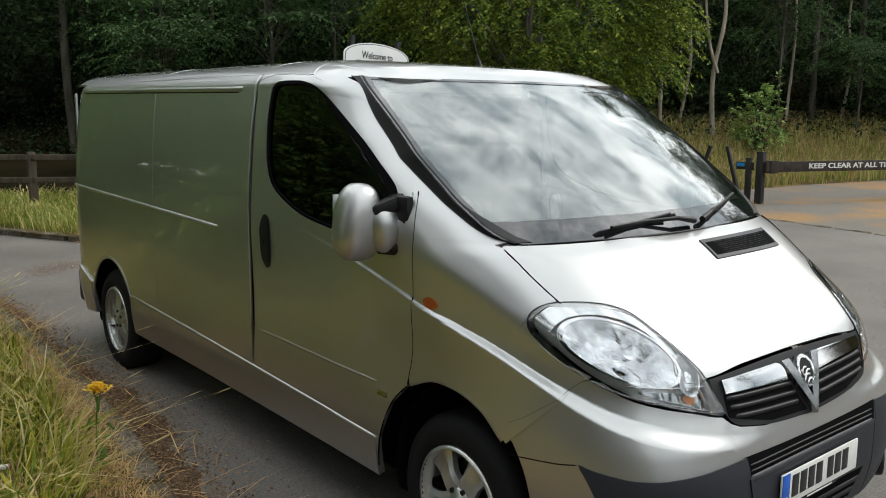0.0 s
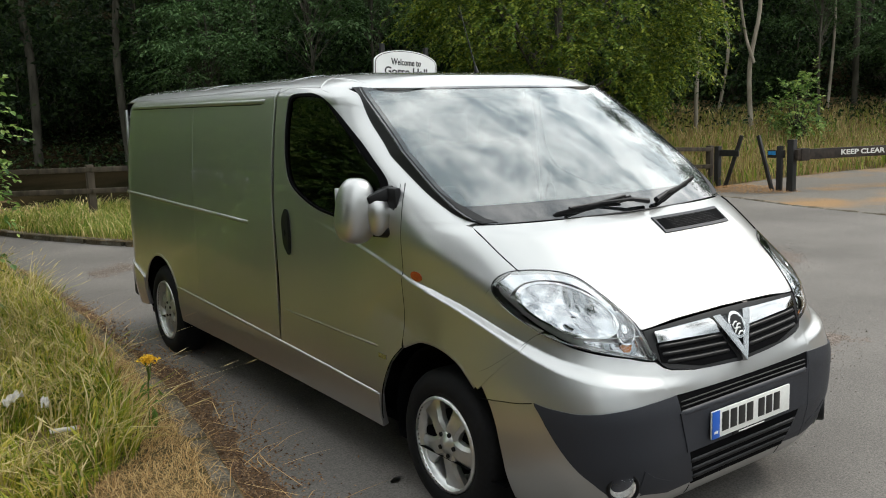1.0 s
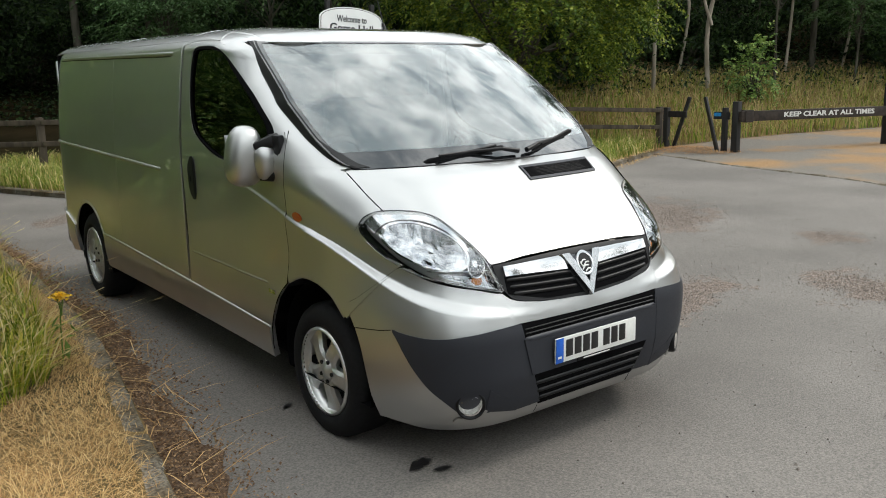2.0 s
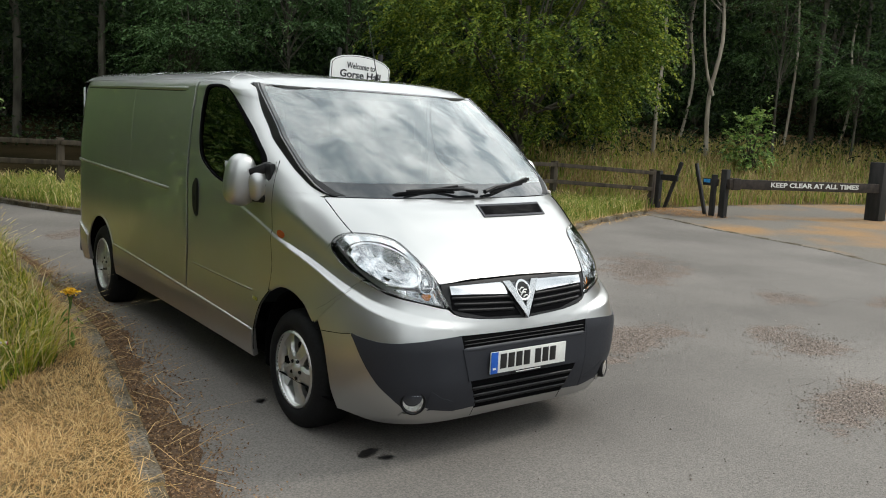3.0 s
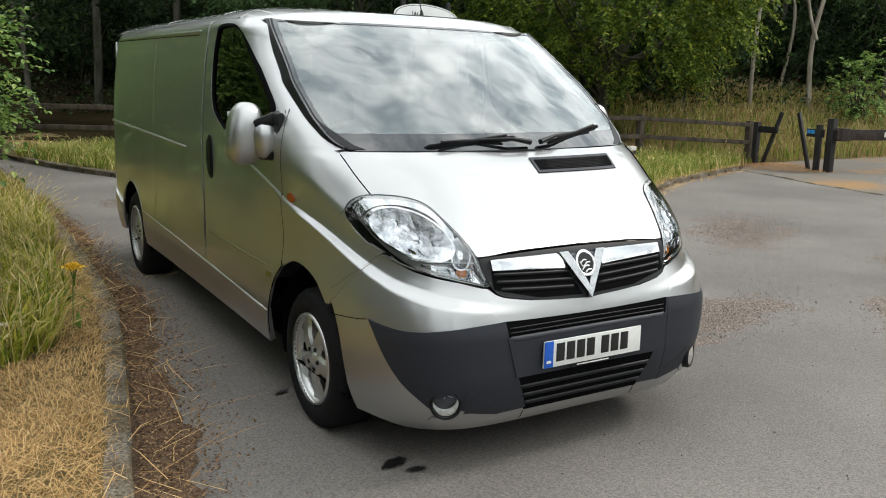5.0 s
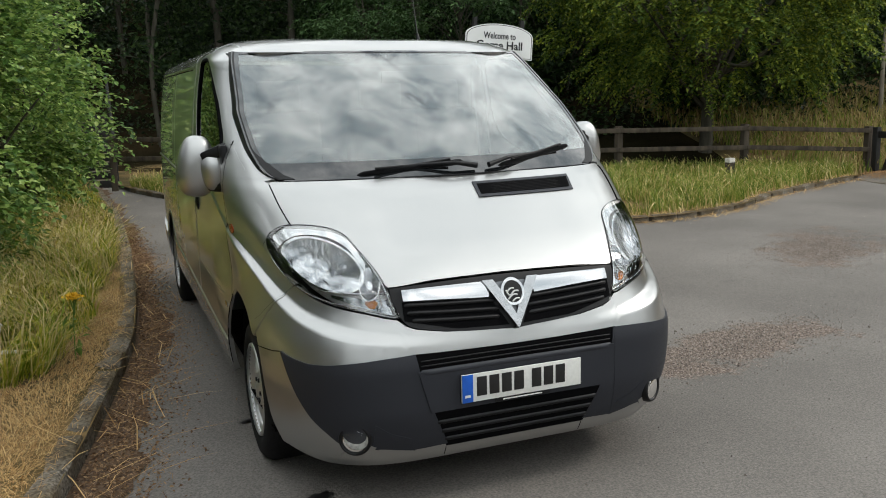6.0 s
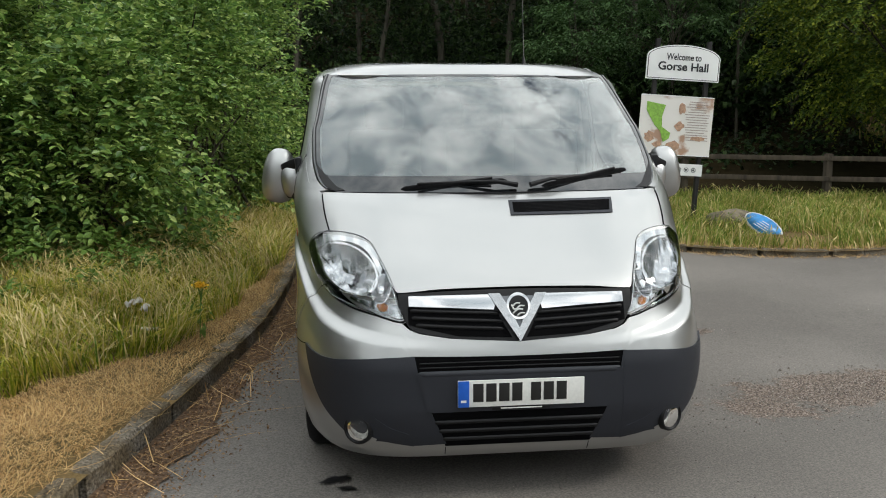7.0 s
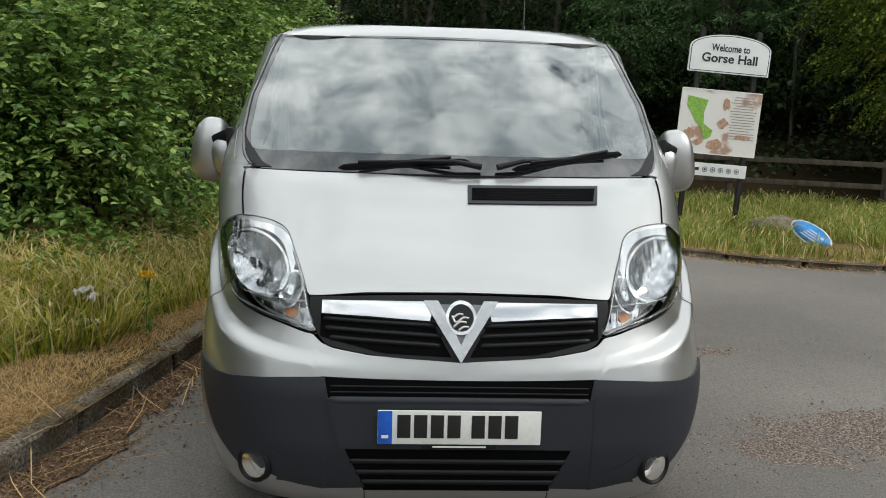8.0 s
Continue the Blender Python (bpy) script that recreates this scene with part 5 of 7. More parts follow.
def leaf_mesh(name, at, size, material, rng, up=.8, slim=.55, parent=None, spreadsize=.35, label=""):
    n = len(at)
    t, s, nor = turn_rows(rng, n, up)
    ln = size * (1 + spreadsize * rng.uniform(-1, 1, (n, 1)))
    base, tip = at - t * ln * .5, at + t * ln * .5 - nor * ln * .12
    left, right = at + s * ln * slim * .5 + nor * ln * .06 - t * ln * .05, at - s * ln * slim * .5 + nor * ln * .06 - t * ln * .05
    v = np.stack([base, left, tip, right], 1).reshape(-1, 3)
    k = np.arange(n)[:, None] * 4
    f = np.concatenate([k + [0, 2, 1], k + [0, 3, 2]])
    ob = mesh_ob(name, v, f, material, False)
    return under(ob, parent, label)


def clumped(rng, n, clumps, spread_):
    """n points round clump centres, flattened a little."""
    c = clumps[rng.integers(0, len(clumps), n)]
    d = rng.normal(size=(n, 3)) * [1, 1, .7]
    return c + d * spread_


def shell_points(rng, n, radii, inner=.55, low=-1.0):
    d = rng.normal(size=(n * 3, 3))
    d /= np.linalg.norm(d, axis=1, keepdims=True)
    d = d[d[:, 2] > low][:n]
    return d * (inner + (1 - inner) * rng.uniform(0, 1, (len(d), 1)) ** .6) * radii


def leaf_six(name, at, t, nor, ln, slim, material, parent=None, label=""):
    """Leaves of six corners, folded along the midrib, at given places, ways and normals."""
    n = len(at)
    s = np.cross(nor, t)
    w = ln * slim * .5
    base, tip = at, at + t * ln - nor * ln * .14
    l1, r1 = at + t * ln * .30 + s * w * .85 + nor * ln * .05, at + t * ln * .30 - s * w * .85 + nor * ln * .05
    l2, r2 = at + t * ln * .62 + s * w * .80 + nor * ln * .02, at + t * ln * .62 - s * w * .80 + nor * ln * .02
    v = np.stack([base, l1, l2, tip, r2, r1], 1).reshape(-1, 3)
    k = np.arange(n)[:, None] * 6
    f = np.concatenate([k + [0, 2, 1], k + [0, 3, 2], k + [0, 4, 3], k + [0, 5, 4]])
    return under(mesh_ob(name, v, f, material, False), parent, label)


def sprays(name, rng, roots, ways, count, length, size, slim, material, parent, droop=.35, lift=1.0):
    """Twigs that bend down under their own weight, each with leaves to both sides."""
    m = len(roots)
    ways = ways / np.linalg.norm(ways, axis=1, keepdims=True)
    ln = length * rng.uniform(.55, 1.3, m)
    t = np.tile((np.arange(count) + .5) / count, m)
    k = np.repeat(np.arange(m), count)
    down = np.array([0, 0, -1.0])
    at = roots[k] + ways[k] * (ln[k] * t)[:, None] + down * (droop * ln[k] * t**2)[:, None] + rng.normal(size=(len(k), 3)) * .012
    run = ways[k] + down * (2 * droop * t)[:, None]
    run /= np.linalg.norm(run, axis=1, keepdims=True)
    side = np.cross(run, [0, 0, 1.0]) + 1e-6
    side /= np.linalg.norm(side, axis=1, keepdims=True)
    sign = np.where(np.arange(len(k)) % 2, 1, -1)[:, None]
    way = run * .55 + side * sign * rng.uniform(.5, 1.0, (len(k), 1)) + rng.normal(size=(len(k), 3)) * .25
    way /= np.linalg.norm(way, axis=1, keepdims=True)
    nor = np.array([0, 0, lift]) + rng.normal(size=(len(k), 3)) * .45
    nor -= (nor * way).sum(1, keepdims=True) * way
    nor /= np.linalg.norm(nor, axis=1, keepdims=True)
    size_ = size * rng.uniform(.6, 1.25, (len(k), 1))
    return leaf_six(name, at, way, nor, size_, slim, material, parent)


def limb(pts, r0, r1, seg=8):
    """A bent tapered limb through points."""
    pts = rounded(pts, len(pts) * 4)
    out, n = [], len(pts)
    run = np.gradient(pts, axis=0)
    run /= np.linalg.norm(run, axis=1, keepdims=True)
    ref = np.array([.3, 1, .1])
    a = np.linspace(0, 2 * np.pi, seg, endpoint=False)
    for i in range(n):
        s = np.cross(run[i], ref)
        s /= np.linalg.norm(s)
        u = np.cross(run[i], s)
        r = r0 + (r1 - r0) * i / (n - 1)
        out.append(pts[i] + r * (np.cos(a)[:, None] * s + np.sin(a)[:, None] * u))
    v = np.concatenate(out)
    f = [[i * seg + j, i * seg + (j + 1) % seg, (i + 1) * seg + (j + 1) % seg, (i + 1) * seg + j] for i in range(n - 1) for j in range(seg)]
    return v, f


def merge(parts_):
    vs, fs, at = [], [], 0
    for v, f in parts_:
        vs.append(v)
        fs += [[q + at for q in face] for face in f]
        at += len(v)
    return np.concatenate(vs), fs


def tall_tree(seed, height, radius, crown_low, leaves, lean=0.0, fork=False, bark_=None, name="tree", label="tall slender woodland tree, its crown coloured dark for shade"):
    rng = np.random.default_rng(seed)
    tree = thing(name, label, "tree", group="woodland trees")
    wob = lambda k: rng.normal(0, .12 * k, 2)
    pts = [(0, 0, -.3)] + [(lean * z + wob(1)[0], wob(1)[1], z) for z in np.linspace(height * .2, height, 5)]
    limbs = [limb(pts, radius, radius * .3)]
    tips = []
    for i in range(12):
        z = rng.uniform(max(crown_low, height * .2), height * .95)
        q = rng.uniform(0, 2 * np.pi)
        ln = rng.uniform(1.0, 2.6) * (1 - .4 * z / height)
        o = np.array([lean * z, 0, z])
        e = o + [math.cos(q) * ln, math.sin(q) * ln, ln * rng.uniform(.1, .7)]
        limbs.append(limb([o, (o + e) / 2 + [0, 0, .12], e], radius * .28, .012, 5))
        tips += [e, (o + e) / 2]
    if fork:
        limbs.append(limb([(0, 0, height * .22), (-.35, .1, height * .32), (-.55, .2, height * .5), (-.7, .3, height * .9)], radius * .7, radius * .2))
    v, f = merge(limbs)
    under(mesh_ob("trunk", v, f, bark_ or bark), tree)
    tips = np.array(tips)
    extra = np.stack([rng.normal(0, 1.5, 16), rng.normal(0, 1.5, 16), rng.uniform(crown_low, height * 1.05, 16)], -1)
    at = clumped(rng, leaves, np.concatenate([tips, extra]), .48)
    leaf_mesh("crown", at, .17, shaded_wood_leaf, rng, up=1.2, parent=tree)
    return tree


def shrub(seed, radius, height, leaves, size, material, name="shrub", label="leafy shrub coloured dark for the shade under the trees", up=.8, clumps=40, spread_=.22):
    rng = np.random.default_rng(seed)
    bush = thing(name, label, "bush", group="shrubs")
    cen = shell_points(rng, clumps, np.array([radius, radius, height * .5]), .5) + [0, 0, height * .52]
    limbs = [limb([(rng.normal(0, .1), rng.normal(0, .1), -.1), tuple(c * [.4, .4, .5]), tuple(c)], .035, .008, 5) for c in cen[::3]]
    v, f = merge(limbs)
    under(mesh_ob("stem", v, f, bark), bush)
    leaf_mesh("crown", clumped(rng, leaves, cen, spread_), size, material, rng, up=up, parent=bush)
    return bush


def on_bank(x, y, turn=0.0, size=1.0):
    return Matrix.Translation((x, y, float(bank_z(np.array(x), np.array(y))))) @ Matrix.Rotation(turn, 4, "Z") @ Matrix.Scale(size, 4)


def place_thing(ob, m):
    ob.matrix_basis = m
    return ob


def copies(ob, m):
    got = copy_thing(ob, m)
    got.matrix_basis = m
    return got


rng = np.random.default_rng(7)
kinds = [tall_tree(1, 14.5, .115, 2.6, 5200), tall_tree(2, 16.0, .13, 3.2, 5200, .03), tall_tree(3, 12.0, .085, 1.8, 5200, -.04), tall_tree(4, 15.0, .105, 2.8, 5200, .02)]
low_kinds = [shrub(11, 1.5, 2.6, 3600, .16, shaded_wood_leaf), shrub(12, 1.9, 3.4, 4200, .17, shaded_wood_leaf), shrub(13, 1.3, 1.6, 3000, .15, shaded_wood_leaf)]
spots = [(4.7, 24.5), (6.2, 23.4), (6.6, 23.6), (8.0, 22.2), (10.6, 24.0), (2.4, 26.0), (0.4, 24.5), (-2.2, 23.5), (-4.5, 22.0)]


def depth_in(x, y):
    """How far a place lies behind the foot of the bank; less than 0 on the road's side."""
    s = float(gap_to(np.array(x), np.array(y), BANK))
    inside = y > np.interp(x, [p[0] for p in BANK], [p[1] for p in BANK]) if x < 56 else True
    return s if inside else -s


tries = 0
while len(spots) < 150 and tries < 20000:
    tries += 1
    x, y = rng.uniform(-26, 66), rng.uniform(-20, 50)
    s = depth_in(x, y)
    if (11 if x < 13 else 7.5) < s < 34 and all((x - a) ** 2 + (y - b) ** 2 > 3.2 for a, b in spots):
        spots.append((x, y))
used = set()
for i, (x, y) in enumerate(spots):
    k = i % len(kinds)
    m = on_bank(x, y, rng.uniform(0, 6.28), rng.uniform(.85, 1.15))
    if k in used:
        copies(kinds[k], m)
    else:
        used.add(k)
        place_thing(kinds[k], m)
used = set()
n_low = 0
while n_low < 110:
    x, y = rng.uniform(-20, 56), rng.uniform(-12, 40)
    s = depth_in(x, y)
    if (9.0 if x < 12 else 5.5) < s < 22:
        k = n_low % 3
        m = on_bank(x, y, rng.uniform(0, 6.28), rng.uniform(.8, 1.3))
        if k in used:
            copies(low_kinds[k], m)
        else:
            used.add(k)
            place_thing(low_kinds[k], m)
        n_low += 1
# ivy and brambles on the slope, their shade put into the leaf colour
r9 = np.random.default_rng(17)
x, y = r9.uniform(-14, 40, 90000), r9.uniform(8, 34, 90000)
thin = r9.uniform(size=90000) < np.interp(x, [0, 6], [.35, .8])
x, y = x[thin], y[thin]
s = gap_to(x, y, BANK)
ok = (y > np.interp(x, [p[0] for p in BANK], [p[1] for p in BANK])) & (s > np.interp(x, [-5, 0, 5, 9, 13, 60], [3.0, 3.4, 7.0, 6.0, 4.5, 4.5])) & (s < 20)
at = np.stack([x[ok], y[ok], bank_z(x[ok], y[ok]) + r9.exponential(.16, ok.sum())], -1)
tagged(leaf_mesh("undergrowth", at, .15, shaded_wood_leaf, r9, 1.5, .6), "ivy and bramble leaves coloured dark for shade, covering the woodland slope", "undergrowth", kind="stuff")
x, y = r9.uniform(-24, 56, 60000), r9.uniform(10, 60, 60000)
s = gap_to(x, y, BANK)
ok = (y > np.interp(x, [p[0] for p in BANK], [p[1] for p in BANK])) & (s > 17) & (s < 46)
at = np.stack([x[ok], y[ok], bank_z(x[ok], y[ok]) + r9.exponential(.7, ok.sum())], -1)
tagged(leaf_mesh("far_undergrowth", at, .34, shaded_wood_leaf, r9, 1.2, .6), "undergrowth deep in the wood, coloured dark for shade", "undergrowth", kind="stuff")


def understorey(seed, top):
    """A slight young tree whose leafy sprays catch the light before the dark wood."""
    rng = np.random.default_rng(seed)
    tree = thing("young_tree", "slight young tree with pale green sprays before the dark wood", "tree", group="young trees")
    c = shell_points(rng, 30, np.array([1.25, 1.25, top * .36]), .25) + [0, 0, top * .68]
    v, f = merge([limb([(0, 0, -.3), (.05, .04, top * .35), (.0, .08, top * .7), (.06, 0, top)], .05, .012, 6)] + [limb([(0, 0, float(q[2]) * .7), tuple(q * [.6, .6, .94]), tuple(q)], .014, .005, 4) for q in c])
    under(mesh_ob("trunk", v, f, bark), tree)
    roots = c[rng.integers(0, len(c), 300)] + rng.normal(size=(300, 3)) * [.28, .28, .10]
    ways = (roots - [0, 0, top * .6]) * [1, 1, .15] + rng.normal(size=(300, 3)) * [.6, .6, .15]
    sprays("crown", rng, roots, ways, 16, .60, .125, .42, young_leaf, tree, .45, 2.2)
    return tree


young = [understorey(61, 5.2), understorey(62, 6.6), understorey(63, 4.0)]
for i, (x, y, k) in enumerate(((7.4, 17.6, 1.0), (8.9, 17.0, .9), (5.4, 19.5, 1.0), (11.6, 19.5, 1.15), (23.6, 13.4, 1.0), (26.5, 12.2, .95), (29.5, 11.6, 1.0), (15.2, 17.8, 1.1), (6.4, 21.5, 1.25))):
    m = on_bank(x, y, i * 2.1, k)
    if i < 3:
        place_thing(young[i], m)
    else:
        copies(young[i % 3], m)
# pale trunks beyond the gate
for seed, x, y, h, r, lean, fork in ((21, 20.25, 13.6, 9.5, .080, .02, True), (22, 18.3, 14.2, 9.0, .065, .05, False), (23, 22.5, 16.5, 10.0, .06, .05, False), (24, 26.0, 14.5, 9.0, .055, .03, False), (25, 29.0, 14.0, 9.0, .055, .02, False)):
    place_thing(tall_tree(seed, h, r, 4.6, 2600, lean, fork, pale_bark, label="slender pale-barked tree on the bank"), on_bank(x, y))


# hawthorn-like tree behind the fence
def broad_tree():
    rng = np.random.default_rng(33)
    tree = thing("broad_tree", "broad bushy tree with small yellow-green leaves behind the fence", "tree")
    clump_c = shell_points(rng, 260, np.array([3.5, 3.1, 3.1]), .60, -.85) + [0, 0, 4.1]
    clump_c[:, :2] *= (1 + .10 * rng.normal(size=(len(clump_c), 1)))
    limbs = [limb([(0, 0, -.3), (.05, 0, .9), (.0, .1, 2.0), (.1, 0, 4.2)], .17, .06)]
    for c in clump_c[::9]:
        limbs.append(limb([(0, 0, rng.uniform(.8, 2.2)), tuple(c * [.5, .5, .7]), tuple(c)], .055, .01, 5))
    v, f = merge(limbs)
    under(mesh_ob("trunk", v, f, bark), tree)
    roots = clump_c[rng.integers(0, len(clump_c), 4600)] + rng.normal(size=(4600, 3)) * [.20, .20, .16]
    ways = (roots - [0, 0, 3.2]) * [1, 1, .5] + rng.normal(size=(4600, 3)) * 1.0
    sprays("crown", rng, roots, ways, 26, .55, .085, .62, bush_leaf, tree, .55)
    return tree


place_thing(broad_tree(), on_bank(10.9, 12.3))
# hedge beside the verge
def hedge_shrub(seed, r, h, twigs, size):
    rng = np.random.default_rng(seed)
    bush = thing("hedge_shrub", "dense bright green hedge shrub overhanging the verge", "bush", group="hedge shrubs")
    c = shell_points(rng, 44, np.array([r, r, h * .5]), .45) + [0, 0, h * .5]
    c = c * (1 + .16 * rng.normal(size=(len(c), 1)))
    c[:, 2] = np.maximum(c[:, 2], .25)
    v, f = merge([limb([(rng.normal(0, .25), rng.normal(0, .25), -.1), tuple(q * [.45, .45, .5]), tuple(q)], .03, .007, 5) for q in c[::2]])
    under(mesh_ob("stem", v, f, bark), bush)
    roots = c[rng.integers(0, len(c), twigs)] + rng.normal(size=(twigs, 3)) * [.22, .22, .17]
    ways = (roots - [0, 0, h * .38]) * [1, 1, .8] / max(r, .1) + rng.normal(size=(twigs, 3)) * .6 + [0, 0, .25]
    sprays("crown", rng, roots, ways, 15, .46, size, .70, hedge_leaf, bush, .40, 1.1)
    return bush


for i, (x, y, r, h, n) in enumerate(((-3.45, 5.9, 1.05, 2.7, 1700), (-4.7, 5.7, 1.4, 3.2, 2000), (-3.1, 7.9, 1.35, 3.6, 2000), (-2.9, 10.6, 1.3, 4.2, 1600), (-5.0, 8.6, 1.8, 4.4, 2000), (-7.2, 6.2, 1.8, 3.6, 1600), (-2.9, 13.6, 1.3, 4.6, 1300), (-6.2, 4.2, 1.3, 2.6, 1400))):
    place_thing(hedge_shrub(50 + i, r, h, int(n * .95), .080), Matrix.Translation((x, y, float(verge_z(np.array(x), np.array(y))) - .1)))


def foot_weed(seed):
    """A low broad-leaved weed."""
    rng = np.random.default_rng(seed)
    weed = thing("hedge_weed", "low broad-leaved weed among the grass at the foot of the hedge", "weed", group="hedge weeds")
    roots = rng.normal(size=(26, 3)) * [.13, .13, .07] + [0, 0, .22]
    sprays("crown", rng, roots, rng.normal(size=(26, 3)) * .8 + [0, 0, .5], 9, .22, .06, .6, weed_leaf, weed, .5, 1.4)
    return weed


first_weed = foot_weed(71)
for i, (x, y, k) in enumerate(((-2.55, 4.3, 1.1), (-3.0, 4.7, 1.3), (-2.3, 5.3, .9), (-3.5, 4.4, 1.2), (-2.75, 3.7, .8), (-4.1, 4.0, 1.3), (-2.2, 6.4, 1.0), (-3.3, 3.2, .9))):
    m = Matrix.Translation((x, y, float(verge_z(np.array(x), np.array(y))))) @ Matrix.Rotation(i * 1.7, 4, "Z") @ Matrix.Scale(k, 4)
    if i == 0:
        place_thing(first_weed, m)
    else:
        copies(first_weed, m)


sapling = hedge_shrub(41, .42, 1.9, 150, .11)
tagged(sapling, "bright green sapling on the grass bank", "tree", "saplings")
sapling.name = "sapling"
place_thing(sapling, on_bank(20.6, 12.3))
# unseen tall trees behind the hedge, added to block sky from wing and flank
r6 = np.random.default_rng(29)
for i in range(11):
    x, y = -8.8 - 2.3 * (i % 3) + r6.uniform(-.6, .6), -6.0 + 1.9 * i + r6.uniform(-.5, .5)
    copies(kinds[i % 4], Matrix.Translation((x, y, .1)) @ Matrix.Rotation(r6.uniform(0, 6.28), 4, "Z") @ Matrix.Scale(r6.uniform(.72, .92), 4))
# trees and tall hedge that close the lane on the side of the verge and behind
r7 = np.random.default_rng(23)
for i, (x, y) in enumerate([(-8.5, 1.5), (-9.0, -2.0), (-8.2, -5.5), (-9.5, -9.0), (-12.0, -3.5), (-12.5, 3.0), (-7.5, -13.0), (-4.0, -17.0), (0.5, -18.5), (4.5, -17.5), (8.5, -18.0), (12.5, -15.5), (16.0, -18.0), (20.0, -14.0), (-11.0, 8.0), (-9.5, 12.0)]):
    copies(kinds[i % 4], Matrix.Translation((x, y, 0)) @ Matrix.Rotation(r7.uniform(0, 6.28), 4, "Z") @ Matrix.Scale(r7.uniform(.62, .8), 4))
    copies(low_kinds[i % 2], Matrix.Translation((x + r7.uniform(.5, 1.5), y + r7.uniform(-1, 1), 0)) @ Matrix.Rotation(r7.uniform(0, 6.28), 4, "Z") @ Matrix.Scale(r7.uniform(1.0, 1.4), 4))
    copies(low_kinds[i % 2], Matrix.Translation((x + r7.uniform(-1, 1), y + r7.uniform(1.2, 2.2), 0)) @ Matrix.Rotation(r7.uniform(0, 6.28), 4, "Z") @ Matrix.Scale(r7.uniform(1.0, 1.4), 4))


def blades(name, at, height, material, rng, label, bend=.5, width=.006, heads=0.0):
    """Grass: three-sided tapering blades, each bent its own way; some carry a seed head."""
    n = len(at)
    drift = 2.5 * np.sin(at[:, 0] * 2.3 + 1.7 * np.sin(at[:, 1] * 1.9)) + 2.0 * np.sin(at[:, 1] * 3.1 + at[:, 0])
    q = drift + rng.normal(0, 1.1, n)
    tuft = .72 + .28 * np.sin(at[:, 0] * 9.1 + 2 * np.sin(at[:, 1] * 5.3)) * np.sin(at[:, 1] * 8.3 + 1.3 * np.sin(at[:, 0] * 6.1))
    h = height * tuft * rng.uniform(.35, 1.2, n)
    lean = np.stack([np.cos(q), np.sin(q), 0 * q], -1) * (h * bend * rng.uniform(.2, 1.2, n))[:, None]
    side = np.stack([-np.sin(q), np.cos(q), 0 * q], -1) * width * rng.uniform(.7, 1.4, n)[:, None]
    up = np.stack([0 * h, 0 * h, h], -1)
    v = np.stack([at - side, at + side, at + up * .55 + lean * .3 - side * .8, at + up * .55 + lean * .3 + side * .8, at + up * (1 - .18 * bend) + lean], 1)
    k = np.arange(n)[:, None] * 5
    f = np.concatenate([k + [0, 1, 3], k + [0, 3, 2], k + [2, 3, 4]])
    v = v.reshape(-1, 3)
    if heads:
        pick = np.flatnonzero(rng.uniform(size=n) < heads)
        tip = (at + up * (1 - .18 * bend) + lean)[pick]
        d = (up * .4 + lean)[pick]
        d /= np.linalg.norm(d, axis=1, keepdims=True)
        s2 = side[pick] * 1.6
        hv = np.stack([tip - d * .05, tip + s2, tip + d * .06, tip - s2], 1).reshape(-1, 3)
        k2 = len(v) + np.arange(len(pick))[:, None] * 4
        f = np.concatenate([f, k2 + [0, 1, 2], k2 + [0, 2, 3]])
        v = np.concatenate([v, hv])
    return tagged(mesh_ob(name, v, f, material, False), label, "grass", kind="stuff")


def scatter(rng, n, x0, x1, y0, y1, keep, height):
    x, y = rng.uniform(x0, x1, n), rng.uniform(y0, y1, n)
    ok = keep(x, y)
    x, y = x[ok], y[ok]
    return np.stack([x, y, height(x, y)], -1)


kerb_x = lambda y: np.interp(y, [p[1] for p in LEFT_KERB], [p[0] for p in LEFT_KERB])
rng = np.random.default_rng(99)
bare = lambda x, y: (kerb_x(y) - x) < np.interp(y, [-3, .4, 1.3, 2.1, 4, 9], [1.0, .98, .76, .42, .22, .12]) + (.16 * np.sin(y * 1.9) + .10 * np.sin(y * 5.3) + .05 * np.sin(x * 9 + y * 11)) * np.interp(y, [.5, 2], [1, .35])
near_litter = lambda x, y: np.hypot((x + 2.14) / .16, (y - 2.42) / .26) < 1
tall_ok = lambda x, y: (x < kerb_x(y) - .14) & ~bare(x, y) & ~near_litter(x, y)
at = scatter(rng, 62000, -4.6, -1.2, -1.0, 9.0, lambda x, y: tall_ok(x, y) & (rng.uniform(size=len(x)) < np.interp(y, [-1, 5, 9], [1, .9, .5])), verge_z)
blades("verge_grass", at, .30, grass_green, rng, "long unmown grass with seed heads on the verge", 1.25, .0042, .05)
at = scatter(rng, 20000, -4.6, -1.2, -3.0, 9.0, tall_ok, verge_z)
blades("dry_verge_grass", at, .42, grass_dry, rng, "straw-coloured dry grass among the green", 1.35, .0034, .35)
at = scatter(rng, 60000, -8.0, -1.2, -3.0, 13.0, lambda x, y: (x < kerb_x(y) - .16) & ~bare(x, y), verge_z)
blades("short_grass", at, .14, grass_green, rng, "short patchy grass", .9, .004)
at = scatter(rng, 80000, -3.6, -1.2, -2.6, 5.0, lambda x, y: (x < kerb_x(y) - .12) & bare(x, y), verge_z)
blades("bare_patch_straw", at, .06, straw, rng, "flattened dry straw on bare soil", 2.6, .0016)
at = scatter(rng, 45000, -11.0, -1.2, -12.0, 17.0, lambda x, y: (x < kerb_x(y) - .25) & ((x < -4.4) | (y < -2.2) | (y > 8.8)), verge_z)
blades("rough_grass", at, .24, bank_green, rng, "rough grass in the shade of the hedge", 1.1, .009, .08)
on_road = lambda x, y: (gap_to(x, y, BANK) > .12)
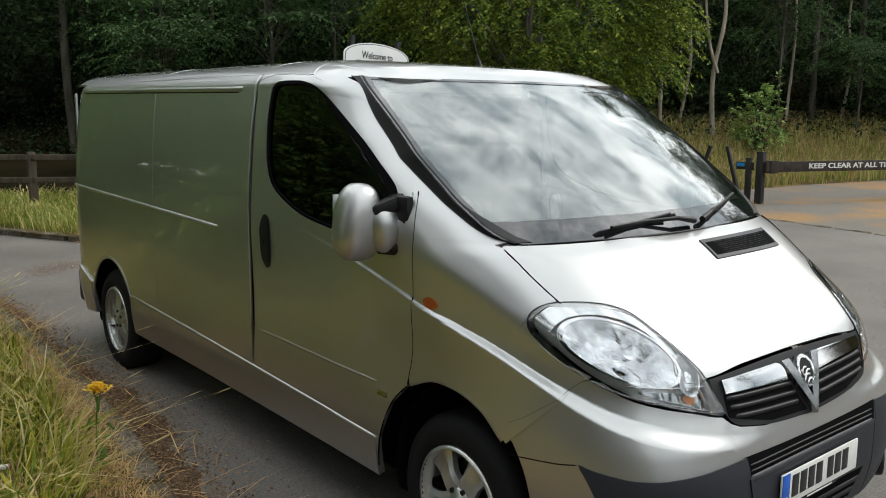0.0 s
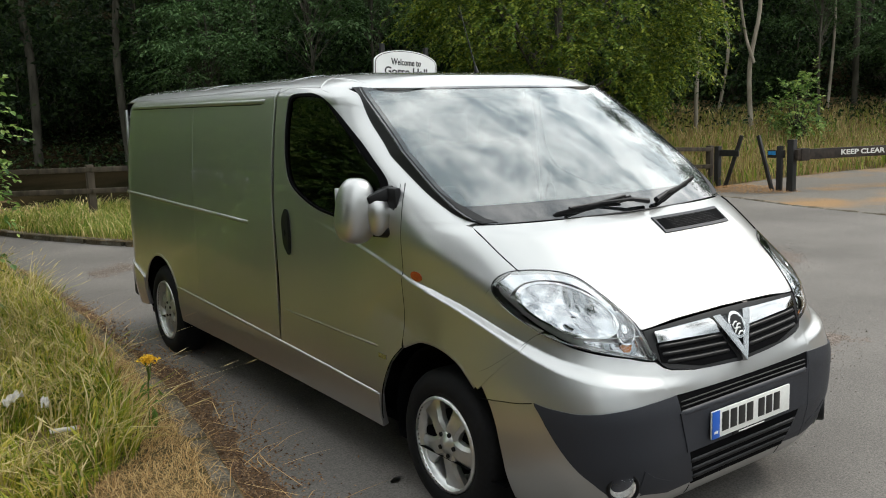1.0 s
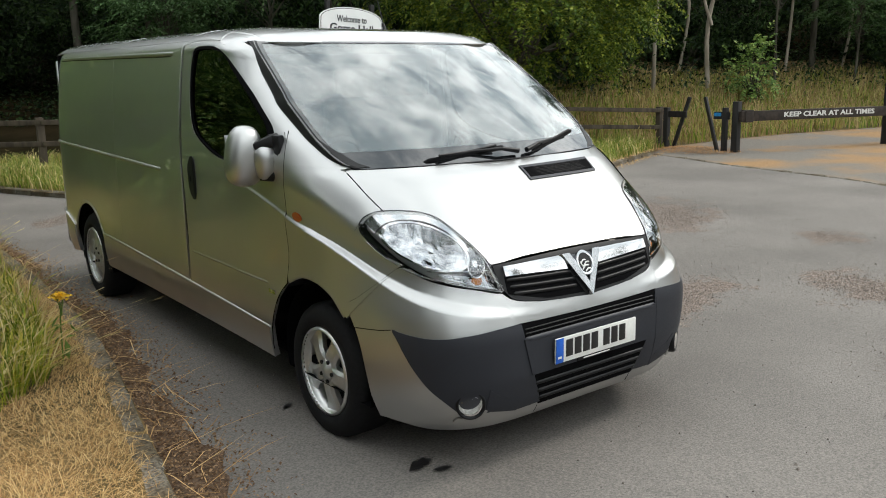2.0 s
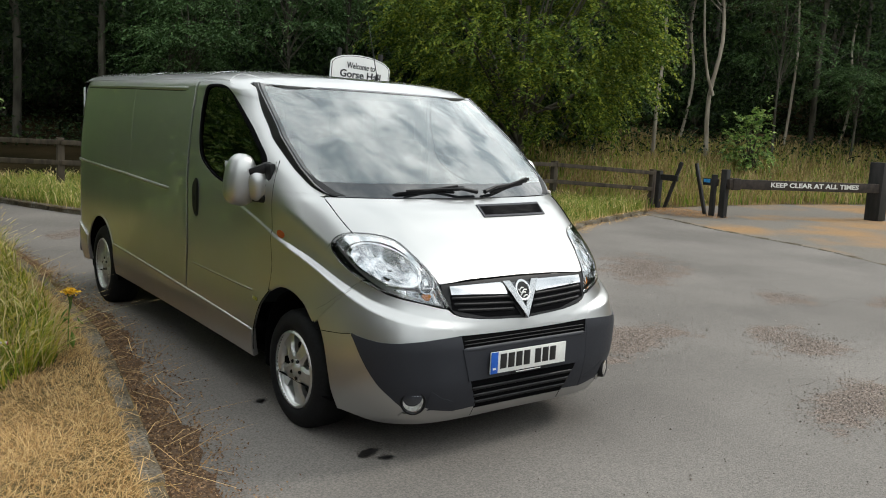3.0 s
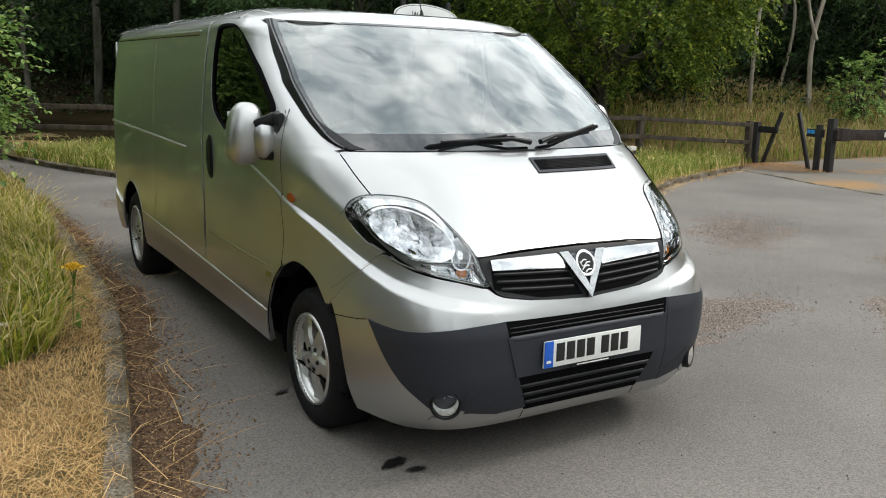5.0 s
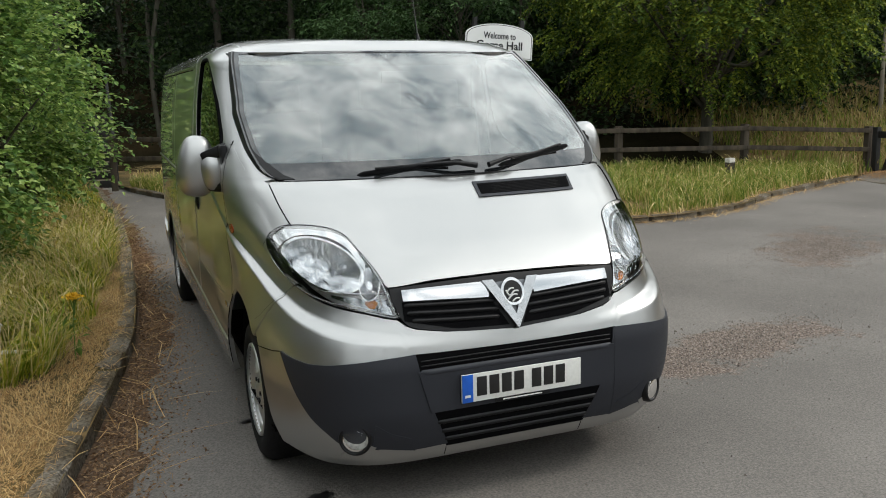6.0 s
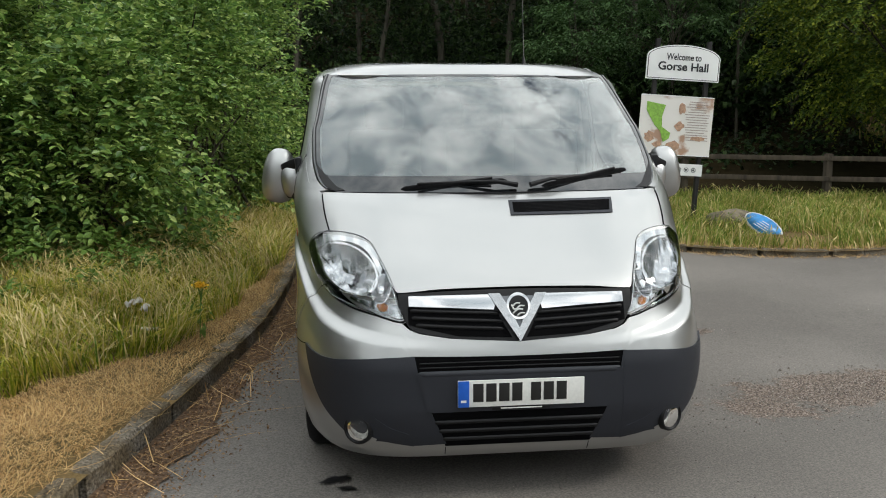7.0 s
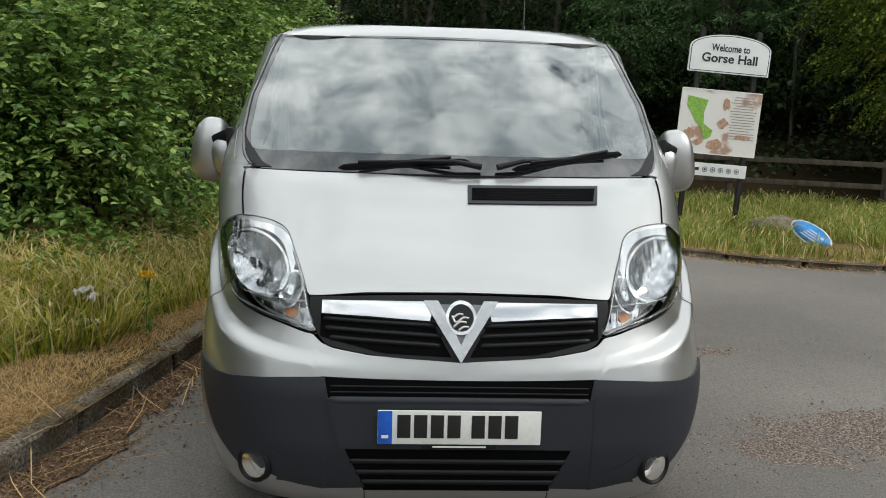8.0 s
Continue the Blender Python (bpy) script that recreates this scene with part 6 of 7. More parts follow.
kx = np.array(BANK)
bank_in = lambda x, y: y > np.interp(x, kx[:, 0], kx[:, 1])
before_fence = lambda x, y: y < 9.30 + (12.35 - x) * .340 + .5 * rng.uniform(size=len(x)) ** 3 + np.interp(x, [2, 5], [2.2, 0])
at = scatter(rng, 95000, -.9, 12.0, 5.6, 15.0, lambda x, y: bank_in(x, y) & before_fence(x, y) & (gap_to(x, y, BANK) > .10) & (gap_to(x, y, BANK) < 5.5) & (np.hypot(x - 4.85, y - 6.85) > .6), bank_z)
blades("bank_grass", at, .33, bank_green, rng, "long grass on the bank behind the kerb", 1.15, .0045, .08)
at = scatter(rng, 16000, -.9, 12.0, 5.6, 16.0, lambda x, y: bank_in(x, y) & before_fence(x, y) & (gap_to(x, y, BANK) > .05) & (np.hypot(x - 4.85, y - 6.85) > .6), bank_z)
blades("dry_bank_grass", at, .32, grass_dry, rng, "dry grass along the bank", .8, .006, .2)
at = scatter(rng, 26000, 11.5, 32.0, 8.5, 22.0, lambda x, y: bank_in(x, y) & (gap_to(x, y, BANK) < 7), bank_z)
blades("slope_grass", at, .55, slope_dry, rng, "tall dry grass on the slope beyond the gate", .6, .012, .15)
at = scatter(rng, 24000, 11.5, 32.0, 8.5, 22.0, lambda x, y: bank_in(x, y) & (gap_to(x, y, BANK) < 7), bank_z)
blades("slope_green_grass", at, .45, bank_green, rng, "green grass on the slope beyond the gate", .6, .012)


# lying straw and dead stalks in the gutter
def stalks(name, at, length, rng, material, label, wide=.0014):
    n = len(at)
    q = rng.uniform(0, np.pi, n)
    ln = length * rng.uniform(.3, 1.3, n)
    d = np.stack([np.cos(q), np.sin(q), rng.uniform(-.08, .25, n)], -1) * ln[:, None]
    s = np.stack([-np.sin(q), np.cos(q), 0 * q], -1) * wide
    m = at + d * .5 + np.stack([0 * q, 0 * q, rng.uniform(0, .02, n)], -1) + s * 9 * rng.normal(size=(n, 1))
    v = np.stack([at - s, at + s, m - s, m + s, at + d], 1).reshape(-1, 3)
    k = np.arange(n)[:, None] * 5
    f = np.concatenate([k + [0, 1, 3], k + [0, 3, 2], k + [2, 3, 4]])
    return tagged(mesh_ob(name, v, f, material, False), label, "straw", kind="stuff")


gutter = lambda x, y: (x > kerb_x(y) + .06) & (x < kerb_x(y) + .10 + .34 * (.6 + .4 * np.sin(y * 2.3)) * rng.uniform(size=len(x)) ** .7)
at = scatter(rng, 26000, -3.5, -.6, -3.0, 9.0, gutter, flat(.006))
stalks("gutter_straw", at, .075, rng, leaf_brown, "brown dead stalks and straw lying in the gutter")
at = scatter(rng, 16000, -3.6, -1.3, -2.4, 4.6, lambda x, y: bare(x, y) & (x < kerb_x(y) - .10), lambda x, y: verge_z(x, y) + .010)
stalks("verge_straw", at, .17, rng, straw, "long dry stalks lying on the bare verge", .0011)
at = scatter(rng, 30000, -2.9, -1.2, -2.4, 7.5, lambda x, y: (x < kerb_x(y) + .01) & (x > kerb_x(y) - .17) & (rng.uniform(size=len(x)) < np.clip((kerb_x(y) - x) / .14, .05, 1)), flat(.120))
stalks("kerb_straw", at, .07, rng, straw, "fine dry grass lying over the kerb", .0011)
at = scatter(rng, 900, -2.9, -.8, -2.0, 6.0, lambda x, y: (x > kerb_x(y) - .12) & (x < kerb_x(y) + .34), lambda x, y: np.where(x < kerb_x(y), .122, .012))
stalks("dead_stalk", at, .34, rng, straw, "long pale dead stalks across kerb and gutter", .0022)
at = scatter(rng, 9000, 11.0, 13.6, 6.8, 9.6, lambda x, y: (((x - 12.1) / .9) ** 2 + ((y - 8.2) / 1.1) ** 2 < rng.uniform(size=len(x))), lambda x, y: .002 + .05 * np.exp(-((x - 12.2) ** 2 + (y - 8.4) ** 2) * 3))
stalks("needle_litter", at, .12, rng, needle_mat, "orange-brown pine needles heaped under the stile", .004)
at = scatter(rng, 5000, 15.6, 19.5, 3.8, 6.6, lambda x, y: ((x - 17.6) / 1.5) ** 2 + ((y - 5.0) / .9) ** 2 < 1, flat(-.01))
blades("track_tussock", at, .32, bank_green, rng, "rough grass tussock beside the track", .8, .009, .1)
at = scatter(rng, 42000, .5, 12.0, 5.0, 11.0, lambda x, y: gap_to(x, y, FAR_KERB) < .20 * rng.uniform(.3, 1.2, len(x)), lambda x, y: np.where(bank_in(x, y), bank_z(x, y) + .02, .005))
stalks("far_kerb_straw", at, .14, rng, straw, "dry stalks hanging over the far kerb", .003)


r8 = np.random.default_rng(4)
pebbles = []
for x, y, sx, sy, turn in WORN:
    turn = radians(turn)
    n = int(1500 * sx * sy / .2)
    d = r8.normal(size=(n, 2)) * [sx * .55, sy * .55]
    pebbles.append(np.stack([x + d[:, 0] * math.cos(turn) - d[:, 1] * math.sin(turn), y + d[:, 0] * math.sin(turn) + d[:, 1] * math.cos(turn), np.full(n, .0)], -1))
pebbles.append(np.stack([r8.uniform(-1.2, 9, 2600), r8.uniform(-3, 6, 2600), np.full(2600, .0)], -1))
pb = np.concatenate(pebbles)
size = r8.uniform(.0022, .0065, (len(pb), 1, 1)) * np.where(r8.uniform(size=(len(pb), 1, 1)) < .02, 2.0, 1.0)
tet = np.array([(1, 0, -.3), (-.6, .9, -.3), (-.5, -.9, -.3), (.1, .1, .9)])
ang = r8.uniform(0, 6.28, len(pb))
rot = np.stack([np.stack([np.cos(ang), -np.sin(ang)], -1), np.stack([np.sin(ang), np.cos(ang)], -1)], -2)
pv = np.repeat(tet[None], len(pb), 0) * size
pv[..., :2] = np.einsum("nij,nkj->nki", rot, pv[..., :2])
pv = (pv + pb[:, None]).reshape(-1, 3)
k = np.arange(len(pb))[:, None] * 4
tagged(mesh_ob("loose_gravel", pv, np.concatenate([k + [0, 1, 3], k + [1, 2, 3], k + [2, 0, 3]]), pebble, False), "loose gravel scattered over the asphalt", "gravel", kind="stuff")
gl = dense(LEFT_KERB[2:], .08)
wob = np.interp(gl[:, 1], [-2, .5, 2.4, 4.5, 9], [.16, .22, .22, .16, .12]) + .05 * np.sin(gl[:, 1] * 2.3) + .03 * np.sin(gl[:, 1] * 9.1) + .022 * np.sin(gl[:, 1] * 23.0)
sheet("gutter_soil", gl, gl + np.stack([wob, .25 * wob], -1), 4, lambda x, y: .006 + 0 * x, gutter_dirt, "brown soil washed into the gutter", "soil", 1.0)

# brown leaf litter over the edge of that soil
n = 15000
y = r8.uniform(-2.5, 9, n)
x = kerb_x(y) + .02 + np.abs(r8.normal(0, np.interp(y, [-2, 2.5, 6, 9], [.19, .19, .12, .08]), n))
lt_at = np.stack([x, y, np.full(n, .009)], -1)
tagged(leaf_mesh("leaf_litter", lt_at, .017, leaf_brown, r8, 2.5, .6), "dead brown leaves and bark crumbs in the gutter", "leaf litter", kind="stuff")

# ---- kerbs ----
def kerb(name, line, length, width, height, inward, label):
    """Stones along a line, each a piece with worn edges."""
    whole = thing(name, label, "kerb", kind="structure")
    pts = dense(line, length)
    r = random.Random(5)
    shapes = []
    for k in range(4):
        bm = box(width, length * .996, height + .08, (0, 0, (height - .08) / 2), .016, seg=1)
        for j in range(1, 6):
            bmesh.ops.bisect_plane(bm, geom=bm.verts[:] + bm.edges[:] + bm.faces[:], plane_co=(0, length * (j / 6 - .5), 0), plane_no=(0, 1, 0))
        for v in bm.verts:
            v.co += Vector((r.uniform(-.008, .008), r.uniform(-.004, .004) if abs(v.co.y) < length * .45 else 0, r.uniform(-.007, .006)))
        me = bpy.data.meshes.new("kerb_stone")
        bm.to_mesh(me)
        bm.free()
        me.materials.append(concrete.m)
        shapes.append(me)
    for i, (a, b) in enumerate(zip(pts, pts[1:])):
        d = b - a
        ob = new("kerb_stone", shapes[i % 4])
        ob.parent = whole
        c = (a + b) / 2 + np.array([-d[1], d[0]]) / np.hypot(*d) * inward * width / 2
        ob.matrix_basis = Matrix.Translation((c[0], c[1], r.uniform(-.008, .006))) @ Matrix.Rotation(math.atan2(d[1], d[0]) - math.pi / 2 + r.uniform(-.012, .012), 4, "Z") @ Matrix.Rotation(r.uniform(-.03, .03), 4, "Y")
    return whole


kerb("kerb", LEFT_KERB, .91, .17, .115, 1, "worn concrete kerb along the verge")
kerb("far_kerb", FAR_KERB, .75, .13, .075, 1, "mossy broken concrete kerb round the grass bank")
kerb("edging", EDGE[2:], .6, .08, .012, 1, "flush concrete edging between road and track")


# ---- fence, stile and barrier ----
def post(name, x, y, w, h, material, parent, z=None, turn=0.0, label=""):
    z = float(bank_z(np.array(x), np.array(y))) if z is None else z
    return part(name, box(w, w, h + .3, (x, y, z + h / 2 - .15), .012, pose(0, 0, 0, 0, 0, turn)), material, parent, label)


fence = thing("fence", "low weathered two-rail wooden fence in front of the wood", "fence")
line = dense([(12.35, 9.30), (0.0, 13.5), (-1.2, 14.6)], 1.85)
tops = []
for x, y in line:
    z = min(float(bank_z(np.array(x), np.array(y))), .22) + float(np.interp(x, [0, 3.5], [.14, 0]))
    tops.append((x, y, z))
    post("fence_post", x, y, .12, .86, weathered, fence, z - .02)
for (x0, y0, z0), (x1, y1, z1) in zip(tops, tops[1:]):
    for h in (.76, .40):
        a, b = Vector((x0, y0 - .07, z0 + h)), Vector((x1, y1 - .07, z1 + h))
        d = b - a
        m = Matrix.Rotation(math.atan2(d.y, d.x), 4, "Z") @ Matrix.Rotation(-math.asin(d.z / d.length), 4, "Y")
        part("rail", box(d.length - .01, .045, .085, (a + b) / 2, .008, m), weathered, fence)

stile = thing("squeeze_stile", "black wooden squeeze stile with two leaning bars", "stile")
SX = 12.28
for y, h, w in ((9.05, .86, .11), (7.62, .88, .095)):
    post("stile_post", SX, y, w, h, black_wood, stile, 0.0)
for y0, y1 in ((8.88, 8.52), (7.76, 8.14)):
    a, b = Vector((SX, y0, -.05)), Vector((SX + .05, y1, 1.08))
    bm = box(.055, .075, (b - a).length, (a + b) / 2, .012, (b - a).to_track_quat("Z", "Y").to_matrix().to_4x4())
    part("leaning_bar", bm, black_wood, stile)
part("stile_board", box(.05, .50, .13, (SX, 8.80, .72), .008), black_wood, stile)
part("stile_board", box(.05, .36, .15, (SX, 7.70, .72), .008), black_wood, stile)
part("sticker", box(.004, .16, .07, (SX - .028, 7.78, .74)), plaque_blue, stile, "small blue notice")

barrier = thing("barrier", "dark wooden barrier beam with white hand-painted lettering", "barrier")
G0, G1 = Vector((12.37, 7.42, 0)), Vector((16.0, 6.12, 0))
post("gate_post", G0.x, G0.y, .135, 1.00, black_wood, barrier, 0.0)
post("gate_post", G1.x + .1, G1.y - .05, .32, 1.28, black_wood, barrier, 0.0)
d = G1 - G0
bturn = Matrix.Rotation(math.atan2(d.y, d.x), 4, "Z")
beam = part("beam", box(d.length, .10, .20, (G0 + G1) / 2 + Vector((0, 0, .71)) + bturn @ Vector((0, -.12, 0)), .012, bturn), dark_beam, barrier)
part("hinge_block", box(.18, .16, .24, G0 + Vector((0, 0, .71)) + bturn @ Vector((.16, -.12, 0)), .01, bturn), dark_beam, barrier, "reddish hinge block")


def words(text, size, m, material, parent, name="lettering", depth=.002, bold=0.0, width=None):
    cu = bpy.data.curves.new(name, "FONT")
    cu.body, cu.size, cu.extrude, cu.align_x, cu.align_y, cu.resolution_u, cu.offset = text, size, depth, "CENTER", "CENTER", 3, bold
    tmp = new(name, cu)
    bpy.context.view_layer.update()
    me = bpy.data.meshes.new_from_object(tmp.evaluated_get(bpy.context.evaluated_depsgraph_get()))
    bpy.data.objects.remove(tmp)
    me.materials.clear()
    me.materials.append(material.m)
    if width:
        w = max(v.co.x for v in me.vertices) - min(v.co.x for v in me.vertices)
        me.transform(Matrix.Diagonal((width / w, 1, 1, 1)))
    ob = new(name, me)
    ob.matrix_basis = m
    return under(ob, parent)


bm_mid = G0.lerp(G1, .555) + Vector((0, 0, .715)) + bturn @ Vector((0, -.172, 0))
words("KEEP CLEAR AT ALL TIMES", .135, Matrix.Translation(bm_mid) @ bturn @ pose(0, 0, 0, 90), white_paint, barrier, bold=.004, width=2.28)

# ---- welcome sign ----
sign = thing("welcome_sign", "white welcome sign above a stained map board on leaning black posts", "sign")
S = Matrix.Translation((3.80, 8.20, .12)) @ pose(0, 0, 0, 0, 3.4, 0)


def on_sign(name, bm, material, label="", parent=None, smooth=False):
    bmesh.ops.transform(bm, matrix=S, verts=bm.verts[:])
    return part(name, bm, material, parent or sign, label, smooth)


for x in (-.37, .37):
    on_sign("sign_post", box(.06, .06, 2.80, (x, .06, 1.155), .008), black_wood, "black square post")


def arched(w, h, rise, y, t, grow=0.0):
    bm = bmesh.new()
    n = 20
    pts = [(-w / 2 - grow, 0 - grow), (w / 2 + grow, 0 - grow)] + [((w / 2 + grow) * math.cos(q) , h - rise + (rise + grow) * math.sin(q) ** 1.0) for q in np.linspace(0, math.pi, n)]
    fr = [bm.verts.new((x, y, z)) for x, z in pts]
    bk_ = [bm.verts.new((x, y + t, z)) for x, z in pts]
    bm.faces.new(fr)
    bm.faces.new(bk_[::-1])
    for i in range(len(pts)):
        j = (i + 1) % len(pts)
        bm.faces.new((fr[j], fr[i], bk_[i], bk_[j]))
    bmesh.ops.recalc_face_normals(bm, faces=bm.faces[:])
    return bm


def lifted(bm, dx, dz):
    bmesh.ops.translate(bm, vec=(dx, 0, dz), verts=bm.verts[:])
    return bm


top_b = on_sign("welcome_board", lifted(arched(1.05, .48, .17, .0, .02), 0, 2.005), board_white, "white arched board")
on_sign("board_line", lifted(arched(1.02, .452, .16, -.002, .002), 0, 2.019), sign_ink, "", top_b)
on_sign("board_face", lifted(arched(1.00, .436, .154, -.004, .002), 0, 2.027), board_white, "", top_b)
words("Welcome to", .125, S @ pose(0, -.006, 2.315, 90), sign_ink, top_b, bold=.002, width=.50)
words("Gorse Hall", .155, S @ pose(0, -.006, 2.185, 90), sign_ink, top_b, bold=.0035, width=.72)
map_b = on_sign("map_board", box(1.05, .02, .82, (-.03, .012, 1.385), .004), panel, "map board with green map and brown stains")
for x0, z0, sx, sz in ((-.03, 1.79, 1.04, .012), (-.03, .98, 1.04, .012)):
    on_sign("board_rim", box(sx, .004, sz, (x0, -.001, z0)), board_white, "", map_b)


def flat_shape(pts, y):
    bm = bmesh.new()
    fr = [bm.verts.new((x, y, z)) for x, z in pts]
    bk_ = [bm.verts.new((x, y + .002, z)) for x, z in pts]
    bm.faces.new(fr)
    for i in range(len(pts)):
        j = (i + 1) % len(pts)
        bm.faces.new((fr[j], fr[i], bk_[i], bk_[j]))
    bmesh.ops.recalc_face_normals(bm, faces=bm.faces[:])
    return bm


on_sign("map_shape", flat_shape([(-.47, 1.70), (-.20, 1.66), (-.24, 1.50), (-.23, 1.36), (-.10, 1.28), (-.12, 1.20), (-.20, 1.15), (-.25, 1.30), (-.34, 1.38), (-.47, 1.58)], -.003), map_green, "green map area", map_b)
r = random.Random(3)
for i in range(16):
    z = 1.72 - i * .035
    on_sign("text_bar", box(.30 + r.uniform(-.08, .06), .002, .010, (.27 + r.uniform(-.02, .02), -.001, z)), map_grey, "", map_b)
for x, z, sx, sz in ((.04, 1.63, .10, .16), (.02, 1.38, .14, .12), (-.05, 1.10, .22, .14), (-.40, 1.22, .16, .16), (.30, 1.22, .22, .07), (-.28, 1.12, .14, .08)):
    pts = [(x + sx / 2 * math.cos(q) * r.uniform(.7, 1.2), z + sz / 2 * math.sin(q) * r.uniform(.7, 1.2)) for q in np.linspace(0, 6.283, 15)[:-1]]
    on_sign("stain", flat_shape(pts, -.0025), map_brown, "", map_b)
pic_b = on_sign("pictogram_board", box(.95, .018, .165, (-.06, .014, .78), .003), board_white, "narrow white pictogram board")
for i in range(8):
    x = -.45 + i * .105
    if i < 3:
        on_sign("pictogram", box(.06, .002, .04 + .01 * (i % 2), (x, .004, .78)), sign_ink, "", pic_b)
    else:
        v, f = lathe([(.034, -.001), (.034, .001), (.026, .001), (.026, -.001), (.034, -.001)], 20)
        ob = mesh_ob("pictogram", v[:, [1, 0, 2]], f, sign_ink, False)
        ob.matrix_basis = S @ Matrix.Translation((x, .003, .78))
        under(ob, pic_b)
        on_sign("pictogram_dot", box(.026, .002, .026, (x, .004, .78), 0, pose(0, 0, 0, 0, 45, 0)), sign_ink, "", pic_b)

# stone with a blue oval plaque
rock = thing("plaque_stone", "low rough stone with a tilted blue oval plaque", "stone")
bm = bmesh.new()
bmesh.ops.create_icosphere(bm, subdivisions=3, radius=1.0)
for v in bm.verts:
    k = 1 + .16 * noise.noise(v.co * 1.7)
    v.co = Vector((v.co.x * .50 * k, v.co.y * .34 * k, max(v.co.z, -.4) * .24 * k))
bmesh.ops.transform(bm, matrix=Matrix.Translation((4.72, 8.05, .10)) @ pose(0, 0, 0, 0, 10, 20), verts=bm.verts[:])
part("stone_body", bm, stone, rock)
P = look((4.78, 7.36, .19), (4.45, 6.4, 1.10)) @ pose(0, 0, 0, 0, 0, 40) @ Matrix.Scale(.88, 4)
v, f = lathe([(.0, .016), (.30, .016), (.315, .008), (.315, -.01), (.0, -.012)], 40, "z")
ob = mesh_ob("plaque", v * [1, .52, 1], f, white_paint)
ob.matrix_basis = P @ Matrix.Rotation(math.pi, 4, "X")
under(ob, rock, "blue oval plaque with a pale rim")
v, f = lathe([(.0, .020), (.288, .020), (.288, .012)], 40, "z")
ob2 = mesh_ob("plaque_face", v * [1, .50, 1], f, plaque_blue)
ob2.matrix_basis = P @ Matrix.Rotation(math.pi, 4, "X")
under(ob2, rock)
for i in range(4):
    q = mesh_ob("plaque_bar", np.array([(-.12 + .02 * i, .07 - i * .04, .022), (.12 - .02 * i, .07 - i * .04, .022), (.12 - .02 * i, .082 - i * .04, .022), (-.12 + .02 * i, .082 - i * .04, .022)]), [[0, 1, 2, 3]], white_paint, False)
    q.matrix_basis = P @ Matrix.Rotation(math.pi, 4, "X")
    under(q, rock)
stub = thing("marker_post", "short stubby wooden marker post with a pale top", "post")
part("post_body", box(.12, .12, .32, (8.55, 8.75, .25), .015), weathered, stub)
part("post_cap", box(.125, .125, .08, (8.55, 8.75, .43), .015), litter_white, stub, "pale painted top")

# ---- steps at the end of the lane ----
steps = thing("steps", "timber-edged steps climbing into the wood between handrails", "steps")
for i in range(9):
    part("step", box(1.1, .34, .17, (-1.75, 15.6 + i * .33, .06 + i * .16), .01), stone, steps)
    part("step_edge", box(1.14, .05, .15, (-1.75, 15.43 + i * .33, .07 + i * .16), .01), black_wood, steps)
for s in (-.62, .62):
    for i in (0, 4, 8):
        part("rail_post", rod((-1.75 + s, 15.5 + i * .33, i * .16 - .1), (-1.75 + s, 15.5 + i * .33, i * .16 + .95), .035), black_wood, steps)
    part("handrail", rod((-1.75 + s, 15.4, .92), (-1.75 + s, 15.5 + 8.3 * .33, 8.3 * .16 + .95), .03), black_wood, steps)

# ---- small things ----
for x, y, sx, sy, rz in ((-.756, .290, .062, .030, 20), (-.706, .195, .040, .020, -10), (-.79, .265, .022, .012, 0), (-.887, 1.254, .040, .016, 30)):
    spot = bmesh.new()
    n = 26
    c = spot.verts.new((0, 0, .001))
    ring_ = [spot.verts.new((math.cos(q) * sx * (1 + .75 * noise.noise(Vector((math.cos(q) * 2 + x * 9, math.sin(q) * 2, y)))), math.sin(q) * sy * (1 + .75 * noise.noise(Vector((math.cos(q) * 3, math.sin(q) * 3 + y * 7, x)))), 0)) for q in np.linspace(0, 6.283, n + 1)[:-1]]
    for i in range(n):
        spot.faces.new((c, ring_[i], ring_[(i + 1) % n]))
    bmesh.ops.transform(spot, matrix=Matrix.Translation((x, y, .006)) @ pose(0, 0, 0, 0, 0, rz), verts=spot.verts[:])
    tagged(bm_ob("oil_spot", spot, oil), "dark wet oil spot on the asphalt", "stain", "oil spots")


def ragwort():
    rng = np.random.default_rng(8)
    plant = thing("ragwort", "single yellow ragwort in flower on the verge", "flower")
    x, y = -1.66, 2.32
    z = float(verge_z(np.array(x), np.array(y)))
    v, f = merge([limb([(x - .02, y, z - .05), (x - .01, y + .01, z + .2), (x, y, .47)], .004, .003, 6)] + [limb([(x, y, .40), (x + a * .5, y + b * .5, .47), (x + a, y + b, .50)], .003, .002, 5) for a, b in ((.02, 0), (-.02, .01), (0, .02), (.01, -.02), (-.02, -.02))])
    under(mesh_ob("stem", v, f, weed_leaf), plant)
    at = np.array([x, y, .508]) + rng.normal(size=(260, 3)) * [.017, .017, .009]
    leaf_mesh("flower_head", at, .018, flower_yellow, rng, 2.5, .8, plant)
    for k in range(9):
        at = np.array([[x, y, .20 + .025 * k]]) + rng.normal(size=(1, 3)) * [.03, .03, .01]
        leaf_mesh("leaf", at, .07, weed_leaf, rng, .6, .4, plant)


ragwort()


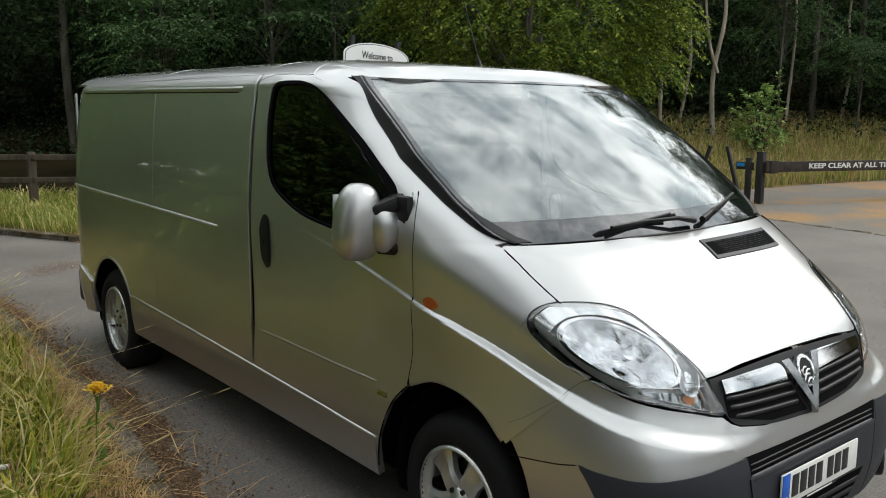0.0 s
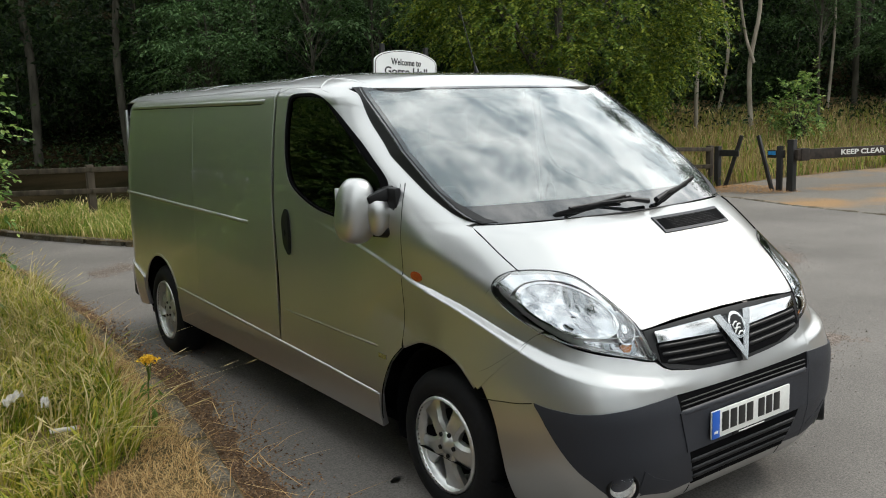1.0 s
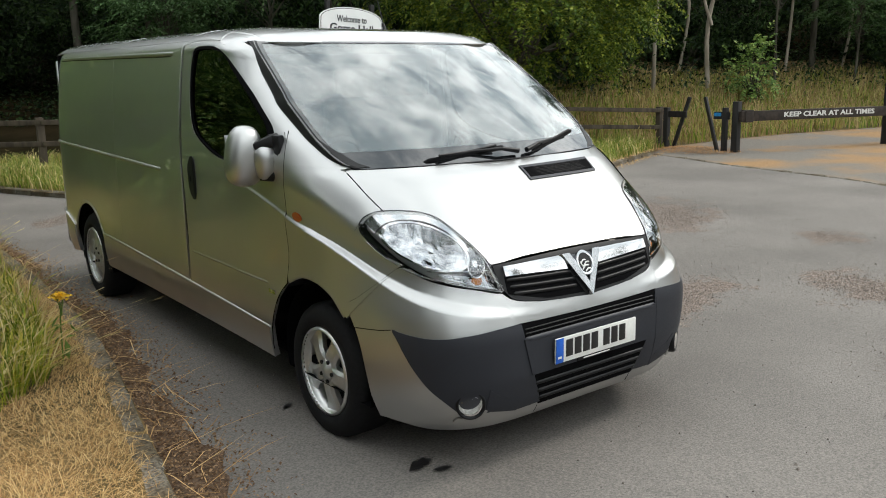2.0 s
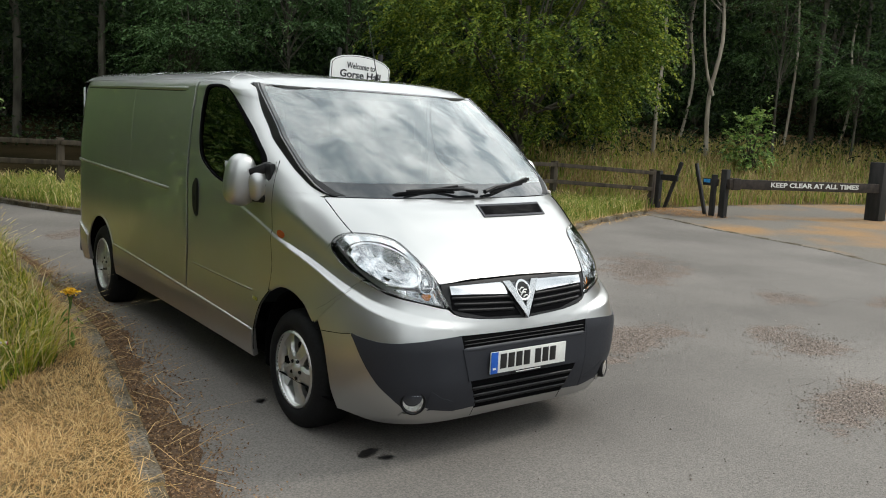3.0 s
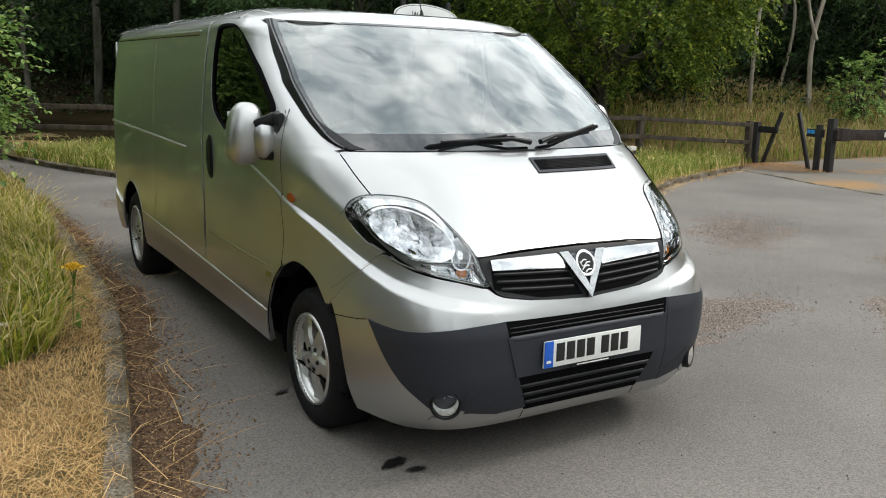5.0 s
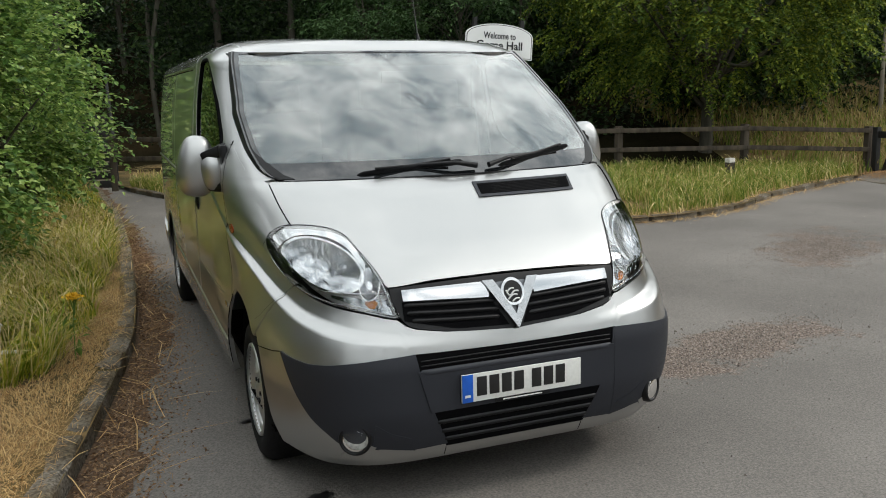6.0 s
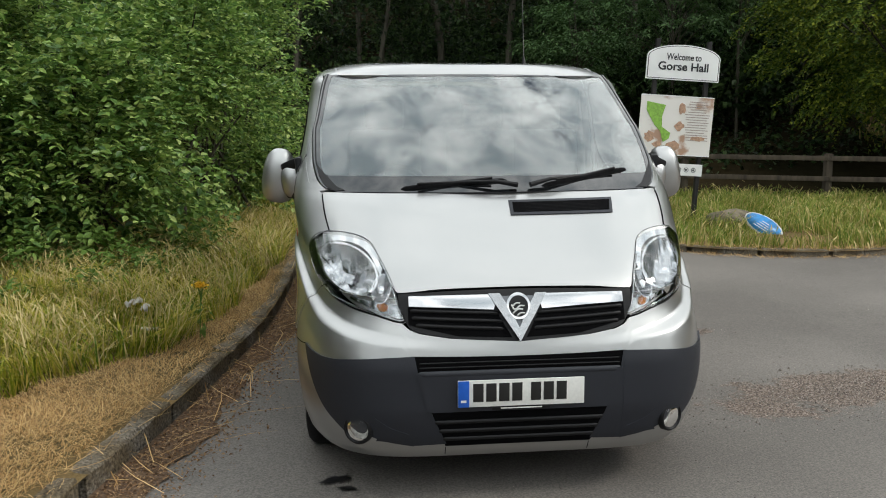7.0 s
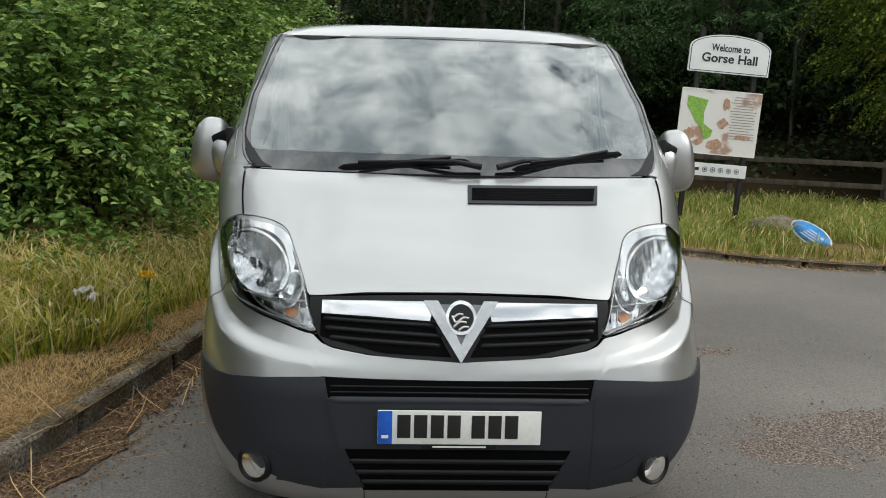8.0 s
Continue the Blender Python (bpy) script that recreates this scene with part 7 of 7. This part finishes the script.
def crumpled(x, y, sx, sy, material, label, seed, name="litter"):
    rng_ = random.Random(seed)
    bm = bmesh.new()
    bmesh.ops.create_grid(bm, x_segments=8, y_segments=6, size=.5)
    for v in bm.verts:
        v.co = Vector((v.co.x * sx, v.co.y * sy, rng_.uniform(0, .045)))
    bmesh.ops.solidify(bm, geom=bm.faces[:], thickness=.002)
    z = float(verge_z(np.array(x), np.array(y)))
    bmesh.ops.transform(bm, matrix=Matrix.Translation((x, y, z + .14)) @ pose(0, 0, 0, 8, -10, seed * 40), verts=bm.verts[:])
    return tagged(bm_ob(name, bm, material, False), label, "litter")


crumpled(-2.22, 2.84, .12, .05, litter_white, "crumpled white plastic litter in the grass", 1)
crumpled(-2.10, 2.66, .07, .04, litter_white, "torn white paper litter in the grass", 2)
tube = thing("litter_tube", "flattened white and red cardboard tube in the grass", "litter")
part("tube", rod((-2.11, 2.535, .178), (-1.985, 2.515, .174), .012, .011, 12), litter_white, tube)
part("red_end", rod((-1.987, 2.515, .174), (-1.935, 2.506, .173), .0125, .011, 12), litter_red, tube, "red end")


WEED = (-2.79, -2.02)


def tall_weed():
    rng = np.random.default_rng(12)
    x, y = WEED
    z = float(verge_z(np.array(x), np.array(y)))
    weed = thing("tall_weed", "tall leafy green weed with a pale seed head beside the path", "weed")
    top = 1.09
    v, f = limb([(x, y, z - .05), (x + .03, y, .5), (x, y + .02, 1.0), (x + .02, y + .02, top)], .008, .004, 6)
    under(mesh_ob("stem", v, f, weed_leaf), weed)
    for i in range(30):
        h = top - .02 - .75 * (i / 30) ** 1.3
        q = 2.4 * i + rng.uniform(-.4, .4)
        ln, w = rng.uniform(.05, .085), rng.uniform(.014, .021)
        d, s = np.array([math.cos(q), math.sin(q), .35]), np.array([-math.sin(q), math.cos(q), 0])
        o = np.array([x + .015, y + .015, h])
        rows = []
        for t, ww, dz in ((0, .12, 0), (.18, .6, .015), (.4, 1.0, .022), (.65, .92, .012), (.85, .5, -.012), (1.0, .04, -.035)):
            c = o + d * ln * t + [0, 0, dz]
            rows += [c - s * w * ww + [0, 0, .009], c, c + s * w * ww + [0, 0, .009]]
        fs = []
        for k in range(5):
            b = k * 3
            fs += [[b, b + 1, b + 4, b + 3], [b + 1, b + 2, b + 5, b + 4]]
        under(mesh_ob("leaf", np.array(rows), fs, weed_leaf), weed)
    for dx, dy, dz in ((.02, .02, .01), (.045, .03, -.03), (.0, .05, -.04)):
        at = np.array([x + dx, y + dy, top + dz]) + rng.normal(size=(150, 3)) * [.012, .012, .016]
        tagged(leaf_mesh("seed_head", at, .007, seed_mat, rng, .5, .8, weed), kind="stuff")


tall_weed()
